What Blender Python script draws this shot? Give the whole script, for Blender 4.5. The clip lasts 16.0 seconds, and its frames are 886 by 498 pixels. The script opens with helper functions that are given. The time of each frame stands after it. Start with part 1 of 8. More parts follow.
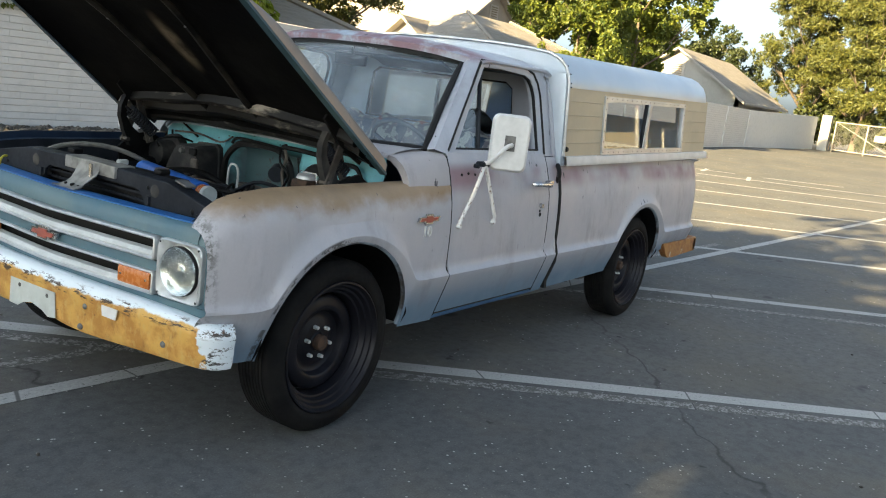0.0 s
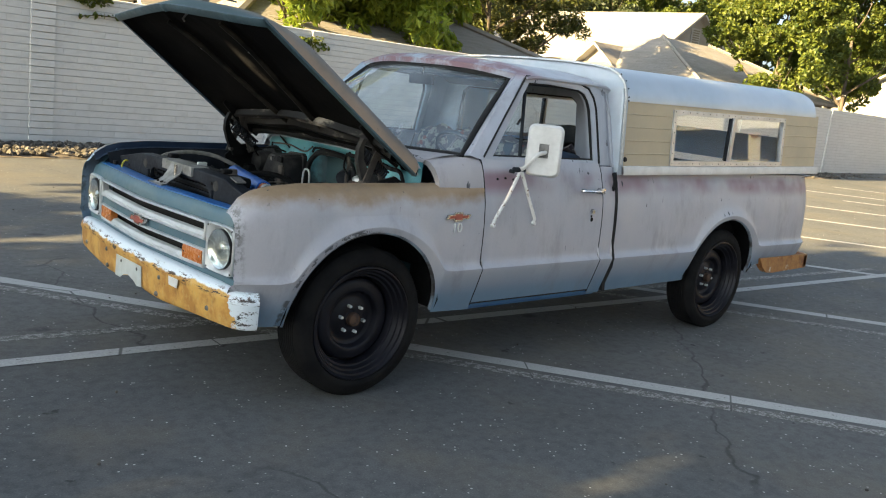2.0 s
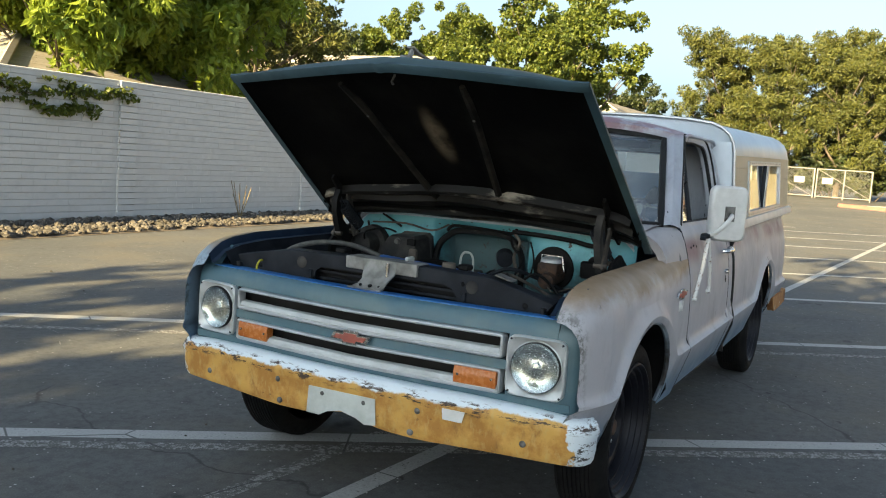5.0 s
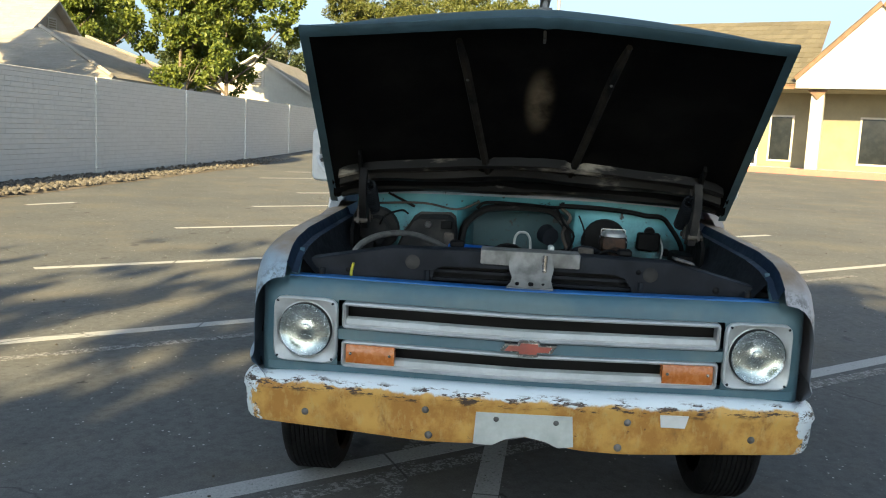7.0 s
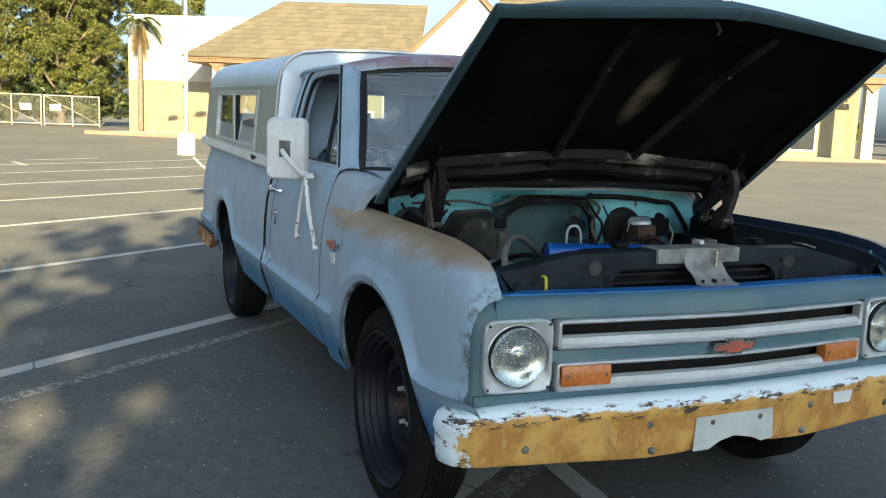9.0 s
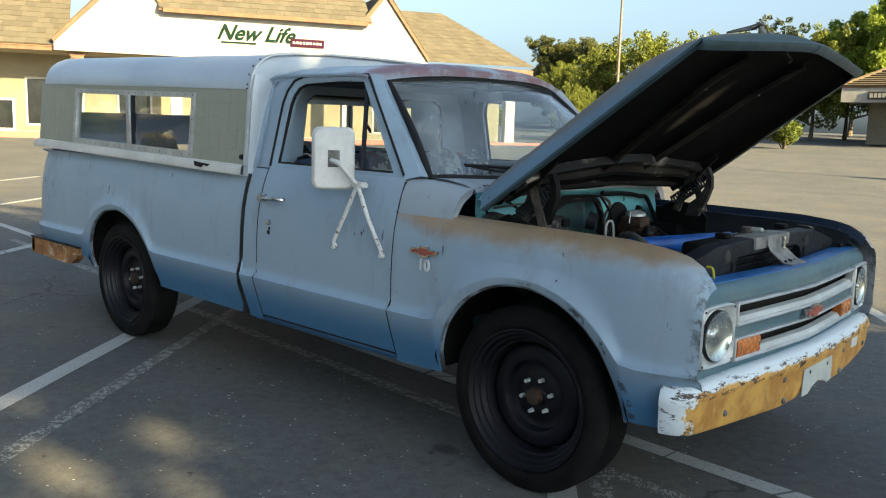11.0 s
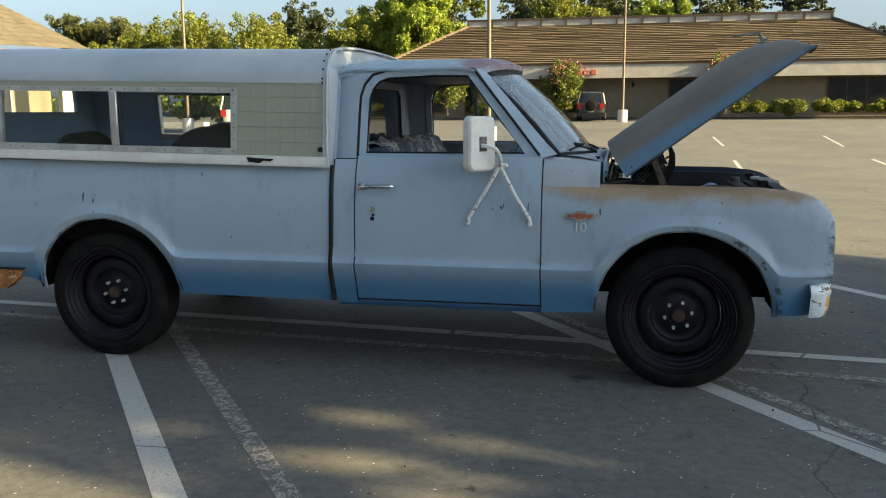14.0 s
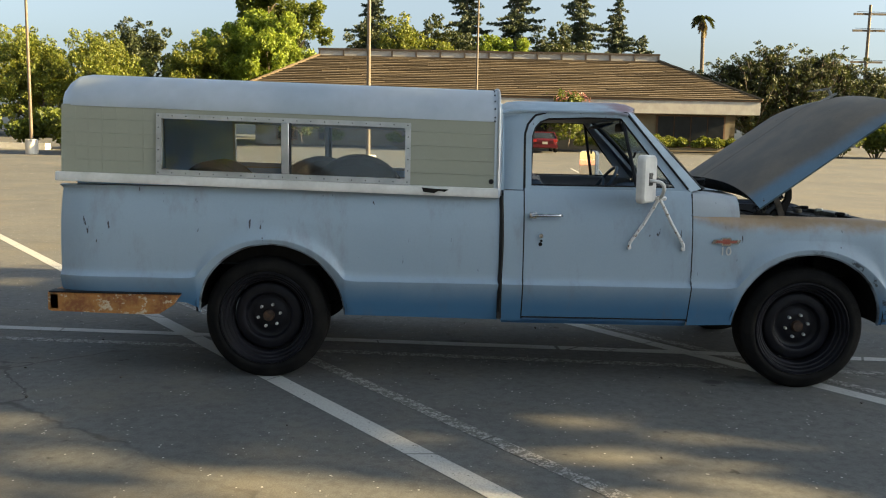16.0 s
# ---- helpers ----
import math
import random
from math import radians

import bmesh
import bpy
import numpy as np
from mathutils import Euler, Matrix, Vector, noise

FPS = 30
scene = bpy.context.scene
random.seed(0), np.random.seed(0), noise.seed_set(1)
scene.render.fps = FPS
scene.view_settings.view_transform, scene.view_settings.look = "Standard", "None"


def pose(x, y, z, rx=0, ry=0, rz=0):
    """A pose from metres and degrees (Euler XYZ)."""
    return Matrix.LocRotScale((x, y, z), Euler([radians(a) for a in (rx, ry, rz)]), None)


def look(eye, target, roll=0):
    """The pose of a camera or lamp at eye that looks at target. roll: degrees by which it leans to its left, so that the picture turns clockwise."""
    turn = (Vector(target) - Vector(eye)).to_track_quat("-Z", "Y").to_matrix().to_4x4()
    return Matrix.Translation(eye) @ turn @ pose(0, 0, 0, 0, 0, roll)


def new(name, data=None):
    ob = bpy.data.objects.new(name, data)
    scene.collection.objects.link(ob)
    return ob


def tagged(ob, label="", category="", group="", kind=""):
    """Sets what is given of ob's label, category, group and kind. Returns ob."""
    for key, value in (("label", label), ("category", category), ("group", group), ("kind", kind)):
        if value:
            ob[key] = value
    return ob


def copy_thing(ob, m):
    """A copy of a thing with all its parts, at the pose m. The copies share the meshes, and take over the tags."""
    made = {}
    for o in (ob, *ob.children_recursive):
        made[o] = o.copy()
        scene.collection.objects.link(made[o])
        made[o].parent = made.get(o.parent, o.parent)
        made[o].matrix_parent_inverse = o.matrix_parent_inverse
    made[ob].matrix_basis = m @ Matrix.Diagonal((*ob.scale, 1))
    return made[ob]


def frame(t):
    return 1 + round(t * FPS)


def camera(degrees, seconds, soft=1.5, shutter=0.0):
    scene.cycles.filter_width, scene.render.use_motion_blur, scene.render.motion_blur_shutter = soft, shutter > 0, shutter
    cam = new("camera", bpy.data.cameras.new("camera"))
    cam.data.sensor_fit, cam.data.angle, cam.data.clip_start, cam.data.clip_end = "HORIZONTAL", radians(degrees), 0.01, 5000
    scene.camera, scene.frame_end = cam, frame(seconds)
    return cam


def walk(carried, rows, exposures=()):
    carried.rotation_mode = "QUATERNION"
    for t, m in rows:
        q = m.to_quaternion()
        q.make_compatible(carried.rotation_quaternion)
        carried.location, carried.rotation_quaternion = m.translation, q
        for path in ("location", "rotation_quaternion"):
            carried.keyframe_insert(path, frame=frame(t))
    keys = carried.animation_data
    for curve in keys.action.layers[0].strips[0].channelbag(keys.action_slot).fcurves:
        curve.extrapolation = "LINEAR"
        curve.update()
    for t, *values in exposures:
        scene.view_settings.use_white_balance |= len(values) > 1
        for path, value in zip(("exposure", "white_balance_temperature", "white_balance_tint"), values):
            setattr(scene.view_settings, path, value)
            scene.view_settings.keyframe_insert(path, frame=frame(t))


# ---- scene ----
cam = camera(54.8, 16.0, 1.1)
PATH = [
    (0, (2.638, 3.083, 1.486), (0.99, 2.013, 1.113), 7.4),
    (0.5, (2.546, 3.376, 1.505), (1.011, 2.132, 1.191), 6.1),
    (1, (2.56, 3.681, 1.509), (1.164, 2.29, 1.167), 5.7),
    (1.5, (2.507, 3.929, 1.523), (1.175, 2.482, 1.16), 5.8),
    (2, (2.451, 4.045, 1.518), (1.114, 2.604, 1.151), 6.4),
    (2.5, (2.606, 3.911, 1.488), (1.257, 2.477, 1.14), 6.3),
    (3, (2.831, 3.65, 1.467), (1.44, 2.247, 1.158), 6.1),
    (3.5, (3.004, 3.257, 1.463), (1.566, 1.893, 1.196), 5.4),
    (3.7, (3.078, 3.078, 1.447), (1.589, 1.767, 1.193), 5.1),
    (6, (3.504, 0.835, 1.421), (1.617, 0.222, 1.172), 3.2),
    (6.5, (3.51, 0.389, 1.397), (1.571, -0.009, 1.114), 2.7),
    (7, (3.419, -0.128, 1.396), (1.441, -0.246, 1.126), 2.7),
    (7.5, (3.329, -0.617, 1.387), (1.354, -0.461, 1.112), 2.1),
    (8, (3.167, -1.056, 1.369), (1.227, -0.65, 1.095), 2.1),
    (8.5, (2.957, -1.481, 1.374), (1.07, -0.881, 1.094), 2.0),
    (9, (2.788, -1.893, 1.379), (0.972, -1.104, 1.094), 2.1),
    (9.5, (2.541, -2.273, 1.4), (0.804, -1.322, 1.116), 1.5),
    (11.8, (1.475, -4.066, 1.442), (0.378, -2.417, 1.165), 2.1),
    (12, (1.327, -4.207, 1.454), (0.287, -2.52, 1.18), 2.0),
    (12.5, (0.981, -4.546, 1.449), (0.124, -2.764, 1.151), 1.3),
    (13, (0.542, -4.782, 1.433), (-0.148, -2.928, 1.141), 1.0),
    (13.5, (0.133, -5.055, 1.419), (-0.386, -3.148, 1.113), -0.2),
    (14, (-0.298, -5.27, 1.417), (-0.706, -3.338, 1.098), -0.3),
    (14.5, (-0.738, -5.47, 1.431), (-1.034, -3.516, 1.124), -0.2),
    (15, (-1.199, -5.69, 1.442), (-1.39, -3.721, 1.151), 0.7),
    (15.5, (-1.658, -5.79, 1.441), (-1.779, -3.808, 1.202), 1.1),
    (16, (-2.143, -5.947, 1.456), (-2.153, -3.963, 1.202), 1.1),
]
walk(cam, [(t, look(eye, target, roll)) for t, eye, target, roll in PATH], [(0, 3.02, 5750, 2), (3.5, 2.86, 5780, 3), (5.8, 2.54, 5400, 0), (7, 2.50, 5350, 0), (9.5, 2.68, 5250, -1), (12.5, 2.58, 5650, 0), (14, 2.54, 5650, 0), (16, 2.56, 5900, 2)])

# ---- light ----
SUN_EL, SUN_AZ = radians(20.0), radians(96.8)      # azimuth from +y towards +x
to_sun = Vector((math.sin(SUN_AZ) * math.cos(SUN_EL), math.cos(SUN_AZ) * math.cos(SUN_EL), math.sin(SUN_EL)))
world = bpy.data.worlds.new("sky")
scene.world = world
world.use_nodes = True
wn = world.node_tree
sky = wn.nodes.new("ShaderNodeTexSky")
sky.sky_type, sky.sun_disc = "NISHITA", False
sky.sun_elevation, sky.sun_rotation = SUN_EL, SUN_AZ
sky.air_density, sky.dust_density, sky.ozone_density = 0.95, 3.2, 1.3
wn.nodes["Background"].inputs["Strength"].default_value = 0.040
haze = wn.nodes.new("ShaderNodeHueSaturation")
haze.inputs["Saturation"].default_value = 0.45
wn.links.new(sky.outputs[0], haze.inputs["Color"])
wn.links.new(haze.outputs[0], wn.nodes["Background"].inputs["Color"])
sun_data = bpy.data.lights.new("sun", "SUN")
sun_data.energy, sun_data.angle, sun_data.color = 4.6, radians(0.53), (1.0, 0.68, 0.31)
sun = new("sun", sun_data)
sun.matrix_world = look((40, -5, 30), Vector((40, -5, 30)) - to_sun)

# ---- materials ----


class Nodes:
    """Short hand for building a node material."""

    def __init__(self, name):
        self.m = bpy.data.materials.new(name)
        self.m.use_nodes = True
        self.t = self.m.node_tree
        self.b = self.t.nodes["Principled BSDF"]
        self.pos = self.add("ShaderNodeNewGeometry").outputs["Position"]

    def add(self, kind, **kw):
        n = self.t.nodes.new(kind)
        for k, v in kw.items():
            self.put(n.inputs[k], v)
        return n

    def put(self, socket, v):
        if isinstance(v, bpy.types.NodeSocket):
            self.t.links.new(v, socket)
        elif isinstance(v, tuple) and len(v) == 3 and socket.type == "RGBA":
            socket.default_value = (*v, 1)
        else:
            socket.default_value = v

    def noise(self, scale, detail=4.0, rough=0.55, vec=None, dist=0.0):
        n = self.add("ShaderNodeTexNoise", Scale=scale, Detail=detail, Roughness=rough, Distortion=dist)
        self.t.links.new(vec or self.pos, n.inputs["Vector"])
        return n.outputs["Fac"]

    def voronoi(self, scale, vec=None, feature="F1", out="Distance"):
        n = self.add("ShaderNodeTexVoronoi", Scale=scale)
        n.feature = feature
        self.t.links.new(vec or self.pos, n.inputs["Vector"])
        return n.outputs[out]

    def scaled(self, x, y, z):
        n = self.add("ShaderNodeMapping", Scale=(x, y, z))
        self.t.links.new(self.pos, n.inputs["Vector"])
        return n.outputs[0]

    def axis(self, i):
        n = self.add("ShaderNodeSeparateXYZ")
        self.t.links.new(self.pos, n.inputs[0])
        return n.outputs[i]

    def math(self, op, a, b=0.0, c=0.0):
        n = self.t.nodes.new("ShaderNodeMath")
        n.operation = op
        for s, v in zip(n.inputs, (a, b, c)):
            self.put(s, v)
        return n.outputs[0]

    def ramp(self, v, lo, hi, a=0.0, b=1.0):
        n = self.add("ShaderNodeMapRange")
        n.interpolation_type = "SMOOTHSTEP"
        for s, w in zip(n.inputs, (v, lo, hi, a, b)):
            self.put(s, w)
        return n.outputs[0]

    def mix(self, f, a, b, mode="MIX"):
        n = self.t.nodes.new("ShaderNodeMix")
        n.data_type, n.blend_type = "RGBA", mode
        self.put(n.inputs[0], f), self.put(n.inputs[6], a), self.put(n.inputs[7], b)
        return n.outputs[2]

    def bump(self, h, strength=0.3, dist=0.01):
        n = self.add("ShaderNodeBump", Strength=strength, Distance=dist)
        self.put(n.inputs["Height"], h)
        self.t.links.new(n.outputs[0], self.b.inputs["Normal"])

    def done(self, color, rough=0.6, metal=0.0, spec=0.5):
        self.put(self.b.inputs["Base Color"], color), self.put(self.b.inputs["Roughness"], rough)
        self.put(self.b.inputs["Metallic"], metal), self.put(self.b.inputs["Specular IOR Level"], spec)
        return self.m


def plain(name, a, b, scale=6.0, rough=0.6, metal=0.0, bump=0.15, dist=0.004, fine=40.0, spec=0.5):
    """Two tones in large patches, a fine grain and relief."""
    k = Nodes(name)
    big, grain = k.noise(scale), k.noise(scale * fine / 6)
    col = k.mix(k.ramp(big, 0.35, 0.65), a, b)
    col = k.mix(0.35, col, k.mix(grain, (0.35, 0.35, 0.35), (1.0, 1.0, 1.0)), "MULTIPLY")
    k.bump(k.math("ADD", k.math("MULTIPLY", big, 0.6), grain), bump, dist)
    return k.done(col, k.ramp(grain, 0.2, 0.8, rough - 0.08, min(1.0, rough + 0.1)), metal, spec)


def make_paint(name, upper, lower, z0=0.46, z1=0.68, tan=0.0, plum=0.0, rough=0.5, stain=0.0):
    """Sun-bleached body paint: chalky over the crease, bluer under it, worn to tan and plum primer."""
    k = Nodes(name)
    z = k.axis(2)
    n1, n2, n3 = k.noise(2.2, 5), k.noise(7.0, 5, 0.6), k.noise(90.0, 3)
    streak = k.noise(3.0, 4, 0.6, k.scaled(2.5, 2.5, 0.25))
    col = k.mix(k.ramp(n1, 0.35, 0.7), upper, tuple(c * 0.82 + d * 0.18 for c, d in zip(upper, lower)))
    col = k.mix(k.math("MULTIPLY", k.ramp(streak, 0.45, 0.75), 0.30), col, tuple(c * 1.15 for c in upper))
    # passenger side bluer: the cooler light there is put into the paint colour
    cool_light = k.math("MULTIPLY", k.ramp(k.axis(1), 0.35, -0.35), 0.88)
    col = k.mix(cool_light, col, k.mix(n1, (0.235, 0.335, 0.44), (0.325, 0.41, 0.49)))
    edge = k.math("ADD", z, k.math("MULTIPLY", k.math("SUBTRACT", n2, 0.5), 0.05))
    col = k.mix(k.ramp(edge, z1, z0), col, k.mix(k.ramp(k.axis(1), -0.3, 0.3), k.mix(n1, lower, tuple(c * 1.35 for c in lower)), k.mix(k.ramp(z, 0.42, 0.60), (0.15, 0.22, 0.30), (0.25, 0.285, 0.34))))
    if plum:
        band = k.math("MULTIPLY", k.ramp(z, 0.97, 1.06), k.ramp(z, 1.15, 1.09))
        band = k.math("MULTIPLY", band, k.ramp(k.axis(1), 0.0, 0.2))
        col = k.mix(k.math("MULTIPLY", k.math("MULTIPLY", band, k.ramp(k.noise(1.9, 3), 0.36, 0.60)), plum), col, (0.20, 0.11, 0.14))
    if stain:
        front = k.math("MULTIPLY", k.ramp(k.axis(0), -1.30, -1.10), k.ramp(n2, 0.34, 0.56))
        col = k.mix(k.math("MULTIPLY", k.math("MULTIPLY", front, k.ramp(z, 1.60, 1.66)), stain), col, (0.22, 0.12, 0.14))
    if tan:
        reach = k.math("ADD", k.math("MULTIPLY", k.ramp(k.axis(1), 0.3, -0.3), -0.012), k.math("MULTIPLY", k.ramp(k.axis(0), -0.45, -0.70), -0.03))
        top = k.ramp(k.math("ADD", k.math("ADD", z, reach), k.math("MULTIPLY", n2, 0.12)), 0.985, 1.065)
        col = k.mix(k.math("MULTIPLY", top, tan), col, k.mix(n2, (0.34, 0.235, 0.135), (0.22, 0.165, 0.105)))
    if tan:
        rim = k.math("MULTIPLY", k.ramp(k.axis(0), 0.650, 0.71), k.ramp(k.noise(34.0, 6, 0.75), 0.45, 0.62))
        col = k.mix(k.math("MULTIPLY", rim, 0.85), col, (0.055, 0.058, 0.035))
    if tan:
        ex, ez = k.math("DIVIDE", k.math("SUBTRACT", k.axis(0), 0.01), 0.475), k.math("DIVIDE", k.math("SUBTRACT", z, 0.40), 0.445)
        m = k.math("SQRT", k.math("ADD", k.math("MULTIPLY", ex, ex), k.math("MULTIPLY", ez, ez)))
        worn = k.math("MULTIPLY", k.math("MULTIPLY", k.ramp(m, 0.955, 0.975), k.ramp(m, 1.03, 1.0)), k.math("MULTIPLY", k.ramp(k.axis(0), -0.05, 0.12), k.ramp(k.noise(11.0, 5, 0.7), 0.47, 0.53)))
        col = k.mix(k.math("MULTIPLY", worn, 0.85), col, (0.035, 0.038, 0.036))
    chip = k.math("MULTIPLY", k.ramp(k.noise(24.0, 6, 0.7), 0.70, 0.74), k.ramp(n2, 0.5, 0.6))
    col = k.mix(chip, col, (0.045, 0.04, 0.045))
    tick = k.math("MULTIPLY", k.ramp(k.noise(1.0, 3, 0.5, k.scaled(38.0, 38.0, 11.0)), 0.69, 0.71), k.ramp(k.noise(3.1, 3), 0.50, 0.58))
    col = k.mix(k.math("MULTIPLY", tick, k.ramp(z, 0.66, 0.72)), col, (0.035, 0.035, 0.045))
    grime = k.math("MULTIPLY", k.ramp(k.noise(5.0, 5, 0.7, k.scaled(1.0, 1.0, 0.35)), 0.50, 0.72), 0.34)
    col = k.mix(grime, col, (0.16, 0.15, 0.15))
    col = k.mix(0.2, col, k.mix(n3, (0.6, 0.6, 0.6), (1.0, 1.0, 1.0)), "MULTIPLY")
    off = k.math("ABSOLUTE", k.math("SUBTRACT", z, k.math("MULTIPLY_ADD", k.axis(0), 0.10, 1.185)))
    dent = k.math("MULTIPLY", k.ramp(off, 0.030, 0.0), k.ramp(k.math("ABSOLUTE", k.math("ADD", k.axis(0), 1.03)), 0.16, 0.03))
    dent = k.math("MULTIPLY", dent, k.ramp(k.axis(1), 0.0, -0.2))
    k.bump(k.math("ADD", k.math("ADD", k.math("MULTIPLY", n1, 1.2), k.math("MULTIPLY", dent, -2.2)), k.math("MULTIPLY", n3, 0.05)), 0.10, 0.02)
    return k.done(col, k.ramp(n2, 0.3, 0.7, rough - 0.1, rough + 0.1), 0.0, 0.45)


CHALK, BLUE = (0.43, 0.42, 0.44), (0.062, 0.150, 0.275)
M = {}
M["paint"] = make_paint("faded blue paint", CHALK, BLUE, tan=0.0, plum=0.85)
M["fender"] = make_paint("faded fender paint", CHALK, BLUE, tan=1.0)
M["hoodedge"] = plain("dark teal hood edge", (0.030, 0.060, 0.075), (0.045, 0.085, 0.11), 7, 0.5, bump=0.15)
M["cowl"] = make_paint("faded cowl paint", CHALK, BLUE, tan=0.25)
M["roof"] = make_paint("bleached roof paint", (0.42, 0.43, 0.47), BLUE, 0.0, 0.1, rough=0.42, stain=0.95)
M["blue"] = plain("blue enamel", (0.05, 0.15, 0.33), (0.075, 0.19, 0.38), 5, 0.42, bump=0.08)
M["lipblue"] = plain("bright blue lip enamel", (0.025, 0.12, 0.38), (0.04, 0.16, 0.44), 5, 0.38, bump=0.08)
M["panelblue"] = plain("grey blue enamel", (0.105, 0.165, 0.185), (0.070, 0.135, 0.175), 5, 0.45, bump=0.08)
M["black"] = plain("sooty black metal", (0.004, 0.004, 0.0045), (0.010, 0.0095, 0.009), 5, 0.6, bump=0.2, spec=0.15)
M["satin"] = plain("dusty black steel", (0.009, 0.011, 0.015), (0.021, 0.024, 0.030), 7, 0.6, bump=0.2, spec=0.2)
M["rim"] = plain("black wheel paint", (0.007, 0.007, 0.010), (0.012, 0.012, 0.017), 9, 0.45, bump=0.1, spec=0.22)
M["rubber"] = plain("worn tyre rubber", (0.005, 0.005, 0.0055), (0.011, 0.0105, 0.010), 8, 0.8, bump=0.25, spec=0.15)
M["seal"] = plain("window rubber", (0.010, 0.010, 0.011), (0.02, 0.02, 0.02), 8, 0.6, bump=0.1, spec=0.2)
M["chrome"] = plain("aged chrome", (0.62, 0.62, 0.62), (0.45, 0.45, 0.46), 12, 0.22, 1.0, 0.05)
M["silver"] = plain("headlamp silver", (0.76, 0.79, 0.81), (0.66, 0.69, 0.71), 25, 0.20, 0.92, 0.06, 0.006)
M["bezel"] = plain("bright trim paint", (0.62, 0.64, 0.64), (0.52, 0.54, 0.54), 9, 0.35, 0.25, 0.1)
M["ribs"] = plain("sooty rib", (0.030, 0.027, 0.022), (0.008, 0.008, 0.008), 9, 0.7, bump=0.3, spec=0.15)
M["link"] = plain("grey wire mesh", (0.20, 0.20, 0.19), (0.15, 0.15, 0.14), 3, 0.5, 0.3)
M["lip"] = plain("chipped arch lip", (0.22, 0.27, 0.33), (0.035, 0.03, 0.028), 9, 0.6, bump=0.3)
M["nut"] = plain("bright lug nut", (0.72, 0.72, 0.70), (0.60, 0.60, 0.58), 30, 0.35, 0.2, 0.05)
M["hub"] = plain("dark rusted hub", (0.085, 0.045, 0.024), (0.035, 0.022, 0.015), 30, 0.8, bump=0.4)
M["latch"] = plain("dull grey steel", (0.22, 0.215, 0.205), (0.09, 0.088, 0.082), 16, 0.6, 0.3, 0.3)
M["latch2"] = plain("worn pale steel", (0.30, 0.295, 0.275), (0.15, 0.145, 0.13), 14, 0.6, 0.2, 0.3)
M["ledge"] = plain("dark blue ledge enamel", (0.010, 0.020, 0.042), (0.018, 0.032, 0.062), 6, 0.5, bump=0.2, spec=0.3)
M["alu"] = plain("dull aluminium", (0.56, 0.57, 0.57), (0.44, 0.45, 0.45), 8, 0.38, 0.5, 0.1)
M["grille"] = plain("white grille paint", (0.62, 0.64, 0.63), (0.50, 0.515, 0.50), 7, 0.4, bump=0.1)
M["white"] = plain("chalky white enamel", (0.72, 0.72, 0.70), (0.62, 0.62, 0.60), 6, 0.4, bump=0.1)
M["shell"] = plain("white aluminium sheet", (0.50, 0.55, 0.61), (0.43, 0.49, 0.56), 1.5, 0.36, 0.30, 0.06, 0.01)
M["amber"] = plain("amber lens", (0.50, 0.17, 0.035), (0.42, 0.12, 0.02), 10, 0.25, bump=0.3)
M["red"] = plain("red enamel", (0.36, 0.09, 0.06), (0.28, 0.08, 0.06), 12, 0.45, bump=0.1)
M["rust"] = plain("rusted steel", (0.22, 0.095, 0.04), (0.13, 0.065, 0.035), 9, 0.85, bump=0.5)
M["dust"] = plain("dusty brown metal", (0.12, 0.10, 0.078), (0.035, 0.03, 0.026), 9, 0.8, bump=0.3)
M["engineblue"] = plain("blue engine part", (0.025, 0.12, 0.46), (0.015, 0.07, 0.30), 8, 0.4, bump=0.1)
M["hose"] = plain("grey hose", (0.16, 0.155, 0.14), (0.08, 0.08, 0.075), 14, 0.7, bump=0.2)
M["yellow"] = plain("yellow cord", (0.55, 0.50, 0.03), (0.45, 0.40, 0.02), 9, 0.5)
M["lining"] = plain("blue painted lining", (0.42, 0.58, 0.84), (0.35, 0.51, 0.78), 4, 0.6, bump=0.2)
M["dust2"] = plain("sooty grey sheet metal", (0.062, 0.058, 0.052), (0.022, 0.022, 0.022), 8, 0.75, bump=0.3, spec=0.2)
M["inside"] = plain("dark blue trim", (0.025, 0.045, 0.085), (0.035, 0.06, 0.10), 6, 0.6, bump=0.2)
M["plate"] = plain("pale blank plate", (0.55, 0.58, 0.55), (0.45, 0.47, 0.44), 9, 0.5, bump=0.1)
M["wood"] = plain("weathered wood", (0.28, 0.13, 0.05), (0.19, 0.09, 0.04), 8, 0.8, bump=0.4)


def make_rear_bumper():
    """Rusty step bumper with scraps of chalky white paint left on it."""
    k = Nodes("rusty rear bumper")
    n, f = k.noise(7.0, 6, 0.65), k.noise(45.0, 4, 0.6)
    col = k.mix(k.ramp(n, 0.38, 0.62), (0.36, 0.165, 0.045), (0.20, 0.075, 0.025))
    col = k.mix(k.math("MULTIPLY", k.ramp(f, 0.45, 0.7), 0.5), col, (0.40, 0.25, 0.08))
    chip = k.ramp(k.noise(6.0, 7, 0.72, k.scaled(1, 1, 1.4)), 0.56, 0.60)
    col = k.mix(k.math("MULTIPLY", chip, 0.8), col, (0.55, 0.50, 0.38))
    k.bump(k.math("ADD", f, chip), 0.3, 0.003)
    return k.done(col, 0.7)


M["rear_bumper"] = make_rear_bumper()


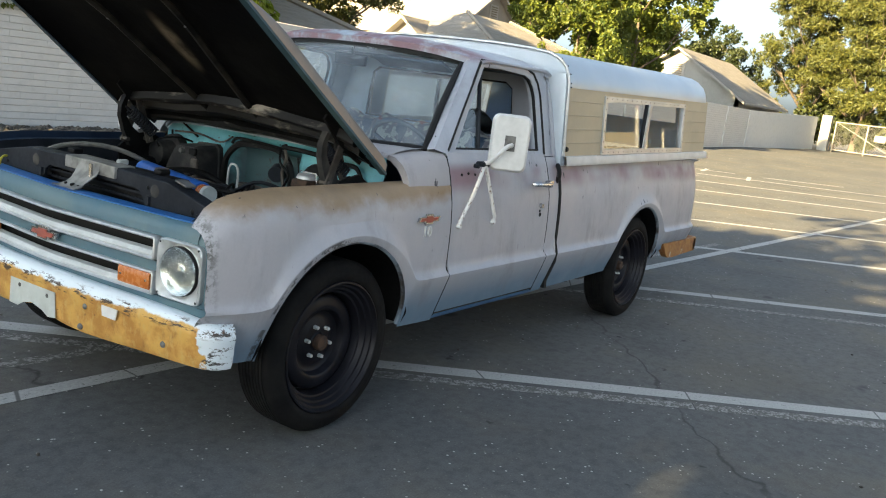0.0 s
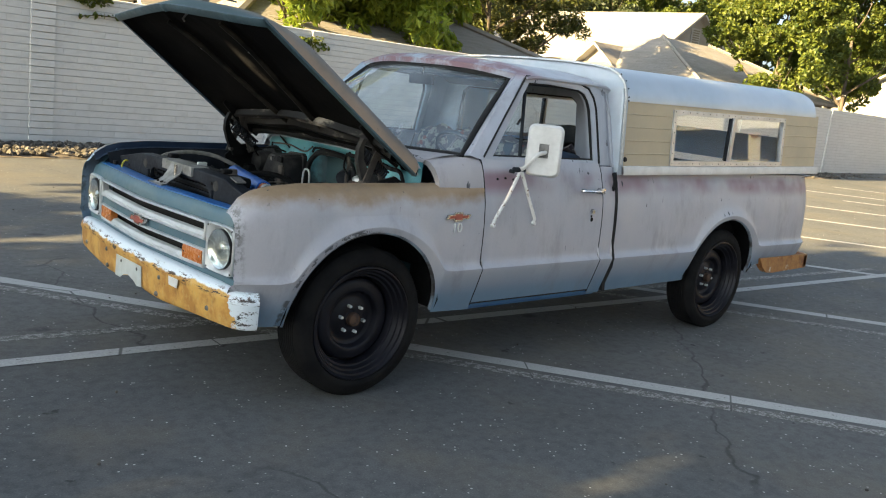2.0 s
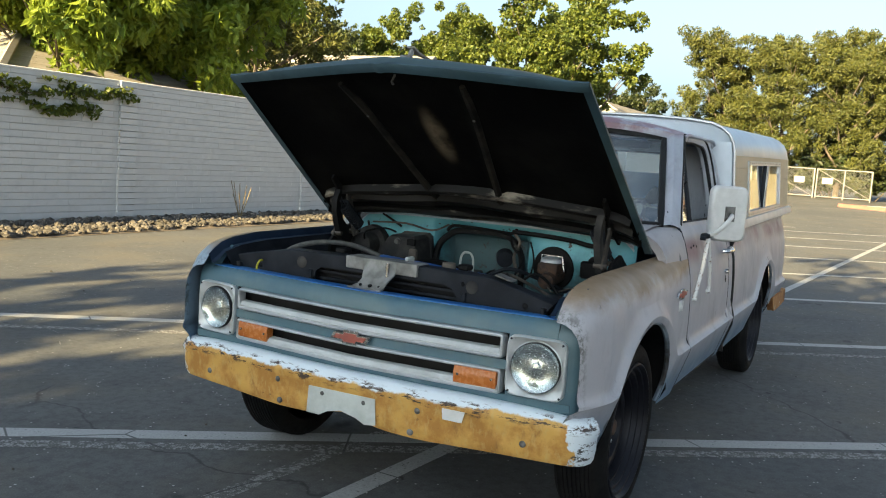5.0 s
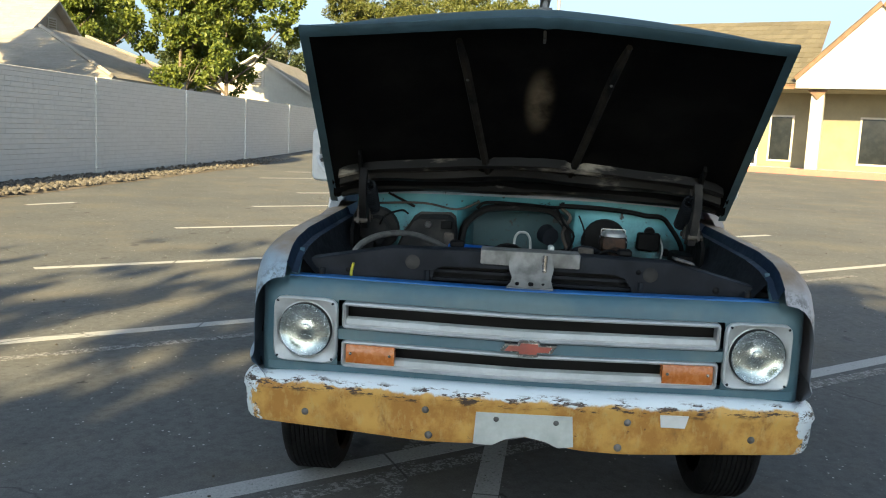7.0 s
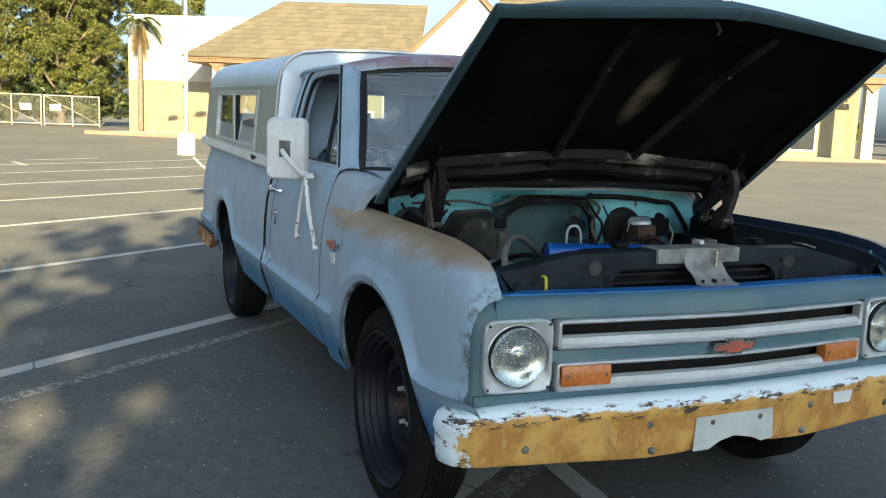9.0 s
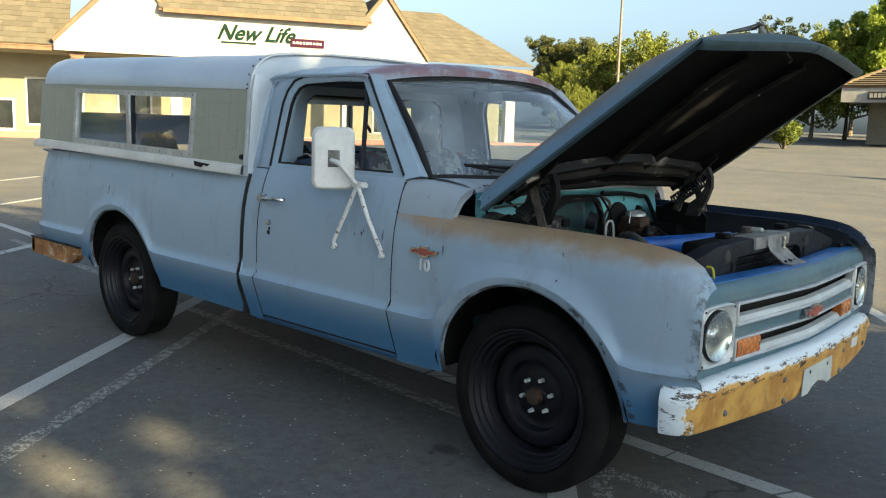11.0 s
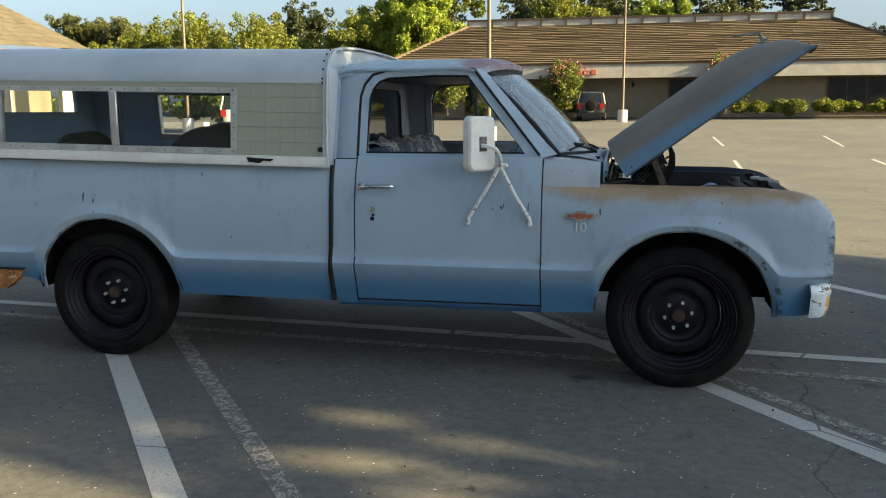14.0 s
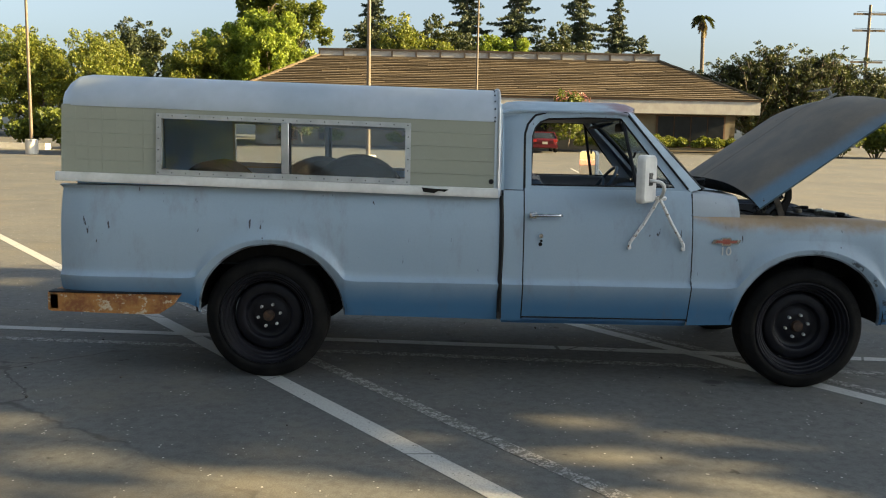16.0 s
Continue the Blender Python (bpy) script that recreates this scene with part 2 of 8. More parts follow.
def make_bumper():
    k = Nodes("peeling white and yellow bumper")
    z, y = k.axis(2), k.axis(1)
    n, f = k.noise(9.0, 6, 0.65), k.noise(60.0, 4, 0.6)
    edge = k.math("ADD", z, k.math("MULTIPLY", k.math("SUBTRACT", n, 0.5), 0.06))
    ochre = k.mix(k.ramp(n, 0.38, 0.62), (0.56, 0.33, 0.075), (0.38, 0.185, 0.035))
    ochre = k.mix(k.ramp(k.noise(5.0, 6, 0.7, k.scaled(1, 1, 0.5)), 0.57, 0.70), ochre, (0.22, 0.105, 0.03))
    ochre = k.mix(k.math("MULTIPLY", k.ramp(k.noise(40.0, 6, 0.75, k.scaled(1, 1, 0.45)), 0.50, 0.68), 0.7), ochre, (0.52, 0.36, 0.12))
    side = k.ramp(k.math("ADD", k.math("ABSOLUTE", y), k.math("MULTIPLY", k.math("SUBTRACT", n, 0.5), 0.24)), 0.885, 0.895)
    low = k.math("MULTIPLY", k.ramp(edge, 0.568, 0.559), k.math("SUBTRACT", 1.0, side))
    col = k.mix(low, (0.66, 0.72, 0.76), ochre)
    crack = k.math("MULTIPLY", k.ramp(k.noise(20.0, 6, 0.75, k.scaled(1, 0.6, 2.5)), 0.52, 0.57), k.math("MULTIPLY", k.ramp(edge, 0.530, 0.548), k.ramp(edge, 0.588, 0.572)))
    col = k.mix(crack, col, (0.05, 0.03, 0.02))
    flake = k.math("MULTIPLY", k.ramp(k.math("ABSOLUTE", y), 0.86, 0.90), k.ramp(k.noise(16.0, 7, 0.8, k.scaled(1.0, 1.0, 2.6)), 0.555, 0.585))
    col = k.mix(flake, col, (0.05, 0.045, 0.04))
    fleck = k.ramp(k.noise(22.0, 6, 0.75), 0.64, 0.68)
    col = k.mix(k.math("MULTIPLY", fleck, 0.8), col, (0.10, 0.05, 0.025))
    k.bump(k.math("ADD", k.math("MULTIPLY", low, -0.8), k.math("MULTIPLY", f, 0.4)), 0.4, 0.004)
    return k.done(col, k.ramp(low, 0.0, 1.0, 0.4, 0.65))


def make_hood_paint():
    """Outer skin of the hood: blue rolled sides, worn to brown-grey across the top."""
    k = Nodes("worn hood paint")
    y = k.math("ABSOLUTE", k.axis(1))
    n, f = k.noise(3.5, 5, 0.6), k.noise(60.0, 3)
    side = k.ramp(k.math("ADD", y, k.math("MULTIPLY", k.math("SUBTRACT", n, 0.5), 0.10)), 0.755, 0.83)
    left = k.ramp(k.axis(1), -0.2, 0.2)
    top = k.mix(k.ramp(n, 0.35, 0.65), (0.150, 0.138, 0.122), (0.205, 0.178, 0.145))
    col = k.mix(side, top, k.mix(left, k.mix(n, (0.085, 0.16, 0.26), (0.15, 0.23, 0.31)), k.mix(k.ramp(n, 0.55, 0.72), (0.29, 0.20, 0.12), (0.10, 0.145, 0.17))))
    col = k.mix(k.ramp(k.axis(0), 0.52, 0.60), col, (0.060, 0.095, 0.105))
    col = k.mix(k.ramp(k.noise(14.0, 5, 0.7), 0.66, 0.72), col, (0.055, 0.045, 0.035))
    col = k.mix(0.3, col, k.mix(f, (0.5, 0.5, 0.5), (1.0, 1.0, 1.0)), "MULTIPLY")
    k.bump(k.math("ADD", n, k.math("MULTIPLY", f, 0.1)), 0.12, 0.01)
    return k.done(col, k.ramp(side, 0.0, 1.0, 0.75, 0.5), 0.0, 0.35)


M["hoodtop"] = make_hood_paint()


def make_firewall():
    """Turquoise enamel with soot, darker lower down; the shade of the recess behind the engine is painted in."""
    k = Nodes("sooty turquoise enamel")
    n, f = k.noise(6.0, 6, 0.7), k.noise(45.0, 4)
    y, z = k.axis(1), k.axis(2)
    col = k.mix(k.ramp(k.noise(2.5, 3), 0.35, 0.65), (0.15, 0.40, 0.44), (0.09, 0.28, 0.33))
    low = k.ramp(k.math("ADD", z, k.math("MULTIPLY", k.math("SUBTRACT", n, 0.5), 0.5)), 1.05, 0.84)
    # recess mask: its shade is put into the colour
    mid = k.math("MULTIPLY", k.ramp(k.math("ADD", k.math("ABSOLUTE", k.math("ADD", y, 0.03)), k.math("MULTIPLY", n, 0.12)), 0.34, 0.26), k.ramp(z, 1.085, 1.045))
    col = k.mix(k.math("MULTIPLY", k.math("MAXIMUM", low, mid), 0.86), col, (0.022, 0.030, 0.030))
    col = k.mix(k.ramp(k.noise(17.0, 5, 0.7), 0.60, 0.66), col, (0.035, 0.03, 0.024))
    k.bump(k.math("ADD", n, k.math("MULTIPLY", f, 0.4)), 0.3, 0.006)
    return k.done(col, 0.5)


def make_brace():
    """Dusty steel; pale streaks along the hood's rear brace paint in glossy highlights as well as dust."""
    k = Nodes("dusty streaked steel")
    n = k.noise(9.0, 5, 0.65, k.scaled(1.0, 0.35, 1.0))
    f = k.noise(3.0, 3)
    col = k.mix(k.math("MULTIPLY", k.ramp(n, 0.54, 0.70), k.ramp(f, 0.38, 0.56)), (0.008, 0.0076, 0.0072), (0.30, 0.27, 0.22))
    k.bump(n, 0.35, 0.006)
    return k.done(col, 0.5, 0.0, 0.3)


M["teal"], M["brace"] = make_firewall(), make_brace()


def make_chipped():
    """White enamel on the mirror struts, chipped to rust."""
    k = Nodes("rust-chipped white enamel")
    n = k.noise(45.0, 5, 0.7)
    col = k.mix(k.ramp(n, 0.56, 0.60), (0.66, 0.66, 0.64), (0.17, 0.085, 0.045))
    k.bump(n, 0.3, 0.003)
    return k.done(col, 0.55)


M["chipped"] = make_chipped()


def make_siding():
    k = Nodes("beige enamelled siding")
    n, f = k.noise(3.0, 4), k.noise(70.0, 3)
    col = k.mix(k.ramp(n, 0.3, 0.7), (0.47, 0.40, 0.27), (0.40, 0.345, 0.24))
    # grey-green on the passenger side: its bluish shade is mixed into the beige
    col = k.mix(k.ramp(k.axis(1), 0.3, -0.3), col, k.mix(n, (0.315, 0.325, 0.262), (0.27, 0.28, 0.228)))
    col = k.mix(0.2, col, k.mix(f, (0.6, 0.6, 0.6), (1.0, 1.0, 1.0)), "MULTIPLY")
    k.bump(f, 0.1, 0.003)
    return k.done(col, 0.5)


def make_soot():
    """Underside of the hood: soot with bare dusty patches."""
    k = Nodes("sooty hood lining")
    n, f = k.noise(3.2, 5, 0.6), k.noise(30.0, 4)
    v = k.add("ShaderNodeVectorMath")
    v.operation = "DISTANCE"
    k.put(v.inputs[0], k.scaled(1.0, 3.2, 1.0)), k.put(v.inputs[1], (0.18, 0.04, 1.54))
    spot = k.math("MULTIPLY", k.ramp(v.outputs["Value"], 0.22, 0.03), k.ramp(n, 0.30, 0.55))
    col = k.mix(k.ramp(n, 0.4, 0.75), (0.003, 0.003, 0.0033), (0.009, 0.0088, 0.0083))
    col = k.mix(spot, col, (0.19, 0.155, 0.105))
    k.bump(k.math("ADD", n, k.math("MULTIPLY", f, 0.4)), 0.3, 0.01)
    return k.done(col, 0.75, 0.0, 0.06)


def make_asphalt():
    k = Nodes("old asphalt")
    big, mid, fine = k.noise(0.22, 5, 0.6), k.noise(1.6, 5, 0.6), k.noise(120.0, 3, 0.7)
    col = k.mix(k.ramp(big, 0.35, 0.65), (0.112, 0.117, 0.120), (0.152, 0.151, 0.146))
    col = k.mix(k.math("MULTIPLY", k.ramp(mid, 0.45, 0.70), 0.5), col, (0.094, 0.093, 0.089))
    col = k.mix(k.ramp(k.noise(6.5, 3), 0.69, 0.74), col, (0.045, 0.045, 0.045))
    grit = k.noise(17.0, 6, 0.72)
    col = k.mix(k.ramp(grit, 0.34, 0.60, 0.40, 0.0), col, (0.042, 0.041, 0.040))
    col = k.mix(k.math("MULTIPLY", k.ramp(k.noise(0.9, 4, 0.65), 0.47, 0.68), 0.45), col, (0.165, 0.146, 0.112))
    stone = k.ramp(k.voronoi(70.0), 0.34, 0.12)
    col = k.mix(k.math("MULTIPLY", stone, k.ramp(k.noise(33.0, 2), 0.52, 0.72)), col, (0.215, 0.205, 0.185))
    speck = k.math("MULTIPLY", k.ramp(k.voronoi(24.0), 0.16, 0.08), k.ramp(k.noise(6.0, 2), 0.50, 0.58))
    col = k.mix(speck, col, (0.55, 0.54, 0.52))
    spill = k.math("MULTIPLY", k.ramp(k.voronoi(1.9, k.scaled(1.0, 1.6, 1.0)), 0.20, 0.08), k.ramp(k.noise(0.6, 2), 0.48, 0.58))
    col = k.mix(k.math("MULTIPLY", spill, k.ramp(k.noise(7.0, 4), 0.35, 0.55)), col, (0.060, 0.060, 0.061))
    warp = k.add("ShaderNodeTexNoise", Scale=1.3, Detail=5.0)
    k.t.links.new(k.pos, warp.inputs["Vector"])
    vv = k.add("ShaderNodeVectorMath")
    vv.operation = "MULTIPLY_ADD"
    k.put(vv.inputs[0], warp.outputs["Color"]), k.put(vv.inputs[1], (0.9, 0.9, 0.0)), k.put(vv.inputs[2], k.pos)
    crack = k.ramp(k.voronoi(0.20, vv.outputs[0], "DISTANCE_TO_EDGE"), 0.0030, 0.0004)
    crack = k.math("MULTIPLY", crack, k.ramp(k.noise(0.5, 2), 0.46, 0.56))
    col = k.mix(k.math("MULTIPLY", crack, 0.6), col, (0.03, 0.028, 0.026))
    col = k.mix(0.55, col, k.mix(k.ramp(fine, 0.3, 0.7), (0.42, 0.42, 0.42), (1.0, 1.0, 1.0)), "MULTIPLY")
    k.bump(k.math("SUBTRACT", k.math("ADD", fine, k.math("MULTIPLY", mid, 0.5)), crack), 0.35, 0.004)
    return k.done(col, k.ramp(fine, 0.3, 0.7, 0.78, 0.95), 0.0, 0.3)


def make_line(name, white, wear):
    k = Nodes(name)
    n, f = k.noise(24.0, 7, 0.75), k.noise(95.0, 3)
    col = k.mix(k.ramp(f, 0.3, 0.7), white, tuple(c * 0.78 for c in white))
    col = k.mix(k.ramp(k.math("ADD", k.math("MULTIPLY", n, 0.7), k.math("MULTIPLY", f, 0.3)), wear, wear + 0.04), col, (0.098, 0.095, 0.088))
    crack = k.ramp(k.voronoi(0.9, None, "DISTANCE_TO_EDGE"), 0.006, 0.002)
    col = k.mix(k.math("MULTIPLY", crack, 0.8), col, (0.04, 0.04, 0.038))
    k.bump(f, 0.4, 0.004)
    return k.done(col, 0.8)


def leafmat(name, a, b, trans=0.35):
    k = Nodes(name)
    isl = k.add("ShaderNodeNewGeometry").outputs["Random Per Island"]
    col = k.mix(isl, a, b)
    col = k.mix(k.ramp(k.noise(0.7, 3), 0.35, 0.65), col, k.mix(isl, tuple(c * 0.75 for c in a), b))
    k.done(col, 0.55)
    tr = k.add("ShaderNodeBsdfTranslucent", Color=k.mix(0.3, col, (0.20, 0.22, 0.02)))
    mx = k.add("ShaderNodeMixShader", Fac=trans)
    k.t.links.new(k.b.outputs[0], mx.inputs[1]), k.t.links.new(tr.outputs[0], mx.inputs[2])
    k.t.links.new(mx.outputs[0], k.t.nodes["Material Output"].inputs["Surface"])
    return k.m


def glassmat(name, tint, ior=1.5, rough=0.02, dirt_veil=0.06):
    k = Nodes(name)
    tr = k.add("ShaderNodeBsdfTransparent", Color=tint)
    gl = k.add("ShaderNodeBsdfGlossy", Color=(0.9, 0.92, 0.95), Roughness=rough)
    r0 = ((ior - 1) / (ior + 1)) ** 2
    facing = k.add("ShaderNodeLayerWeight", Blend=0.5).outputs["Facing"]
    gloss = k.math("MULTIPLY_ADD", k.math("POWER", facing, 5.0), 1 - r0, r0)
    df = k.add("ShaderNodeBsdfDiffuse", Color=(0.44, 0.48, 0.50))
    m1, m2 = k.t.nodes.new("ShaderNodeMixShader"), k.t.nodes.new("ShaderNodeMixShader")
    k.put(m1.inputs[0], k.ramp(k.noise(4.0, 5), 0.3, 0.9, dirt_veil * 0.4, dirt_veil * 2)), k.put(m2.inputs[0], gloss)
    k.t.links.new(tr.outputs[0], m1.inputs[1]), k.t.links.new(df.outputs[0], m1.inputs[2])
    k.t.links.new(m1.outputs[0], m2.inputs[1]), k.t.links.new(gl.outputs[0], m2.inputs[2])
    k.t.links.new(m2.outputs[0], k.t.nodes["Material Output"].inputs["Surface"])
    return k.m


def piecemat(name, a, b, rough=0.8, bump=0.3, scale=6.0):
    """Loose or laid pieces: the tone changes from piece to piece."""
    k = Nodes(name)
    isl, ob = k.add("ShaderNodeNewGeometry").outputs["Random Per Island"], k.add("ShaderNodeObjectInfo").outputs["Random"]
    r = k.math("FRACT", k.math("ADD", isl, ob))
    n, f = k.noise(scale, 5, 0.6), k.noise(scale * 12, 3)
    col = k.mix(r, a, b)
    col = k.mix(k.math("MULTIPLY", k.ramp(n, 0.45, 0.75), 0.35), col, tuple(c * 0.7 for c in a))
    col = k.mix(0.25, col, k.mix(f, (0.5, 0.5, 0.5), (1.0, 1.0, 1.0)), "MULTIPLY")
    k.bump(k.math("ADD", n, f), bump, 0.006)
    return k.done(col, rough, 0.0, 0.3)


M["bumper"], M["siding"], M["soot"], M["asphalt"] = make_bumper(), make_siding(), make_soot(), make_asphalt()
M["line"], M["oldline"] = make_line("white road paint", (0.40, 0.40, 0.39), 0.585), make_line("worn road paint", (0.30, 0.295, 0.285), 0.462)
M["glass"] = glassmat("dusty window glass", (0.94, 0.96, 0.97), 1.45, 0.012, 0.02)
# the windscreen's thick pale veil imitates reflected sky as well as dust
M["screen"] = glassmat("windscreen glass", (0.72, 0.84, 0.90), 1.75, 0.01, 0.30)
M["lens"] = glassmat("headlamp glass", (0.93, 0.95, 0.92), 1.50, 0.03, 0.03)
M["block"] = piecemat("white painted block", (0.60, 0.60, 0.585), (0.63, 0.63, 0.615), 0.75, 0.3)
M["mortar"] = plain("painted mortar", (0.46, 0.46, 0.45), (0.52, 0.52, 0.51), 3, 0.9, bump=0.3)
M["gravel"] = piecemat("river stones", (0.045, 0.041, 0.035), (0.145, 0.13, 0.11), 0.85, 0.4, 20.0)
M["shake"] = piecemat("cedar shakes", (0.094, 0.082, 0.058), (0.126, 0.110, 0.078), 0.9, 0.4)
M["tileroof"] = piecemat("brown roof tiles", (0.090, 0.068, 0.041), (0.120, 0.091, 0.055), 0.9, 0.3)
M["shingle"] = piecemat("pale asphalt shingles", (0.265, 0.24, 0.205), (0.305, 0.28, 0.245), 0.9, 0.3)
M["stuccow"] = plain("white stucco", (0.37, 0.36, 0.325), (0.34, 0.33, 0.30), 1.2, 0.9, bump=0.3)
M["stuccoc"] = plain("cream stucco", (0.20, 0.178, 0.118), (0.175, 0.155, 0.102), 1.2, 0.9, bump=0.3)
M["stuccog"] = plain("greige stucco", (0.33, 0.30, 0.255), (0.285, 0.26, 0.22), 1.2, 0.9, bump=0.3)
M["stuccot"] = plain("tan stucco", (0.245, 0.21, 0.15), (0.215, 0.185, 0.13), 1.2, 0.9, bump=0.3)
M["fascia"] = plain("brown fascia board", (0.17, 0.095, 0.05), (0.12, 0.07, 0.04), 3, 0.8)
M["railbrown"] = plain("dark brown roof rail", (0.035, 0.026, 0.020), (0.055, 0.040, 0.030), 3, 0.8)
M["fasciag"] = plain("pale eave board", (0.42, 0.40, 0.36), (0.36, 0.34, 0.31), 2, 0.8)
M["dark"] = plain("dark window opening", (0.012, 0.014, 0.016), (0.02, 0.022, 0.024), 2, 0.12, bump=0.0, spec=0.25)
M["concrete"] = plain("white concrete", (0.62, 0.60, 0.55), (0.52, 0.50, 0.46), 4, 0.9, bump=0.3)
M["kerbred"] = plain("red kerb paint", (0.42, 0.13, 0.09), (0.35, 0.12, 0.09), 4, 0.8, bump=0.2)
M["pole"] = plain("galvanised pole", (0.33, 0.32, 0.30), (0.27, 0.26, 0.24), 3, 0.5, 0.3)
M["polebrown"] = plain("brown pole", (0.16, 0.125, 0.09), (0.12, 0.095, 0.07), 3, 0.6, 0.1)
M["bark"] = plain("grey brown bark", (0.17, 0.135, 0.10), (0.10, 0.08, 0.06), 5, 0.95, bump=0.7, dist=0.03)
M["leafg"] = leafmat("green leaves", (0.040, 0.070, 0.009), (0.150, 0.175, 0.017), 0.40)
M["leafy"] = leafmat("yellow green leaves", (0.070, 0.105, 0.009), (0.205, 0.215, 0.020), 0.40)
M["leafb"] = leafmat("bright lime leaves", (0.13, 0.20, 0.014), (0.30, 0.36, 0.03), 0.45)
M["leafd"] = leafmat("dark green leaves", (0.016, 0.028, 0.007), (0.050, 0.062, 0.014), 0.18)
M["leafc"] = leafmat("blue green needles", (0.026, 0.044, 0.024), (0.070, 0.090, 0.046), 0.15)
M["needle"] = leafmat("golden green needles", (0.038, 0.052, 0.008), (0.110, 0.112, 0.016), 0.2)
M["frond"] = leafmat("dry palm fronds", (0.14, 0.105, 0.05), (0.24, 0.185, 0.09), 0.2)
M["flower"] = leafmat("dusty pink blossom", (0.32, 0.10, 0.11), (0.45, 0.24, 0.20), 0.3)
M["carwhite"] = plain("white car paint", (0.72, 0.72, 0.70), (0.68, 0.68, 0.66), 2, 0.2, bump=0.02)
M["carsilver"] = plain("silver car paint", (0.42, 0.42, 0.42), (0.38, 0.38, 0.38), 2, 0.25, 0.5, 0.02)
M["carred"] = plain("dark red car paint", (0.085, 0.007, 0.010), (0.065, 0.006, 0.008), 2, 0.2, bump=0.02)
M["carblack"] = plain("charcoal car paint", (0.035, 0.035, 0.037), (0.05, 0.05, 0.05), 2, 0.25, bump=0.02)
M["carglass"] = plain("dark car glass", (0.015, 0.018, 0.02), (0.02, 0.023, 0.025), 2, 0.08, bump=0.0)
M["tail"] = plain("red tail lamp", (0.35, 0.02, 0.015), (0.3, 0.02, 0.015), 8, 0.2)
M["signgreen"] = plain("dark green letters", (0.012, 0.030, 0.020), (0.010, 0.022, 0.016), 4, 0.9, spec=0.04)
M["signpurple"] = plain("maroon sign face", (0.04, 0.012, 0.026), (0.034, 0.010, 0.022), 4, 0.9, spec=0.05)


def make_cloth():
    k = Nodes("patterned blanket")
    n = k.noise(16.0, 3, 0.6)
    col = k.mix(k.ramp(n, 0.45, 0.50), (0.36, 0.34, 0.31), (0.13, 0.12, 0.14))
    col = k.mix(k.ramp(k.noise(11.0, 2), 0.62, 0.66), col, (0.22, 0.07, 0.07))
    k.bump(k.noise(40.0), 0.4, 0.006)
    return k.done(col, 0.95)


M["cloth"] = make_cloth()

# ---- mesh helpers ----


def empty(name, at=(0, 0, 0)):
    ob = new(name)
    ob.location, ob.empty_display_size = at, 0.2
    return ob


def link_mesh(name, me, material, parent=None, label="", kind=""):
    ob = new(name, me)
    if material is not None:
        me.materials.append(material)
    if parent is not None:
        ob.parent = parent
        # all parts are modelled in the world's own coordinates
        if parent.parent is None:
            ob.matrix_parent_inverse = Matrix.Translation(-parent.location)
    tagged(ob, label, kind=kind)
    return ob


def part(name, bm, material, parent=None, label="", smooth=True, angle=38.0, kind=""):
    """Links a bmesh as one mesh object under a thing or a part."""
    bmesh.ops.recalc_face_normals(bm, faces=bm.faces)
    if smooth:
        for e in bm.edges:
            e.smooth = len(e.link_faces) == 2 and e.calc_face_angle(0.0) < radians(angle)
        for f in bm.faces:
            f.smooth = True
    me = bpy.data.meshes.new(name)
    bm.to_mesh(me)
    bm.free()
    return link_mesh(name, me, material, parent, label, kind)


def thing(name, bm, material, label, category, group="", kind="", smooth=True):
    return tagged(part(name, bm, material, None, label, smooth), label, category, group, kind)


def box(bm, lo, hi, bevel=0.0, seg=1, turn=None):
    c, s = [(a + b) / 2 for a, b in zip(lo, hi)], [abs(b - a) for a, b in zip(lo, hi)]
    m = Matrix.Translation(c) @ (turn or Matrix.Identity(4)) @ Matrix.Diagonal((*s, 1))
    vs = bmesh.ops.create_cube(bm, size=1.0, matrix=m)["verts"]
    if bevel:
        es = list({e for v in vs for e in v.link_edges})
        bmesh.ops.bevel(bm, geom=es, offset=bevel, segments=seg, affect="EDGES", profile=0.6)
    return bm


def new_box(lo, hi, bevel=0.0, seg=1, turn=None):
    return box(bmesh.new(), lo, hi, bevel, seg, turn)


def cyl(bm, a, b, r0, r1=None, seg=12, caps=True):
    a, b = Vector(a), Vector(b)
    m = Matrix.Translation((a + b) / 2) @ (b - a).to_track_quat("Z", "Y").to_matrix().to_4x4()
    bmesh.ops.create_cone(bm, cap_ends=caps, segments=seg, radius1=r0, radius2=r0 if r1 is None else r1, depth=(b - a).length, matrix=m)
    return bm


def tube(bm, pts, r, seg=8, closed=False):
    """A round bar along points; r is one radius or one for each point."""
    pts = [Vector(p) for p in pts]
    n = len(pts)
    rings, up = [], None
    for i, p in enumerate(pts):
        a = pts[(i - 1) % n] if closed or i else p
        b = pts[(i + 1) % n] if closed or i < n - 1 else p
        d = (b - a).normalized()
        if up is None:
            up = d.orthogonal()
        up = (up - d * up.dot(d)).normalized()
        side, rad = d.cross(up), r[i] if isinstance(r, (list, tuple)) else r
        rings.append([bm.verts.new(p + rad * (math.cos(2 * math.pi * k / seg) * up + math.sin(2 * math.pi * k / seg) * side)) for k in range(seg)])
    for i in range(n if closed else n - 1):
        A, B = rings[i], rings[(i + 1) % n]
        for k in range(seg):
            bm.faces.new((A[k], A[(k + 1) % seg], B[(k + 1) % seg], B[k]))
    if not closed:
        bm.faces.new(rings[0]), bm.faces.new(rings[-1])
    return bm


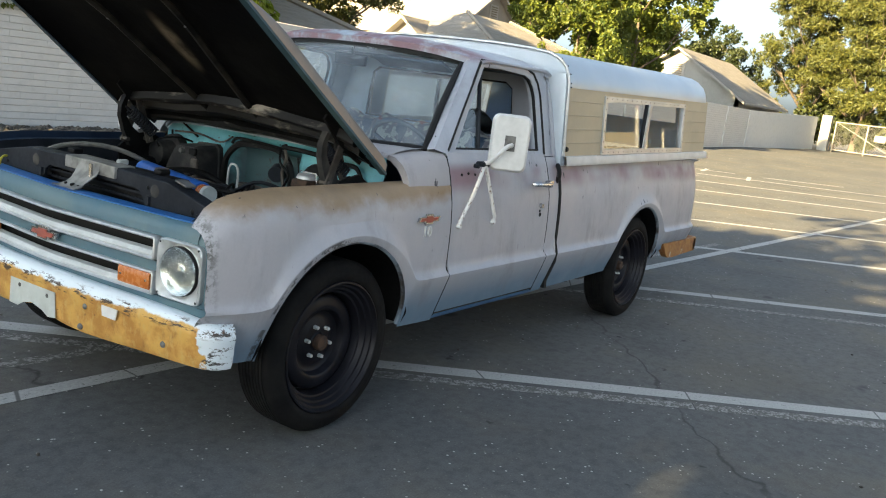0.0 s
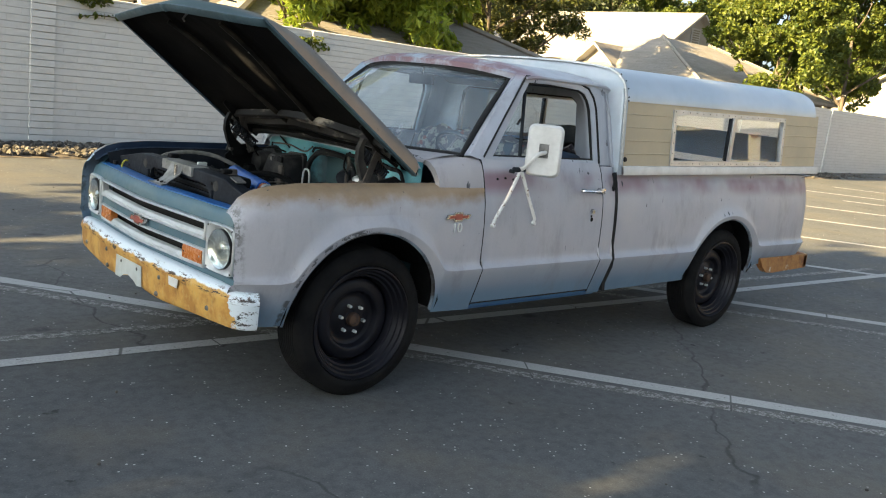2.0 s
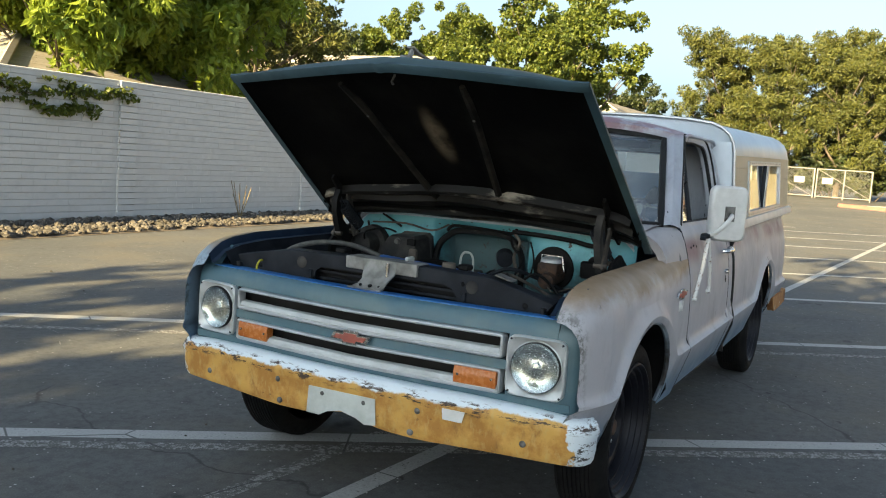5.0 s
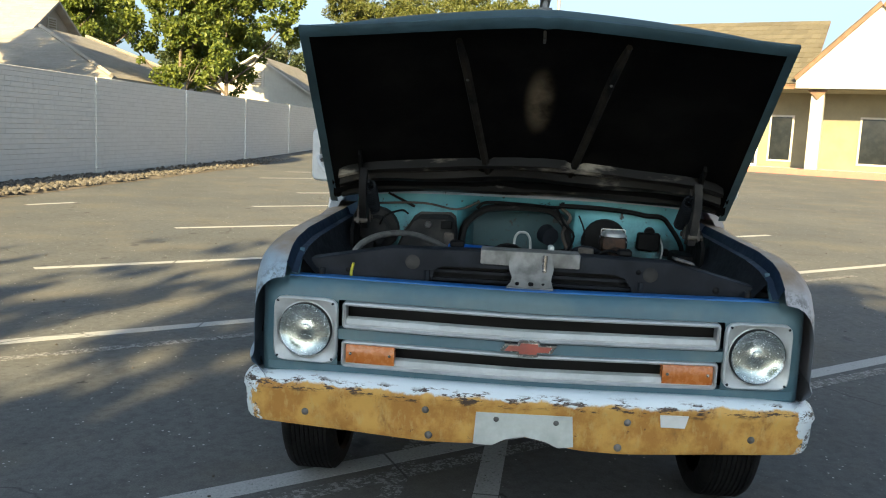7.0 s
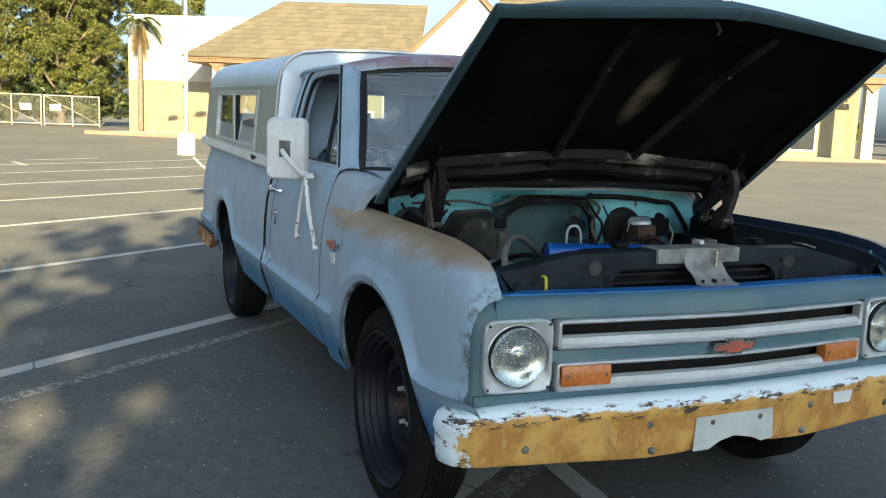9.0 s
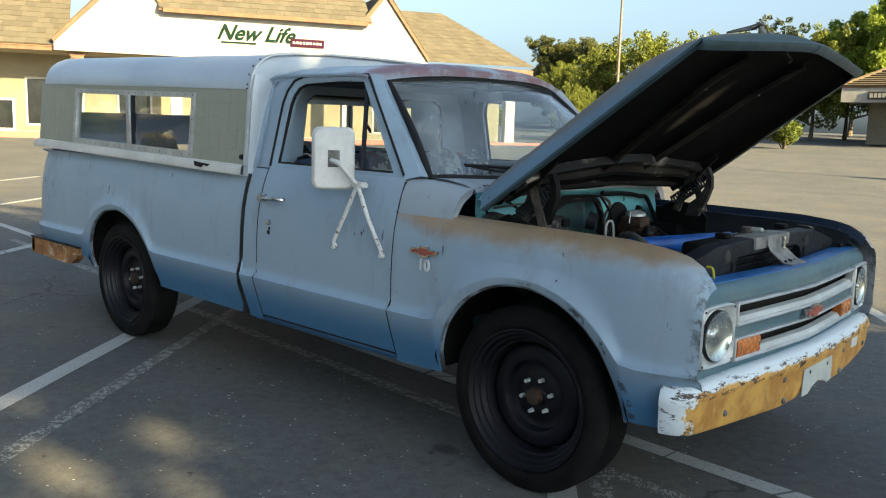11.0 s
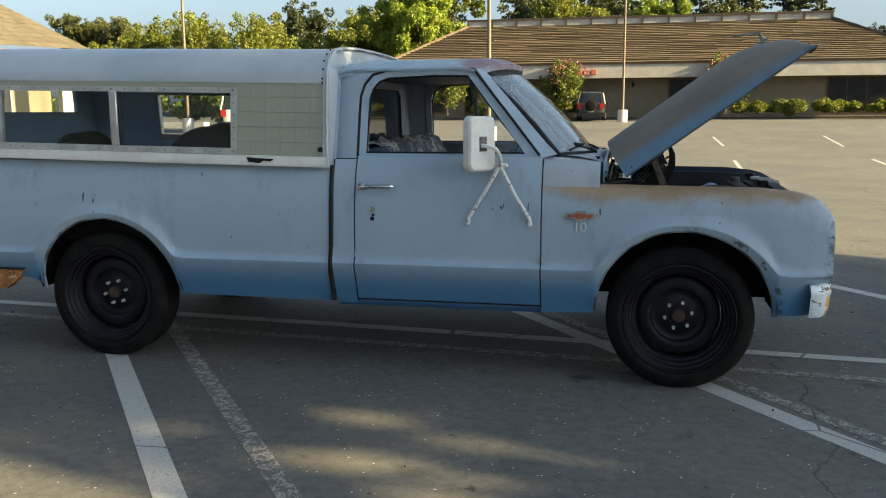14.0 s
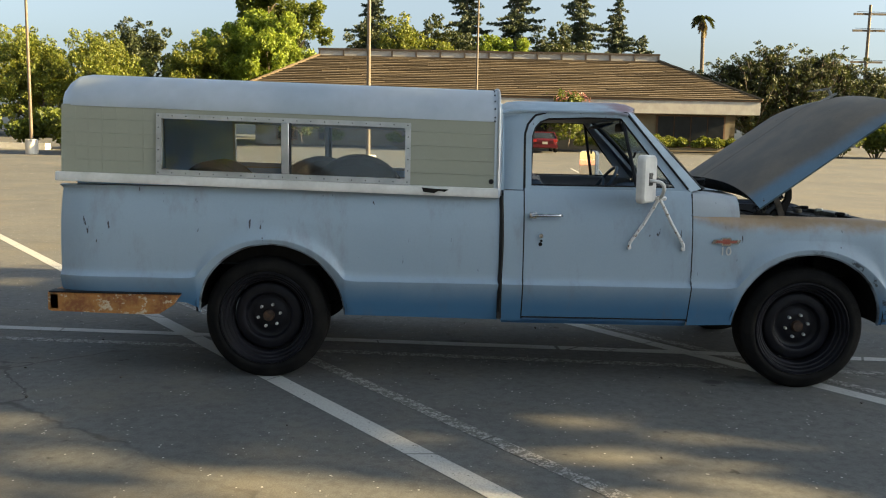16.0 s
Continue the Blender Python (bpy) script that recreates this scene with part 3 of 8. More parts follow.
def sheet(bm, rows, thick=0.0, inward=None, closed=False):
    """A skin through rows of points; with thick, a second skin that far along inward, and edges."""
    def skin(rr):
        vs = [[bm.verts.new(p) for p in row] for row in rr]
        for A, B in zip(vs, vs[1:]):
            for k in range(len(A) - 1):
                bm.faces.new((A[k], A[k + 1], B[k + 1], B[k]))
            if closed:
                bm.faces.new((A[-1], A[0], B[0], B[-1]))
        return vs
    a = skin(rows)
    if thick:
        w = Vector(inward) * thick
        b = skin([[Vector(p) + w for p in row] for row in rows])
        for A, B in ((a[0], b[0]), (a[-1], b[-1])):
            for k in range(len(A) - 1):
                bm.faces.new((A[k], A[k + 1], B[k + 1], B[k]))
        for k in (0, -1):
            for r in range(len(a) - 1):
                bm.faces.new((a[r][k], a[r + 1][k], b[r + 1][k], b[r][k]))
    return bm


def lathe(bm, profile, centre, axis, seg=48):
    """Turns (radius, height) pairs round the axis through centre."""
    axis = Vector(axis).normalized()
    u = axis.orthogonal().normalized()
    w = axis.cross(u)
    rings = []
    for r, h in profile:
        rings.append([bm.verts.new(Vector(centre) + axis * h + r * (math.cos(2 * math.pi * k / seg) * u + math.sin(2 * math.pi * k / seg) * w)) for k in range(seg)])
    for A, B in zip(rings, rings[1:]):
        for k in range(seg):
            bm.faces.new((A[k], A[(k + 1) % seg], B[(k + 1) % seg], B[k]))
    return bm


def ring(bm, outer, inner, w):
    """A flat frame between two outlines with as many points each, given depth along w."""
    w = Vector(w)
    o, i = [bm.verts.new(p) for p in outer], [bm.verts.new(p) for p in inner]
    o2, i2 = [bm.verts.new(Vector(p) + w) for p in outer], [bm.verts.new(Vector(p) + w) for p in inner]
    n = len(o)
    for k in range(n):
        j = (k + 1) % n
        for q in ((o[k], o[j], i[j], i[k]), (o2[k], o2[j], i2[j], i2[k]), (o[k], o[j], o2[j], o2[k]), (i[k], i[j], i2[j], i2[k])):
            bm.faces.new(q)
    return bm


def slab(bm, outline, w):
    """A flat plate with that outline and depth along w."""
    a = [bm.verts.new(p) for p in outline]
    b = [bm.verts.new(Vector(p) + Vector(w)) for p in outline]
    bm.faces.new(a), bm.faces.new(list(reversed(b)))
    for k in range(len(a)):
        j = (k + 1) % len(a)
        bm.faces.new((a[k], a[j], b[j], b[k]))
    return bm


def smooth_pts(pts, n=4):
    """More points along a line through the given ones (Catmull-Rom)."""
    P = [Vector(p) for p in pts]
    out = []
    for i in range(len(P) - 1):
        a, b, c, d = P[max(i - 1, 0)], P[i], P[i + 1], P[min(i + 2, len(P) - 1)]
        for k in range(n):
            t = k / n
            out.append(0.5 * (2 * b + (c - a) * t + (2 * a - 5 * b + 4 * c - d) * t * t + (3 * b - a - 3 * c + d) * t ** 3))
    return out + [P[-1]]


def soup(name, verts, faces, material, parent=None, label="", kind=""):
    me = bpy.data.meshes.new(name)
    me.from_pydata(verts, [], faces)
    return link_mesh(name, me, material, parent, label, kind)


def lerp(x, xs, ys):
    return float(np.interp(x, xs, ys))

# ---- pickup truck ----
truck = tagged(empty("pickup_truck"), "old long-bed pickup in faded blue-grey paint, hood propped open", "pickup truck")
SIDES = ((1, "driver"), (-1, "passenger"))
AR_F, AR_R, CR = 0.01, -3.19, 0.615


def arch_at(x, rx, rz, cz=0.40):
    """Height of a wheel opening over x, or 0 outside it."""
    best = 0.0
    for c in (AR_F, AR_R):
        d = abs(x - c) / rx
        if d < 1:
            best = max(best, cz + rz * math.sqrt(1 - d * d))
    return best


def soft_max(a, b, k=0.03):
    return 0.5 * (a + b + math.sqrt((a - b) ** 2 + k * k))


def body_y(x, z, c):
    """Half width of the body side: bulged above the crease c, flaring softly out to it, tucked in under it."""
    up = lambda h: lerp(h, (0.40, 0.63, 0.75, 0.85, 0.95, 1.05, 1.12, 1.17), (0.940, 0.945, 0.946, 0.943, 0.934, 0.912, 0.890, 0.868))  # noqa: E731
    wide = 0.036 + 0.055 * max(0.0, min(1.0, (c - CR) / 0.10))
    if z >= c:
        f = max(0.0, 1 - (z - c) / wide)
        y = up(z) + 0.027 * f * f * (1.6 - 0.6 * f)
    else:
        d = c - z
        y = up(c) + 0.027 - 0.34 * d * d / (d + 0.010)
    if x > 0.40:
        y -= 0.050 * ((x - 0.40) / 0.32) ** 2
        if z < 0.63:
            y -= 0.050 * ((x - 0.40) / 0.30) ** 2 * min(1.0, (0.63 - z) / 0.04)
    if x < -4.20:
        y -= 0.05 * ((-4.20 - x) / 0.25) ** 2
    return y


def side_rows(x0, x1, zbot, ztop, arches=True, step=0.05):
    xs = set(np.linspace(x0, x1, max(2, int((x1 - x0) / step) + 1)).round(4).tolist())
    if arches:
        for c in (AR_F, AR_R):
            for k in range(33):
                x = round(c + 0.44 * math.cos(math.pi * k / 32), 4)
                if x0 < x < x1:
                    xs.add(x)
            for d in (-0.445, 0.445):
                if x0 < c + d < x1:
                    xs.add(round(c + d, 4))
    rows = []
    for x in sorted(xs):
        c = soft_max(CR, arch_at(x, 0.495, 0.455))
        lo = max(zbot(x), arch_at(x, 0.44, 0.43))
        hi = ztop(x)
        m = min(0.13, (hi - c) * 0.8)
        zs = [lo + (c - lo) * f for f in (0, 0.3, 0.55, 0.75, 0.88, 0.95, 1.0)] + [c + m * f for f in (0.04, 0.10, 0.18, 0.30, 0.45, 0.65, 1.0)] + list(np.linspace(c + m, hi, 11)[1:])
        rows.append([(x, body_y(x, z, c), z) for z in zs])
    return rows


def flip(rows, s):
    return [[(x, y * s, z) for x, y, z in row] for row in rows]


bed_bottom = lambda x: lerp(x, (-4.45, -4.36, -3.70, -3.62, -2.76, -1.83), (0.53, 0.50, 0.46, 0.42, 0.40, 0.39))  # noqa: E731
fender_top = lambda x: lerp(x, (-0.70, 0.37, 0.54, 0.62, 0.675, 0.71), (1.045, 1.032, 1.016, 0.994, 0.958, 0.905))  # noqa: E731

for s, side in SIDES:
    # bed side
    bm = bmesh.new()
    rows = side_rows(-4.45, -1.838, bed_bottom, lambda x: 1.13)
    for row in rows:
        x = row[0][0]
        row += [(x, 0.885, 1.15), (x, 0.84, 1.155), (x, 0.80, 1.15), (x, 0.79, 1.10)]
    sheet(bm, flip(rows, s))
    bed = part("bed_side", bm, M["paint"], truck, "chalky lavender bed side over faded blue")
    # rolled lip of both wheel openings
    for c, nm in ((AR_R, bed), (AR_F, None)):
        pts = []
        for k in range(37):
            a = math.pi * k / 36
            x, z = c + 0.44 * math.cos(a), 0.40 + 0.43 * math.sin(a)
            cr = soft_max(CR, arch_at(x, 0.495, 0.455))
            pts.append((x, s * (body_y(x, z, cr) - 0.012), z))
        lip = part("wheel_lip", tube(bmesh.new(), pts, 0.011, 6), M["lip"], truck)
        # dark inner wheel well
        bm = bmesh.new()
        well = []
        for k in range(25):
            a = math.pi * k / 24
            x, z = c + 0.455 * math.cos(a), 0.40 + 0.445 * math.sin(a)
            well.append([(x, s * 0.93 if z > 0.45 else s * 0.90, z), (x, s * 0.52, z)])
        sheet(bm, well)
        part("wheel_well", bm, M["black"], truck)
        part("wheel_well_wall", new_box((c - 0.46, s * 0.50, 0.42), (c + 0.46, s * 0.52, 0.86)), M["black"], truck)
    # front fender with its rounded top
    bm = bmesh.new()
    rows = side_rows(-0.697, 0.71, lambda x: lerp(x, (-0.70, -0.43, 0.44, 0.60, 0.71), (0.375, 0.385, 0.405, 0.405, 0.46)), lambda x: fender_top(x) - lerp(x, (-0.70, -0.30), (0.03, 0.13)))
    for row in rows:
        x, ys, zs = row[-1]
        top, hc = fender_top(x), lerp(x, (-0.70, -0.30), (0.03, 0.13))
        for k in range(1, 7):
            a = radians(15 * k)
            yin = lerp(x, (-0.70, -0.30), (ys - 0.03, 0.812))
            row.append((x, ys - (ys - yin) * (1 - math.cos(a)) ** 1.15, top - hc + hc * math.sin(a)))
        row.append((x, 0.802, top + 0.001))
    sheet(bm, flip(rows, s))
    part("front_fender", bm, M["fender"], truck, "faded fender worn to tan along its top edge")
    # blue ledge on which the hood rests
    ledge = [[(x, s * 0.803, fender_top(x) + 0.0005), (x, s * 0.796, fender_top(x) - 0.006), (x, s * 0.786, fender_top(x) - 0.030), (x, s * 0.766, fender_top(x) - 0.034)] for x in np.linspace(-0.42, 0.68, 16)]
    part("fender_ledge", sheet(bmesh.new(), ledge), M["ledge"], truck, "unfaded blue hood ledge")
    # inner apron of the engine bay
    bm = bmesh.new()
    sheet(bm, [[(x, s * 0.766, fender_top(min(x, 0.69)) - 0.034), (x, s * 0.74, 0.93), (x, s * 0.62, 0.80), (x, s * 0.50, 0.62)] for x in np.linspace(-0.42, 0.62, 12)])
    part("inner_fender", bm, M["satin"], truck, "dusty dark inner fender")
    # cab corner behind the door, and the rocker
    bm = bmesh.new()
    rows = side_rows(-1.815, -1.697, lambda x: 0.385, lambda x: 1.165, False, 0.03)
    sheet(bm, flip(rows, s))
    sheet(bm, flip([[(-1.815, body_y(-1.8, z, CR) - d, z) for z in np.linspace(0.385, 1.165, 8)] for d in (0.0, 0.02, 0.12)], s))
    part("cab_corner", bm, M["paint"], truck)
    bm = bmesh.new()
    sheet(bm, flip([[(x, 0.885, 0.415), (x, 0.885, 0.39), (x, 0.86, 0.365), (x, 0.78, 0.36)] for x in (-1.81, -1.2, -0.70)], s))
    part("rocker", bm, M["blue"], truck)
    # dark strip of rubber between cab and bed
    bm = bmesh.new()
    for z in (0.40,):
        slab(bm, [(-1.839, s * 0.93, 0.40), (-1.814, s * 0.93, 0.40), (-1.814, s * 0.86, 1.15), (-1.839, s * 0.86, 1.15)], (0, -s * 0.12, 0))
    tube(bm, [(-1.827 + 0.004 * math.sin(z * 9), s * (body_y(-1.82, z, CR) - 0.002), z) for z in np.linspace(0.40, 1.13, 14)], 0.0135, 6)
    part("gap_filler", bm, M["seal"], truck)

    part("loose_seal", tube(bmesh.new(), smooth_pts([(-1.80, s * 0.905, 1.02), (-1.795, s * 0.925, 1.06), (-1.79, s * 0.922, 1.10), (-1.80, s * 0.90, 1.13)], 4), [0.007] + [0.013] * 11 + [0.008], 6), M["seal"], truck) if s > 0 else None

    # door
    bm = bmesh.new()
    rows = side_rows(-1.690, -0.703, lambda x: 0.415, lambda x: 1.165, False, 0.03)
    for row in rows:
        x = row[0][0]
        row += [(x, 0.855, 1.185), (x, 0.80, 1.19)]
        row.insert(0, (x, 0.82, 0.415))
    if s < 0:
        # long shallow dent under the window
        rows = [[(x, y - 0.016 * math.exp(-((x + 1.12) / 0.15) ** 2 - ((z - 1.085 + 0.10 * abs(x + 1.12)) / 0.035) ** 2), z) for x, y, z in row] for row in rows]
    sheet(bm, flip(rows, s))
    sheet(bm, flip([[(x, body_y(x, z, CR) - d, z) for z in np.linspace(0.415, 1.165, 9)] for x, d in ((-1.690, 0.0), (-1.690, 0.05))], s))
    sheet(bm, flip([[(x, body_y(x, z, CR) - d, z) for z in np.linspace(0.415, 1.165, 9)] for x, d in ((-0.703, 0.0), (-0.703, 0.05))], s))
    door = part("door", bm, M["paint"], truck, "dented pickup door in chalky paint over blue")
    # dark gaps round the door
    for xg, zb in ((-0.700, 0.40), (-1.6935, 0.40)):
        gap = [(xg, s * (body_y(xg, z, CR) - 0.0035), z) for z in np.linspace(zb, 1.165, 16)]
        part("door_gap", tube(bmesh.new(), gap, 0.0052, 6), M["seal"], door)
    part("door_gap", tube(bmesh.new(), [(x, s * (body_y(x, 0.415, CR) - 0.003), 0.411) for x in np.linspace(-1.69, -0.70, 8)], 0.005, 6), M["seal"], door)
    ysl = lambda z: lerp(z, (1.17, 1.66), (0.862, 0.742))  # noqa: E731
    outer = [(-1.692, 1.18), (-1.692, 1.40), (-1.690, 1.50), (-1.672, 1.56), (-1.63, 1.611), (-1.56, 1.630), (-1.30, 1.640), (-1.085, 1.635), (-0.90, 1.412), (-0.715, 1.18)]
    inner = [(-1.650, 1.195), (-1.650, 1.39), (-1.648, 1.49), (-1.632, 1.54), (-1.60, 1.577), (-1.55, 1.596), (-1.30, 1.606), (-1.112, 1.602), (-0.955, 1.402), (-0.795, 1.195)]
    o3, i3 = [(x, s * ysl(z), z) for x, z in outer], [(x, s * (ysl(z) - 0.004), z) for x, z in inner]
    part("window_frame", ring(bmesh.new(), o3, i3, (0, -s * 0.045, 0)), M["roof"], door)
    part("window_seal", tube(bmesh.new(), [(x, s * (ysl(z) + 0.003), z) for x, z in outer[:-1] + [(-0.72, 1.19)]], 0.0065, 6), M["seal"], door)
    part("window_seal", tube(bmesh.new(), [(x, s * (ysl(z) - 0.02), z) for x, z in inner], 0.010, 6, True), M["seal"], door)
    # quarter vent: frame bar and pane
    part("vent_bar", tube(bmesh.new(), [(-1.02, s * (ysl(1.195) - 0.02), 1.195), (-1.10, s * (ysl(1.596) - 0.02), 1.596)], 0.011, 6), M["satin"], door)
    bm = bmesh.new()
    slab(bm, [(x, s * (ysl(z) - 0.022), z) for x, z in ((-1.015, 1.20), (-0.81, 1.20), (-0.96, 1.395), (-1.105, 1.585))], (0, -s * 0.004, 0))
    vent = part("vent_glass", bm, M["glass"], door)
    vent.visible_shadow = False
    part("vent_latch", tube(bmesh.new(), [(-1.03, s * 0.80, 1.40), (-1.035, s * 0.775, 1.37)], 0.007, 6), M["seal"], vent)
    # handle, push button and lock
    bm = bmesh.new()
    pts = [(-1.65, s * 0.936, 1.025), (-1.64, s * 0.962, 1.025), (-1.58, s * 0.968, 1.027), (-1.49, s * 0.962, 1.028), (-1.475, s * 0.935, 1.027)]
    tube(bm, smooth_pts(pts, 3), 0.0105, 8)
    box(bm, (-1.665, s * 0.93, 1.008), (-1.62, s * 0.965, 1.045), 0.008, 2)
    part("door_handle", bm, M["chrome"], door, "worn chrome door handle")
    bm = bmesh.new()
    cyl(bm, (-1.592, s * 0.935, 0.905), (-1.592, s * 0.955, 0.905), 0.014, 0.012, 14)
    part("door_lock", bm, M["chrome"], door)
    for x, z, r in ((-1.59, 0.875, 0.008), (-1.595, 0.855, 0.012), *(((-0.80, 1.08, 0.008), (-0.86, 1.085, 0.008), (-0.92, 1.08, 0.007)) if s > 0 else ())):
        part("screw_hole", cyl(bmesh.new(), (x, s * (body_y(x, z, CR) - 0.004), z), (x, s * (body_y(x, z, CR) + 0.0015), z), r, None, 10), M["black"], door)

    # towing mirror on a tripod of white tubes
    mir = part("side_mirror", tube(bmesh.new(), smooth_pts([(-0.91, s * 0.955, 1.146), (-0.905, s * 0.985, 1.155), (-0.905, s * 1.03, 1.20), (-0.93, s * 1.05, 1.235), (-0.985, s * 1.045, 1.245), (-1.0, s * 1.03, 1.247)], 4), 0.011, 8), M["white"], truck, "large white towing mirror on strut arms")
    t = Vector((0.58, -0.81 * s, 0)).normalized()
    nrm = Vector((0.81, 0.58 * s, 0)).normalized()
    cm = Matrix((t, (0, 0, 1), nrm)).transposed().to_4x4()
    cm.translation = Vector((-1.008, s * 1.018, 1.253))
    bm = bmesh.new()
    W, H = 0.094, 0.138

    def rr(w, h, r, d, n=5):
        return [(math.copysign(1, cx) * (w - r) + r * math.cos(a), math.copysign(1, cy) * (h - r) + r * math.sin(a), d)
                for cx, cy, a0 in ((1, 1, 0), (-1, 1, 90), (-1, -1, 180), (1, -1, 270)) for a in (radians(a0 + 90 * k / n) for k in range(n + 1))]

    loops = [rr(W - 0.012, H - 0.012, 0.03, 0.028), rr(W - 0.003, H - 0.003, 0.034, 0.020), rr(W, H, 0.036, 0.008), rr(W, H, 0.036, -0.018), rr(W - 0.006, H - 0.006, 0.03, -0.022)]
    sheet(bm, [[cm @ Vector(p) for p in l] for l in loops], closed=True)
    bm.faces.new([bm.verts.new(cm @ Vector(p)) for p in loops[0]])
    part("mirror_head", bm, M["white"], mir)
    bm = bmesh.new()
    bm.faces.new([bm.verts.new(cm @ Vector(p)) for p in rr(W - 0.006, H - 0.006, 0.03, -0.0215)])
    g = Nodes("mirror glass").done((0.85, 0.86, 0.87), 0.02, 1.0) if s > 0 else bpy.data.materials["mirror glass"]
    part("mirror_glass", bm, g, mir)
    bm = bmesh.new()
    for u, v in ((-0.016, 0.026), (0.016, 0.026), (-0.016, -0.026), (0.016, -0.026), (0.0, 0.0)):
        cyl(bm, cm @ Vector((u, v, 0.026)), cm @ Vector((u, v, 0.034)), 0.0055, None, 8)
    box_m = cm @ Matrix.Translation((0, 0, 0.027))
    vs = bmesh.ops.create_cube(bm, size=1.0, matrix=box_m @ Matrix.Diagonal((0.052, 0.074, 0.006, 1)))
    part("mirror_clamp", bm, M["latch"], mir)
    for foot in ((-1.073, 0.853), (-0.757, 0.849)):
        top = Vector((-0.912, s * 0.958, 1.142))
        f = Vector((foot[0], s * 0.953, foot[1]))
        bm = tube(bmesh.new(), [top, top.lerp(f, 0.5) + Vector((0, s * 0.006, 0)), f + Vector((0, s * 0.003, 0.02)), f], [0.0095, 0.0095, 0.009, 0.010], 8)
        cyl(bm, f + Vector((0, -s * 0.02, -0.006)), f + Vector((0, s * 0.010, -0.006)), 0.013, 0.010, 10)
        part("mirror_strut", bm, M["chipped"], mir, "rust-flecked white strut")
    bm = bmesh.new()
    box(bm, (-0.945, s * 0.925, 1.128), (-0.872, s * 0.968, 1.152), 0.006)
    if s > 0:
        cyl(bm, (-0.86, s * 0.93, 1.13), (-0.86, s * 0.955, 1.13), 0.011, None, 10)
    part("mirror_foot", bm, M["chipped"] if s < 0 else M["satin"], mir)

    # fender badge: plain cross-bar shape over a number
    bm = bmesh.new()
    bow = [(-0.085, -0.004), (-0.072, 0.018), (-0.030, 0.018), (-0.026, 0.030), (0.026, 0.030), (0.030, 0.018), (0.085, 0.018), (0.072, -0.004), (0.030, -0.004), (0.026, -0.016), (-0.026, -0.016), (-0.030, -0.004)]
    yb = 0.9425
    slab(bm, [(-0.505 - u * s, s * yb, 0.885 + v) for u, v in bow], (0, s * 0.010, 0))
    badge = part("fender_badge", bm, M["chrome"], truck, "chrome and red fender badge")
    bm = bmesh.new()
    slab(bm, [(-0.505 - u * 0.78 * s, s * (yb + 0.010), 0.892 + (v - 0.007) * 0.62) for u, v in bow], (0, s * 0.003, 0))
    part("badge_inlay", bm, M["red"], badge)
    txt = bpy.data.curves.new("badge_number", "FONT")
    txt.body, txt.size, txt.extrude, txt.align_x = "10", 0.070, 0.004, "CENTER"
    ob = new("badge_number_curve", txt)
    me = bpy.data.meshes.new_from_object(ob.evaluated_get(bpy.context.evaluated_depsgraph_get()))
    bpy.data.objects.remove(ob)
    me.transform(pose(-0.505, s * (yb + 0.004), 0.812, 90, 0, 180 if s > 0 else 0))
    link_mesh("badge_number", me, M["white"], badge)

    # rear bumper end and frame rail
    rail = new_box((-4.30, s * 0.36, 0.40), (0.55, s * 0.44, 0.52), 0.01)
    part("frame_rail", rail, M["black"], truck)

# bed floor, bulkhead, tailgate, rear bumper
part("bed_floor", new_box((-4.40, -0.80, 0.68), (-1.84, 0.80, 0.71)), M["satin"], truck)
part("bed_front", new_box((-1.862, -0.85, 0.42), (-1.842, 0.85, 1.13), 0.004), M["paint"], truck)
part("tailgate", new_box((-4.455, -0.80, 0.56), (-4.42, 0.80, 1.13), 0.012, 2), M["paint"], truck)
for s in (1, -1):
    part("bed_inner_wall", new_box((-4.42, s * 0.79, 0.70), (-1.865, s * 0.80, 1.12)), M["lining"], truck)
    part("wheel_well", new_box((-3.72, s * 0.803, 0.690), (-2.66, s * 0.808, 1.02)), M["black"], truck)
bm = bmesh.new()
prof = [(-4.50, 0.51), (-4.50, 0.40), (-3.95, 0.388), (-3.85, 0.395), (-3.78, 0.44), (-3.72, 0.512)]
for s in (1, -1):
    slab(bm, [(x, s * 0.955, z) for x, z in prof], (0, -s * 0.05, 0))
box(bm, (-4.52, -0.955, 0.40), (-4.44, 0.955, 0.515), 0.015, 2)
part("rear_bumper", bm, M["rear_bumper"], truck, "rust-brown rear step bumper with scraps of white paint")
part("rear_bumper_cap", new_box((-4.505, -0.965, 0.512), (-3.72, -0.88, 0.522), 0.003), M["satin"], truck)
part("axle", cyl(bmesh.new(), (-3.226, -0.75, 0.37), (-3.226, 0.75, 0.37), 0.05, None, 12), M["black"], truck)
part("axle", cyl(bmesh.new(), (0, -0.75, 0.33), (0, 0.75, 0.33), 0.04, None, 12), M["black"], truck)
part("underbody", new_box((-1.80, -0.78, 0.44), (-0.42, 0.78, 0.47)), M["black"], truck)
part("driveshaft", cyl(bmesh.new(), (-3.2, 0, 0.42), (-0.5, 0, 0.50), 0.04, None, 10), M["black"], truck)
part("fuel_tank", new_box((-2.8, -0.35, 0.48), (-2.0, 0.35, 0.66), 0.04, 2), M["black"], truck)

# wheels


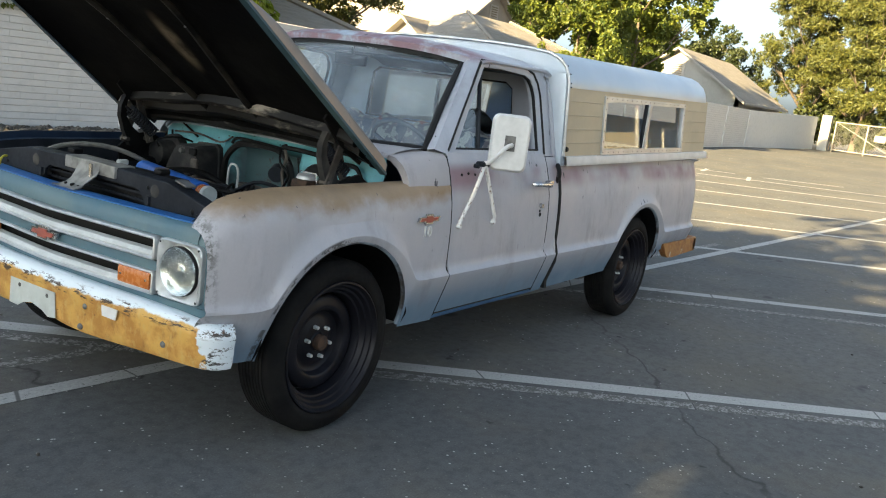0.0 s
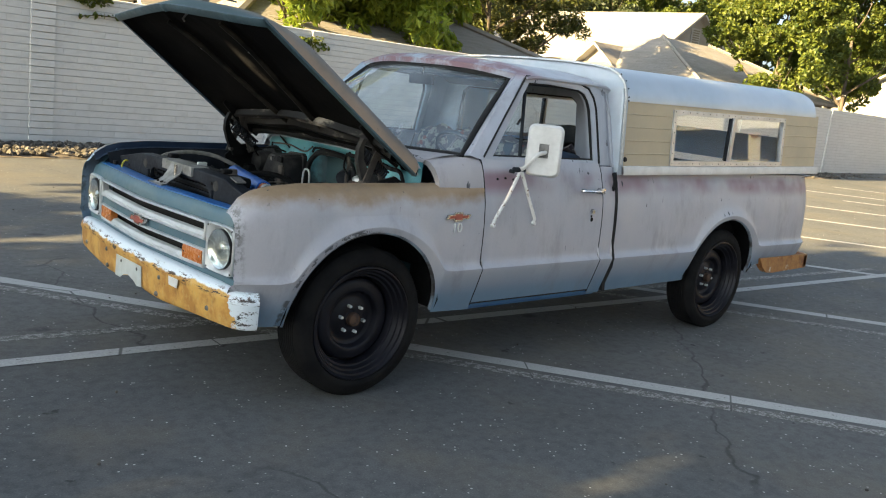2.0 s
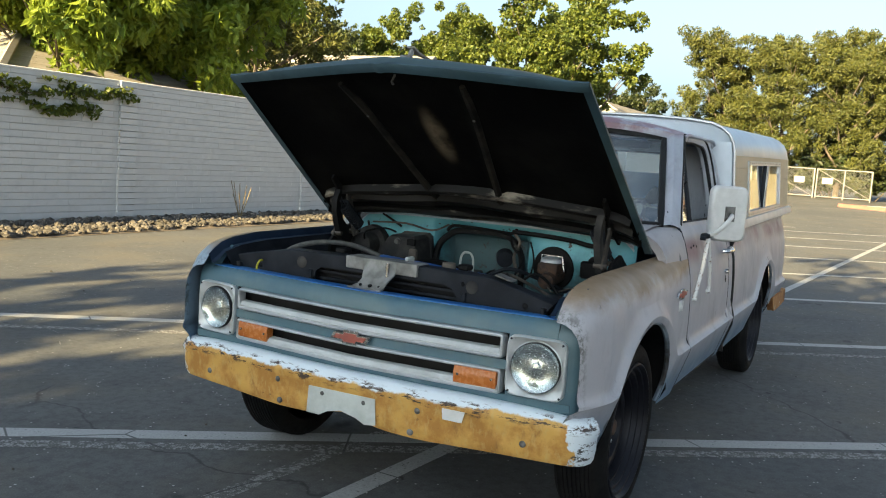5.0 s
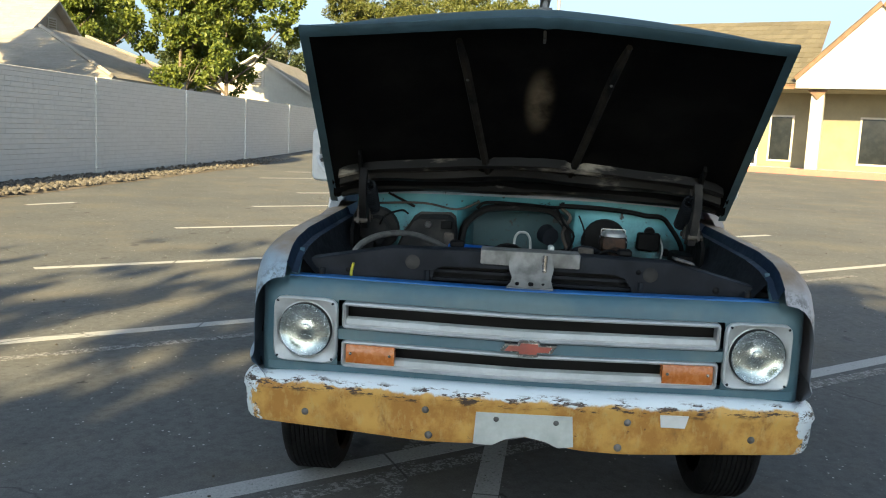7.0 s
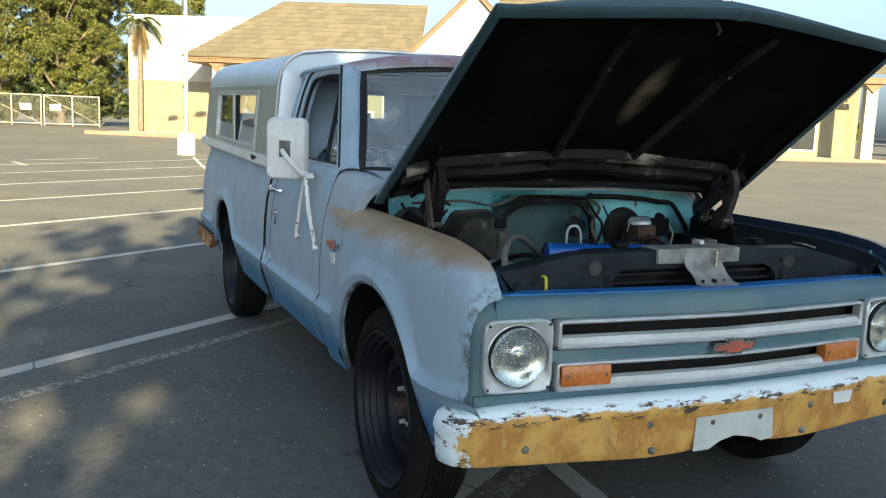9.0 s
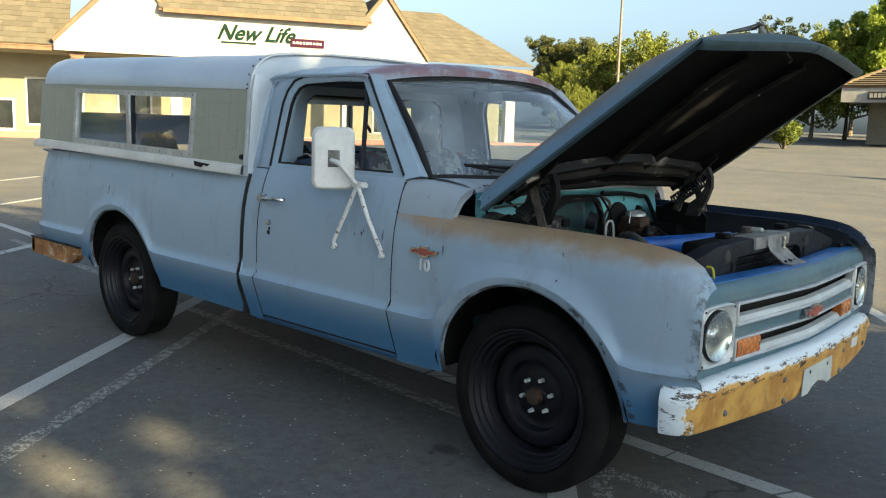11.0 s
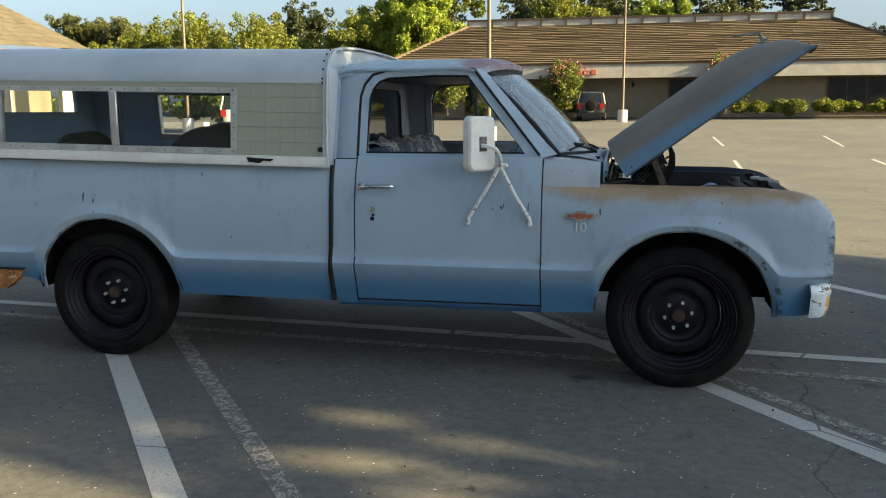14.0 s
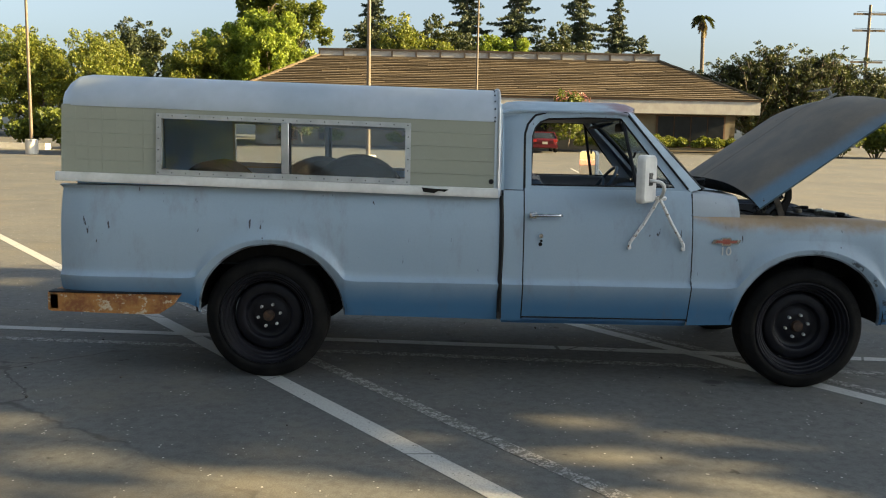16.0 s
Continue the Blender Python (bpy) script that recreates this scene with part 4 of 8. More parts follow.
def make_wheel(x, s, z=0.368):
    """A black steel wheel: deep well, stamped disc with six nuts, and a wide low tyre."""
    R, yo = z, s * 0.905
    tyre_p = [(0.280, -0.020), (0.286, -0.006), (0.296, -0.001), (0.312, 0.001), (0.318, -0.002), (0.336, -0.006), (R - 0.014, -0.016), (R - 0.004, -0.030)]
    n = 8
    for k in range(n):
        tyre_p += [(R, -0.036 - k * 0.0175), (R, -0.046 - k * 0.0175), (R - 0.006, -0.048 - k * 0.0175), (R - 0.006, -0.0515 - k * 0.0175)]
    tyre_p += [(R - 0.002, -0.182), (R - 0.02, -0.200), (0.32, -0.212), (0.29, -0.208), (0.280, -0.19)]
    ax = (0, s, 0)
    rim_p = [(0.284, -0.012), (0.280, -0.003), (0.274, -0.002), (0.270, -0.010), (0.266, -0.020), (0.257, -0.022), (0.253, -0.030), (0.249, -0.040), (0.240, -0.042), (0.236, -0.050), (0.231, -0.062), (0.223, -0.064), (0.219, -0.075), (0.216, -0.135)]
    wheel = part("wheel", lathe(bmesh.new(), rim_p, (x, yo, z), ax, 64), M["rim"], truck, "black steel wheel with a deep stepped rim")
    part("wheel_disc", lathe(bmesh.new(), [(0.208, -0.140), (0.206, -0.100), (0.200, -0.090), (0.188, -0.085), (0.165, -0.080), (0.150, -0.080), (0.143, -0.084), (0.139, -0.094), (0.132, -0.112), (0.118, -0.120), (0.100, -0.118), (0.085, -0.108), (0.060, -0.104), (0.042, -0.104), (0.036, -0.098), (0.0, -0.098)], (x, yo, z), ax, 48), M["rim"], wheel)
    part("tyre", lathe(bmesh.new(), tyre_p, (x, yo, z), ax, 72), M["rubber"], wheel)
    part("drum", lathe(bmesh.new(), [(0.0, -0.15), (0.215, -0.15), (0.215, -0.20), (0.0, -0.20)], (x, yo, z), ax, 32), M["black"], wheel)
    bm = bmesh.new()
    lathe(bm, [(0.034, -0.105), (0.034, -0.078), (0.030, -0.069), (0.014, -0.066), (0.0, -0.066)], (x, yo, z), ax, 20)
    part("hub_cap", bm, M["hub"], wheel, "dark rusted hub centre")
    for k in range(6):
        a = radians(60 * k + 12)
        p = Vector((x + 0.069 * math.cos(a), yo - s * 0.106, z + 0.069 * math.sin(a)))
        bm = cyl(bmesh.new(), p, p + Vector((0, s * 0.022, 0)), 0.0098, 0.0082, 6)
        part("lug_nut", bm, M["nut"], wheel)


for x in (0.0, -3.226):
    for s in (1, -1):
        make_wheel(x, s)

# cab: roof, pillars, back wall
bm = bmesh.new()
rows = []
for v in np.linspace(0, 1, 15):
    row = []
    for u in np.linspace(-1, 1, 21):
        hw = 0.755
        y = hw * u
        xr, xf = -1.835, -0.925 - 0.15 * abs(u) ** 2.2
        x = xr + (xf - xr) * v
        e = 1 - abs(u) ** 3.2
        crown = 0.078 * e
        drop = 0.05 * max(0.0, (0.12 - v) / 0.12) ** 2 + 0.035 * max(0.0, (v - 0.86) / 0.14) ** 2
        row.append((x, y, 1.640 + crown - drop * (0.4 + 0.6 * e)))
    rows.append(row)
sheet(bm, rows, 0.03, (0, 0, -1))
part("cab_roof", bm, M["roof"], truck, "bleached grey roof with a plum-stained front edge")
part("drip_rail", tube(bmesh.new(), [(r[0][0], 0.757, r[0][2] - 0.004) for r in rows], 0.010, 6), M["roof"], truck)
part("drip_rail", tube(bmesh.new(), [(r[-1][0], -0.757, r[-1][2] - 0.004) for r in rows], 0.010, 6), M["roof"], truck)
bm = bmesh.new()
outer = [(-0.872, 1.165), (-0.80, 1.45), (-0.74, 1.625), (-0.55, 1.685), (0.55, 1.685), (0.74, 1.625), (0.80, 1.45), (0.872, 1.165)]
inner = [(-0.56, 1.235), (-0.545, 1.40), (-0.53, 1.52), (-0.48, 1.555), (0.48, 1.555), (0.53, 1.52), (0.545, 1.40), (0.56, 1.235)]
ring(bm, [(-1.835, y, z) for y, z in outer], [(-1.835, y, z) for y, z in inner], (0.02, 0, 0))
part("cab_back", bm, M["roof"], truck)
part("cab_back_lower", new_box((-1.835, -0.86, 0.47), (-1.815, 0.86, 1.17)), M["inside"], truck)
bm = slab(bmesh.new(), [(-1.826, y, z) for y, z in inner], (0.004, 0, 0))
part("rear_window", bm, M["glass"], truck).visible_shadow = False
part("rear_window_seal", tube(bmesh.new(), [(-1.83, y, z) for y, z in inner], 0.012, 6, True), M["seal"], truck)
WS_B = lambda u: Vector((-0.47 - 0.165 * abs(u) ** 2.0, 0.80 * u, 1.165 + 0.022 * abs(u)))  # noqa: E731
WS_T = lambda u: Vector((-0.945 - 0.115 * abs(u) ** 2.0, 0.665 * u, 1.646 - 0.036 * abs(u) ** 2))  # noqa: E731
for s, side in SIDES:
    # quarter pillar behind the door
    bm = bmesh.new()
    edge = [(-1.700, 1.17), (-1.700, 1.40), (-1.698, 1.50), (-1.680, 1.563), (-1.635, 1.618), (-1.56, 1.637)]
    back = [(-1.835, 1.17), (-1.835, 1.40), (-1.835, 1.50), (-1.832, 1.57), (-1.80, 1.627), (-1.70, 1.650)]
    rows = []
    for (xa, za), (xb, zb) in zip(edge, back):
        rows.append([(xa + (xb - xa) * t, s * (lerp(za + (zb - za) * t, (1.17, 1.66), (0.868, 0.748)) - 0.03 * t ** 3), za + (zb - za) * t) for t in np.linspace(0, 1, 6)])
    sheet(bm, rows, 0.05, (0, -s, 0))
    part("quarter_pillar", bm, M["roof"], truck)
    # windscreen pillar
    bm = bmesh.new()
    a0, a1 = WS_B(s * 0.985), WS_T(s * 0.985)
    b0, b1 = Vector((-0.708, s * 0.866, 1.175)), Vector((-1.075, s * 0.748, 1.640))
    rows = []
    for t in np.linspace(0, 1, 8):
        a, b = a0.lerp(a1, t), b0.lerp(b1, t)
        mid = a.lerp(b, 0.45) + Vector((0.028, s * 0.016, 0.012))
        rows.append([a + Vector((-0.03, -s * 0.02, -0.01)), a, mid, b, b + Vector((-0.03, -s * 0.05, 0))])
    sheet(bm, rows)
    part("windscreen_pillar", bm, M["roof"], truck)
    # scuttle side: from the door's section it sinks forward onto the fender's crown
    rear_s = [(0.914, 1.036), (0.911, 1.05), (0.892, 1.115), (0.872, 1.157), (0.84, 1.181), (0.72, 1.192)]
    front_s = [(0.885, 1.020), (0.880, 1.050), (0.862, 1.085), (0.834, 1.118), (0.79, 1.146), (0.71, 1.161)]
    rows = []
    for k in np.linspace(0, 1, 9):
        w = k ** 1.3
        rows.append([(-0.697 + 0.285 * k, s * (ya + (yb - ya) * w), za + (zb - za) * w) for (ya, za), (yb, zb) in zip(rear_s, front_s)])
    rows.append([(x - 0.004, y - s * 0.03, z - 0.02) for x, y, z in rows[-1]])
    part("cowl_side", sheet(bmesh.new(), rows), M["cowl"], truck)
# windscreen
bm = bmesh.new()
us, vs = np.linspace(-0.985, 0.985, 25), np.linspace(0, 1, 9)
sheet(bm, [[WS_B(u).lerp(WS_T(u), v) + Vector((0.018, 0, 0.016)) * math.sin(math.pi * v) for u in us] for v in vs])
screen = part("windscreen", bm, M["screen"], truck, "curved windscreen with dusty reflections")
screen.visible_shadow = False
loop = [WS_B(u) for u in us] + [WS_B(0.985).lerp(WS_T(0.985), v) + Vector((0.012, 0, 0.010)) * math.sin(math.pi * v) for v in vs[1:-1]] + [WS_T(u) for u in us[::-1]] + [WS_B(-0.985).lerp(WS_T(-0.985), v) + Vector((0.012, 0, 0.010)) * math.sin(math.pi * v) for v in vs[::-1][1:-1]]
part("windscreen_gasket", tube(bmesh.new(), loop, 0.017, 8, True), M["seal"], screen)
# cowl under the screen
bm = bmesh.new()
rows = []
for k in np.linspace(0, 1, 6):
    rows.append([(WS_B(u).x * (1 - k) + (-0.405) * k - 0.02 * (1 - k), WS_B(u).y * (1 - k) + 0.755 * u * k, WS_B(u).z * (1 - k) + 1.152 * k + 0.012 * math.sin(math.pi * k)) for u in np.linspace(-1, 1, 21)])
rows.append([(-0.398, 0.752 * u, 1.138) for u in np.linspace(-1, 1, 21)])
sheet(bm, rows)
cowl = part("cowl", bm, M["cowl"], truck)
for s in (1, -1):
    for k in range(6):
        y = s * (0.52 + 0.028 * k)
        part("cowl_vent_slot", new_box((-0.475, y - 0.006, 1.150), (-0.425, y + 0.006, 1.1695 - 0.0012 * k), 0.002), M["black"], cowl)
for y0, y1, s in ((-0.20, -0.60, -1), (0.28, -0.08, 1)):
    w = tube(bmesh.new(), [(-0.455, y0, 1.175), (-0.49, (y0 + y1) / 2, 1.205), (-0.555, y1, 1.235)], 0.006, 6)
    tube(w, [(-0.53, y0 - 0.06, 1.222), (-0.555, y1 - 0.05, 1.243)], 0.0075, 6)
    part("wiper", w, M["seal"], truck)

# firewall with its recess, heater box and fittings
bm = bmesh.new()
ys, zs = np.linspace(-0.75, 0.75, 41), np.linspace(0.50, 1.14, 22)
rows = []
for z in zs:
    row = []
    for y in ys:
        d = max(abs(y + 0.03) / 0.235, (z - 0.73) / 0.34 if z > 0.73 else 0.0)
        dep = 0.10 * (1 / (1 + math.exp((d - 1.0) * 22)))
        step = 0.012 / (1 + math.exp((z - 1.03) * 160))
        row.append((-0.402 - dep + step, y, z))
    rows.append(row)
sheet(bm, rows)
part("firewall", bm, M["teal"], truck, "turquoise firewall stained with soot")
# pale lip of the cowl over the firewall
rows = []
for u in np.linspace(-1, 1, 33):
    zt = 1.164 - 0.022 * u ** 4 - 0.035 * max(0.0, (abs(u) - 0.94) / 0.06)
    rows.append([(-0.400, 0.742 * u, zt - 0.002), (-0.384, 0.742 * u, zt), (-0.374, 0.742 * u, zt - 0.008), (-0.376, 0.742 * u, zt - 0.024), (-0.386, 0.742 * u, zt - 0.030), (-0.384, 0.742 * u, zt - 0.040)])
part("cowl_lip", sheet(bmesh.new(), rows), M["roof"], truck, "pale blue cowl lip over the firewall")
part("recess_shield", tube(bmesh.new(), smooth_pts([(-0.385, -0.27, 0.80), (-0.385, -0.268, 0.97), (-0.38, -0.20, 1.05), (-0.375, -0.12, 1.078), (-0.375, 0.06, 1.082), (-0.38, 0.14, 1.06), (-0.385, 0.195, 0.98), (-0.385, 0.20, 0.82)], 4), 0.017, 6), M["brace"], truck)
part("shield_ridge", tube(bmesh.new(), smooth_pts([(-0.37, -0.21, 1.07), (-0.365, -0.17, 1.098), (-0.36, -0.02, 1.098), (-0.36, 0.15, 1.092), (-0.365, 0.165, 1.115)], 4), 0.008, 6), M["black"], truck)
bm = bmesh.new()
rows = []
for x, grow in ((-0.395, 1.06), (-0.37, 1.06), (-0.365, 1.0), (-0.25, 0.97), (-0.235, 0.92)):
    rows.append([(x, -0.43 + (y + 0.43) * grow, 0.90 + (z - 0.90) * grow) for y, z in ((-0.57, 0.70), (-0.565, 0.86), (-0.53, 0.94), (-0.485, 1.015), (-0.46, 1.032), (-0.33, 1.036), (-0.31, 1.02), (-0.30, 0.95), (-0.30, 0.70))])
sheet(bm, rows)
bm.faces.new([bm.verts.new(p) for p in rows[-1]])
heater = part("heater_box", bm, M["dust2"], truck, "sooty grey heater box on the firewall", angle=25.0)
part("heater_flap", new_box((-0.24, -0.36, 0.985), (-0.222, -0.31, 1.02), 0.004), M["black"], heater)
part("heater_valve", cyl(bmesh.new(), (-0.235, -0.415, 1.0), (-0.215, -0.415, 1.0), 0.016, 0.012, 12), M["latch"], heater)
part("heater_panel", new_box((-0.245, -0.345, 0.74), (-0.222, -0.30, 0.97), 0.006), M["dust"], heater)
part("heater_duct", cyl(bmesh.new(), (-0.24, -0.45, 0.80), (-0.18, -0.45, 0.80), 0.10, 0.09, 24), M["black"], heater)
blow = part("blower_motor", lathe(bmesh.new(), [(0.0, 0.15), (0.035, 0.148), (0.06, 0.135), (0.066, 0.11), (0.066, 0.05), (0.095, 0.045), (0.10, 0.0)], (-0.39, -0.655, 0.955), (1, 0, 0), 28), M["dust2"], truck, "dusty round blower motor")
part("blower_lead", tube(bmesh.new(), smooth_pts([(-0.26, -0.63, 0.98), (-0.22, -0.60, 1.03), (-0.30, -0.54, 1.05), (-0.38, -0.52, 1.03)], 4), 0.005, 6), M["black"], blow)
part("linkage_rod", tube(bmesh.new(), [(-0.388, -0.61, 1.118), (-0.385, -0.49, 1.062)], 0.006, 6), M["black"], truck)
part("linkage_rod", tube(bmesh.new(), [(-0.388, -0.70, 1.07), (-0.38, -0.685, 1.035), (-0.38, -0.70, 1.0)], 0.006, 6), M["black"], truck)
mc = part("brake_cylinder", cyl(bmesh.new(), (-0.39, 0.385, 0.925), (-0.20, 0.40, 0.905), 0.042, 0.036, 18), M["hub"], truck, "rusty brake master cylinder with a bright lid")
part("reservoir", new_box((-0.36, 0.335, 0.93), (-0.24, 0.435, 0.985), 0.016, 2), M["hub"], mc)
part("reservoir_lid", lathe(bmesh.new(), [(0.052, 0.0), (0.052, 0.010), (0.045, 0.020), (0.028, 0.026), (0.0, 0.027)], (-0.30, 0.385, 0.985), (0, 0, 1), 22), M["alu"], mc)
part("lid_bail", tube(bmesh.new(), [(-0.30, 0.325, 0.95), (-0.30, 0.335, 1.015), (-0.30, 0.435, 1.015), (-0.30, 0.445, 0.95)], 0.003, 6), M["chrome"], mc)
part("brake_seat", lathe(bmesh.new(), [(0.105, 0.0), (0.10, 0.012), (0.07, 0.020), (0.0, 0.022)], (-0.395, 0.36, 0.945), (1, 0, 0), 26), M["black"], mc)
part("brake_line", tube(bmesh.new(), smooth_pts([(-0.21, 0.40, 0.89), (-0.20, 0.44, 0.86), (-0.25, 0.50, 0.88), (-0.36, 0.54, 0.86)], 4), 0.004, 6), M["dust"], mc)
part("wiper_motor", cyl(bmesh.new(), (-0.40, 0.10, 0.97), (-0.36, 0.12, 0.96), 0.045, 0.04, 16), M["satin"], truck)
for y, z, r in ((0.555, 1.0, 0.026), (0.56, 0.937, 0.026), (0.63, 0.915, 0.020)):
    part("grommet", cyl(bmesh.new(), (-0.40, y, z), (-0.372, y, z), r, r * 0.8, 16), M["black"], truck)
for wire, r, m in (([(-0.375, -0.66, 1.07), (-0.36, -0.45, 1.082), (-0.37, -0.30, 1.06), (-0.36, -0.20, 1.10)], 0.005, "dust"), ([(-0.36, 0.15, 1.10), (-0.36, 0.30, 1.098), (-0.37, 0.45, 1.088), (-0.37, 0.53, 1.075), (-0.375, 0.60, 1.07), (-0.37, 0.64, 1.03), (-0.36, 0.69, 0.95), (-0.34, 0.70, 0.86)], 0.011, "black"), ([(-0.365, 0.16, 1.09), (-0.34, 0.20, 1.05), (-0.35, 0.17, 0.98), (-0.34, 0.20, 0.90)], 0.008, "dust"), ([(-0.36, 0.14, 1.09), (-0.33, 0.17, 1.03), (-0.34, 0.22, 0.97), (-0.33, 0.18, 0.88)], 0.006, "black"), ([(-0.38, 0.60, 0.98), (-0.35, 0.61, 0.93), (-0.36, 0.60, 0.86)], 0.004, "plate"), ([(-0.375, 0.24, 1.06), (-0.36, 0.27, 0.98), (-0.37, 0.255, 0.90)], 0.004, "black")):
    part("wiring_loom", tube(bmesh.new(), smooth_pts(wire, 4), r, 6), M[m], truck)
part("vacuum_loop", tube(bmesh.new(), smooth_pts([(-0.20, -0.04, 0.84), (-0.205, -0.042, 0.95), (-0.205, -0.03, 0.985), (-0.205, -0.01, 0.992), (-0.205, 0.012, 0.985), (-0.205, 0.026, 0.95), (-0.20, 0.028, 0.86)], 5), 0.0055, 6), M["plate"], truck)
# engine
eng = part("engine_block", new_box((-0.33, -0.20, 0.42), (0.25, 0.20, 0.74), 0.04, 2), M["black"], truck, "grimy engine with blue covers")
for s in (1, -1):
    part("valve_cover", new_box((-0.28, s * 0.13 - 0.06, 0.74), (0.22, s * 0.13 + 0.06, 0.82), 0.03, 3, pose(0, 0, 0, -25 * s, 0, 0)), M["engineblue"], eng)
    part("exhaust_manifold", tube(bmesh.new(), smooth_pts([(0.2, s * 0.24, 0.66), (0.0, s * 0.27, 0.64), (-0.25, s * 0.26, 0.62), (-0.33, s * 0.24, 0.5)], 3), 0.03, 8), M["rust"], eng)
bm = lathe(bmesh.new(), [(0.0, 0.10), (0.06, 0.10), (0.13, 0.085), (0.155, 0.07), (0.16, 0.0), (0.13, -0.02), (0.0, -0.02)], (-0.05, 0.02, 0.80), (0, 0, 1), 32)
part("air_cleaner", bm, M["black"], eng)
part("intake_tube", cyl(bmesh.new(), (0.08, -0.30, 0.925), (0.24, 0.30, 0.925), 0.042, 0.042, 16), M["engineblue"], eng, "bright blue cold-air tube")
part("tube_clamp", cyl(bmesh.new(), (0.238, 0.292, 0.925), (0.252, 0.345, 0.925), 0.034, 0.030, 16), M["amber"], eng, "orange plug on the blue tube")
part("tube_cap", cyl(bmesh.new(), (0.252, 0.345, 0.925), (0.258, 0.368, 0.925), 0.036, 0.034, 16), M["plate"], eng)
part("radiator_hose", tube(bmesh.new(), smooth_pts([(0.42, -0.64, 0.90), (0.36, -0.62, 0.97), (0.26, -0.55, 1.005), (0.14, -0.45, 1.0), (0.04, -0.34, 0.95), (-0.02, -0.25, 0.88)], 5), 0.012, 8), M["hose"], eng)
part("heater_hose", tube(bmesh.new(), smooth_pts([(0.25, -0.30, 0.86), (0.05, -0.40, 0.85), (-0.12, -0.45, 0.83), (-0.22, -0.45, 0.80)], 5), 0.012, 8), M["black"], eng)
part("battery", new_box((0.12, -0.70, 0.66), (0.36, -0.50, 0.85), 0.01, 2), M["black"], truck, "black battery beside the radiator")
part("battery_clamp", new_box((0.20, -0.66, 0.852), (0.24, -0.60, 0.875), 0.004), M["red"], truck)
for s in (1, -1):
    part("spark_cable", tube(bmesh.new(), smooth_pts([(-0.20, s * 0.05, 0.86), (-0.16, s * 0.16, 0.93), (-0.05, s * 0.24, 0.86), (0.02, s * 0.25, 0.72)], 4), 0.006, 6), M["black"], eng)
part("distributor", cyl(bmesh.new(), (-0.28, 0.0, 0.74), (-0.28, 0.0, 0.90), 0.05, 0.04, 16), M["dust"], eng)
rnd_h = random.Random(12)
for k in range(14):
    y0, y1 = rnd_h.uniform(-0.22, 0.22), rnd_h.choice((-1, 1)) * rnd_h.uniform(0.30, 0.66)
    x0, x1 = rnd_h.uniform(-0.25, 0.25), rnd_h.uniform(-0.32, 0.38)
    z0, z1, zm = rnd_h.uniform(0.74, 0.84), rnd_h.uniform(0.70, 0.86), rnd_h.uniform(0.86, 0.945)
    pts = smooth_pts([(x0, y0, z0), (x0 * 0.7 + x1 * 0.3, y0 * 0.6 + y1 * 0.4, zm), (x0 * 0.3 + x1 * 0.7, y0 * 0.3 + y1 * 0.7, zm - 0.03), (x1, y1, z1)], 5)
    part("hose", tube(bmesh.new(), pts, rnd_h.choice((0.005, 0.007, 0.010, 0.014)), 6), rnd_h.choice((M["black"], M["black"], M["satin"], M["hose"], M["dust"])), eng)
alt = part("alternator", cyl(bmesh.new(), (0.14, 0.30, 0.80), (0.28, 0.30, 0.80), 0.075, 0.07, 20), M["dust"], truck, "dusty alternator beside the engine")
part("pulley", cyl(bmesh.new(), (0.285, 0.30, 0.80), (0.31, 0.30, 0.80), 0.04, None, 16), M["black"], alt)
part("fan_shroud", tube(bmesh.new(), [(0.33, 0.26 * math.cos(a), 0.72 + 0.22 * math.sin(a)) for a in np.linspace(0.1, math.pi - 0.1, 17)], 0.018, 6), M["black"], truck)
part("radiator_tank", new_box((0.33, -0.34, 0.93), (0.41, 0.34, 0.985), 0.02, 2), M["black"], truck)
part("radiator_cap", cyl(bmesh.new(), (0.37, 0.20, 0.985), (0.37, 0.20, 1.01), 0.03, 0.027, 16), M["dust"], truck)
part("voltage_regulator", new_box((0.39, -0.60, 0.86), (0.42, -0.48, 0.94), 0.006), M["dust"], truck)
part("fuse_block", new_box((-0.395, 0.50, 0.92), (-0.36, 0.60, 1.0), 0.008), M["black"], truck)
part("washer_bottle", new_box((0.05, 0.52, 0.72), (0.25, 0.66, 0.90), 0.03, 2), M["satin"], truck)
# radiator support panel, core and latch
bm = bmesh.new()
outl = [(-0.80, 0.60), (-0.80, 0.925), (-0.785, 0.938), (-0.47, 0.996), (-0.16, 1.002), (0.16, 1.002), (0.47, 0.996), (0.74, 0.930), (0.80, 0.908), (0.80, 0.60)]
hole = [(-0.335, 0.62), (-0.335, 0.86), (-0.333, 0.90), (-0.325, 0.93), (-0.30, 0.946), (0.28, 0.950), (0.315, 0.938), (0.338, 0.91), (0.348, 0.87), (0.35, 0.62)]
SX = 0.555
ring(bm, [(SX, y, z) for y, z in outl], [(SX, y, z) for y, z in hole], (-0.012, 0, 0))
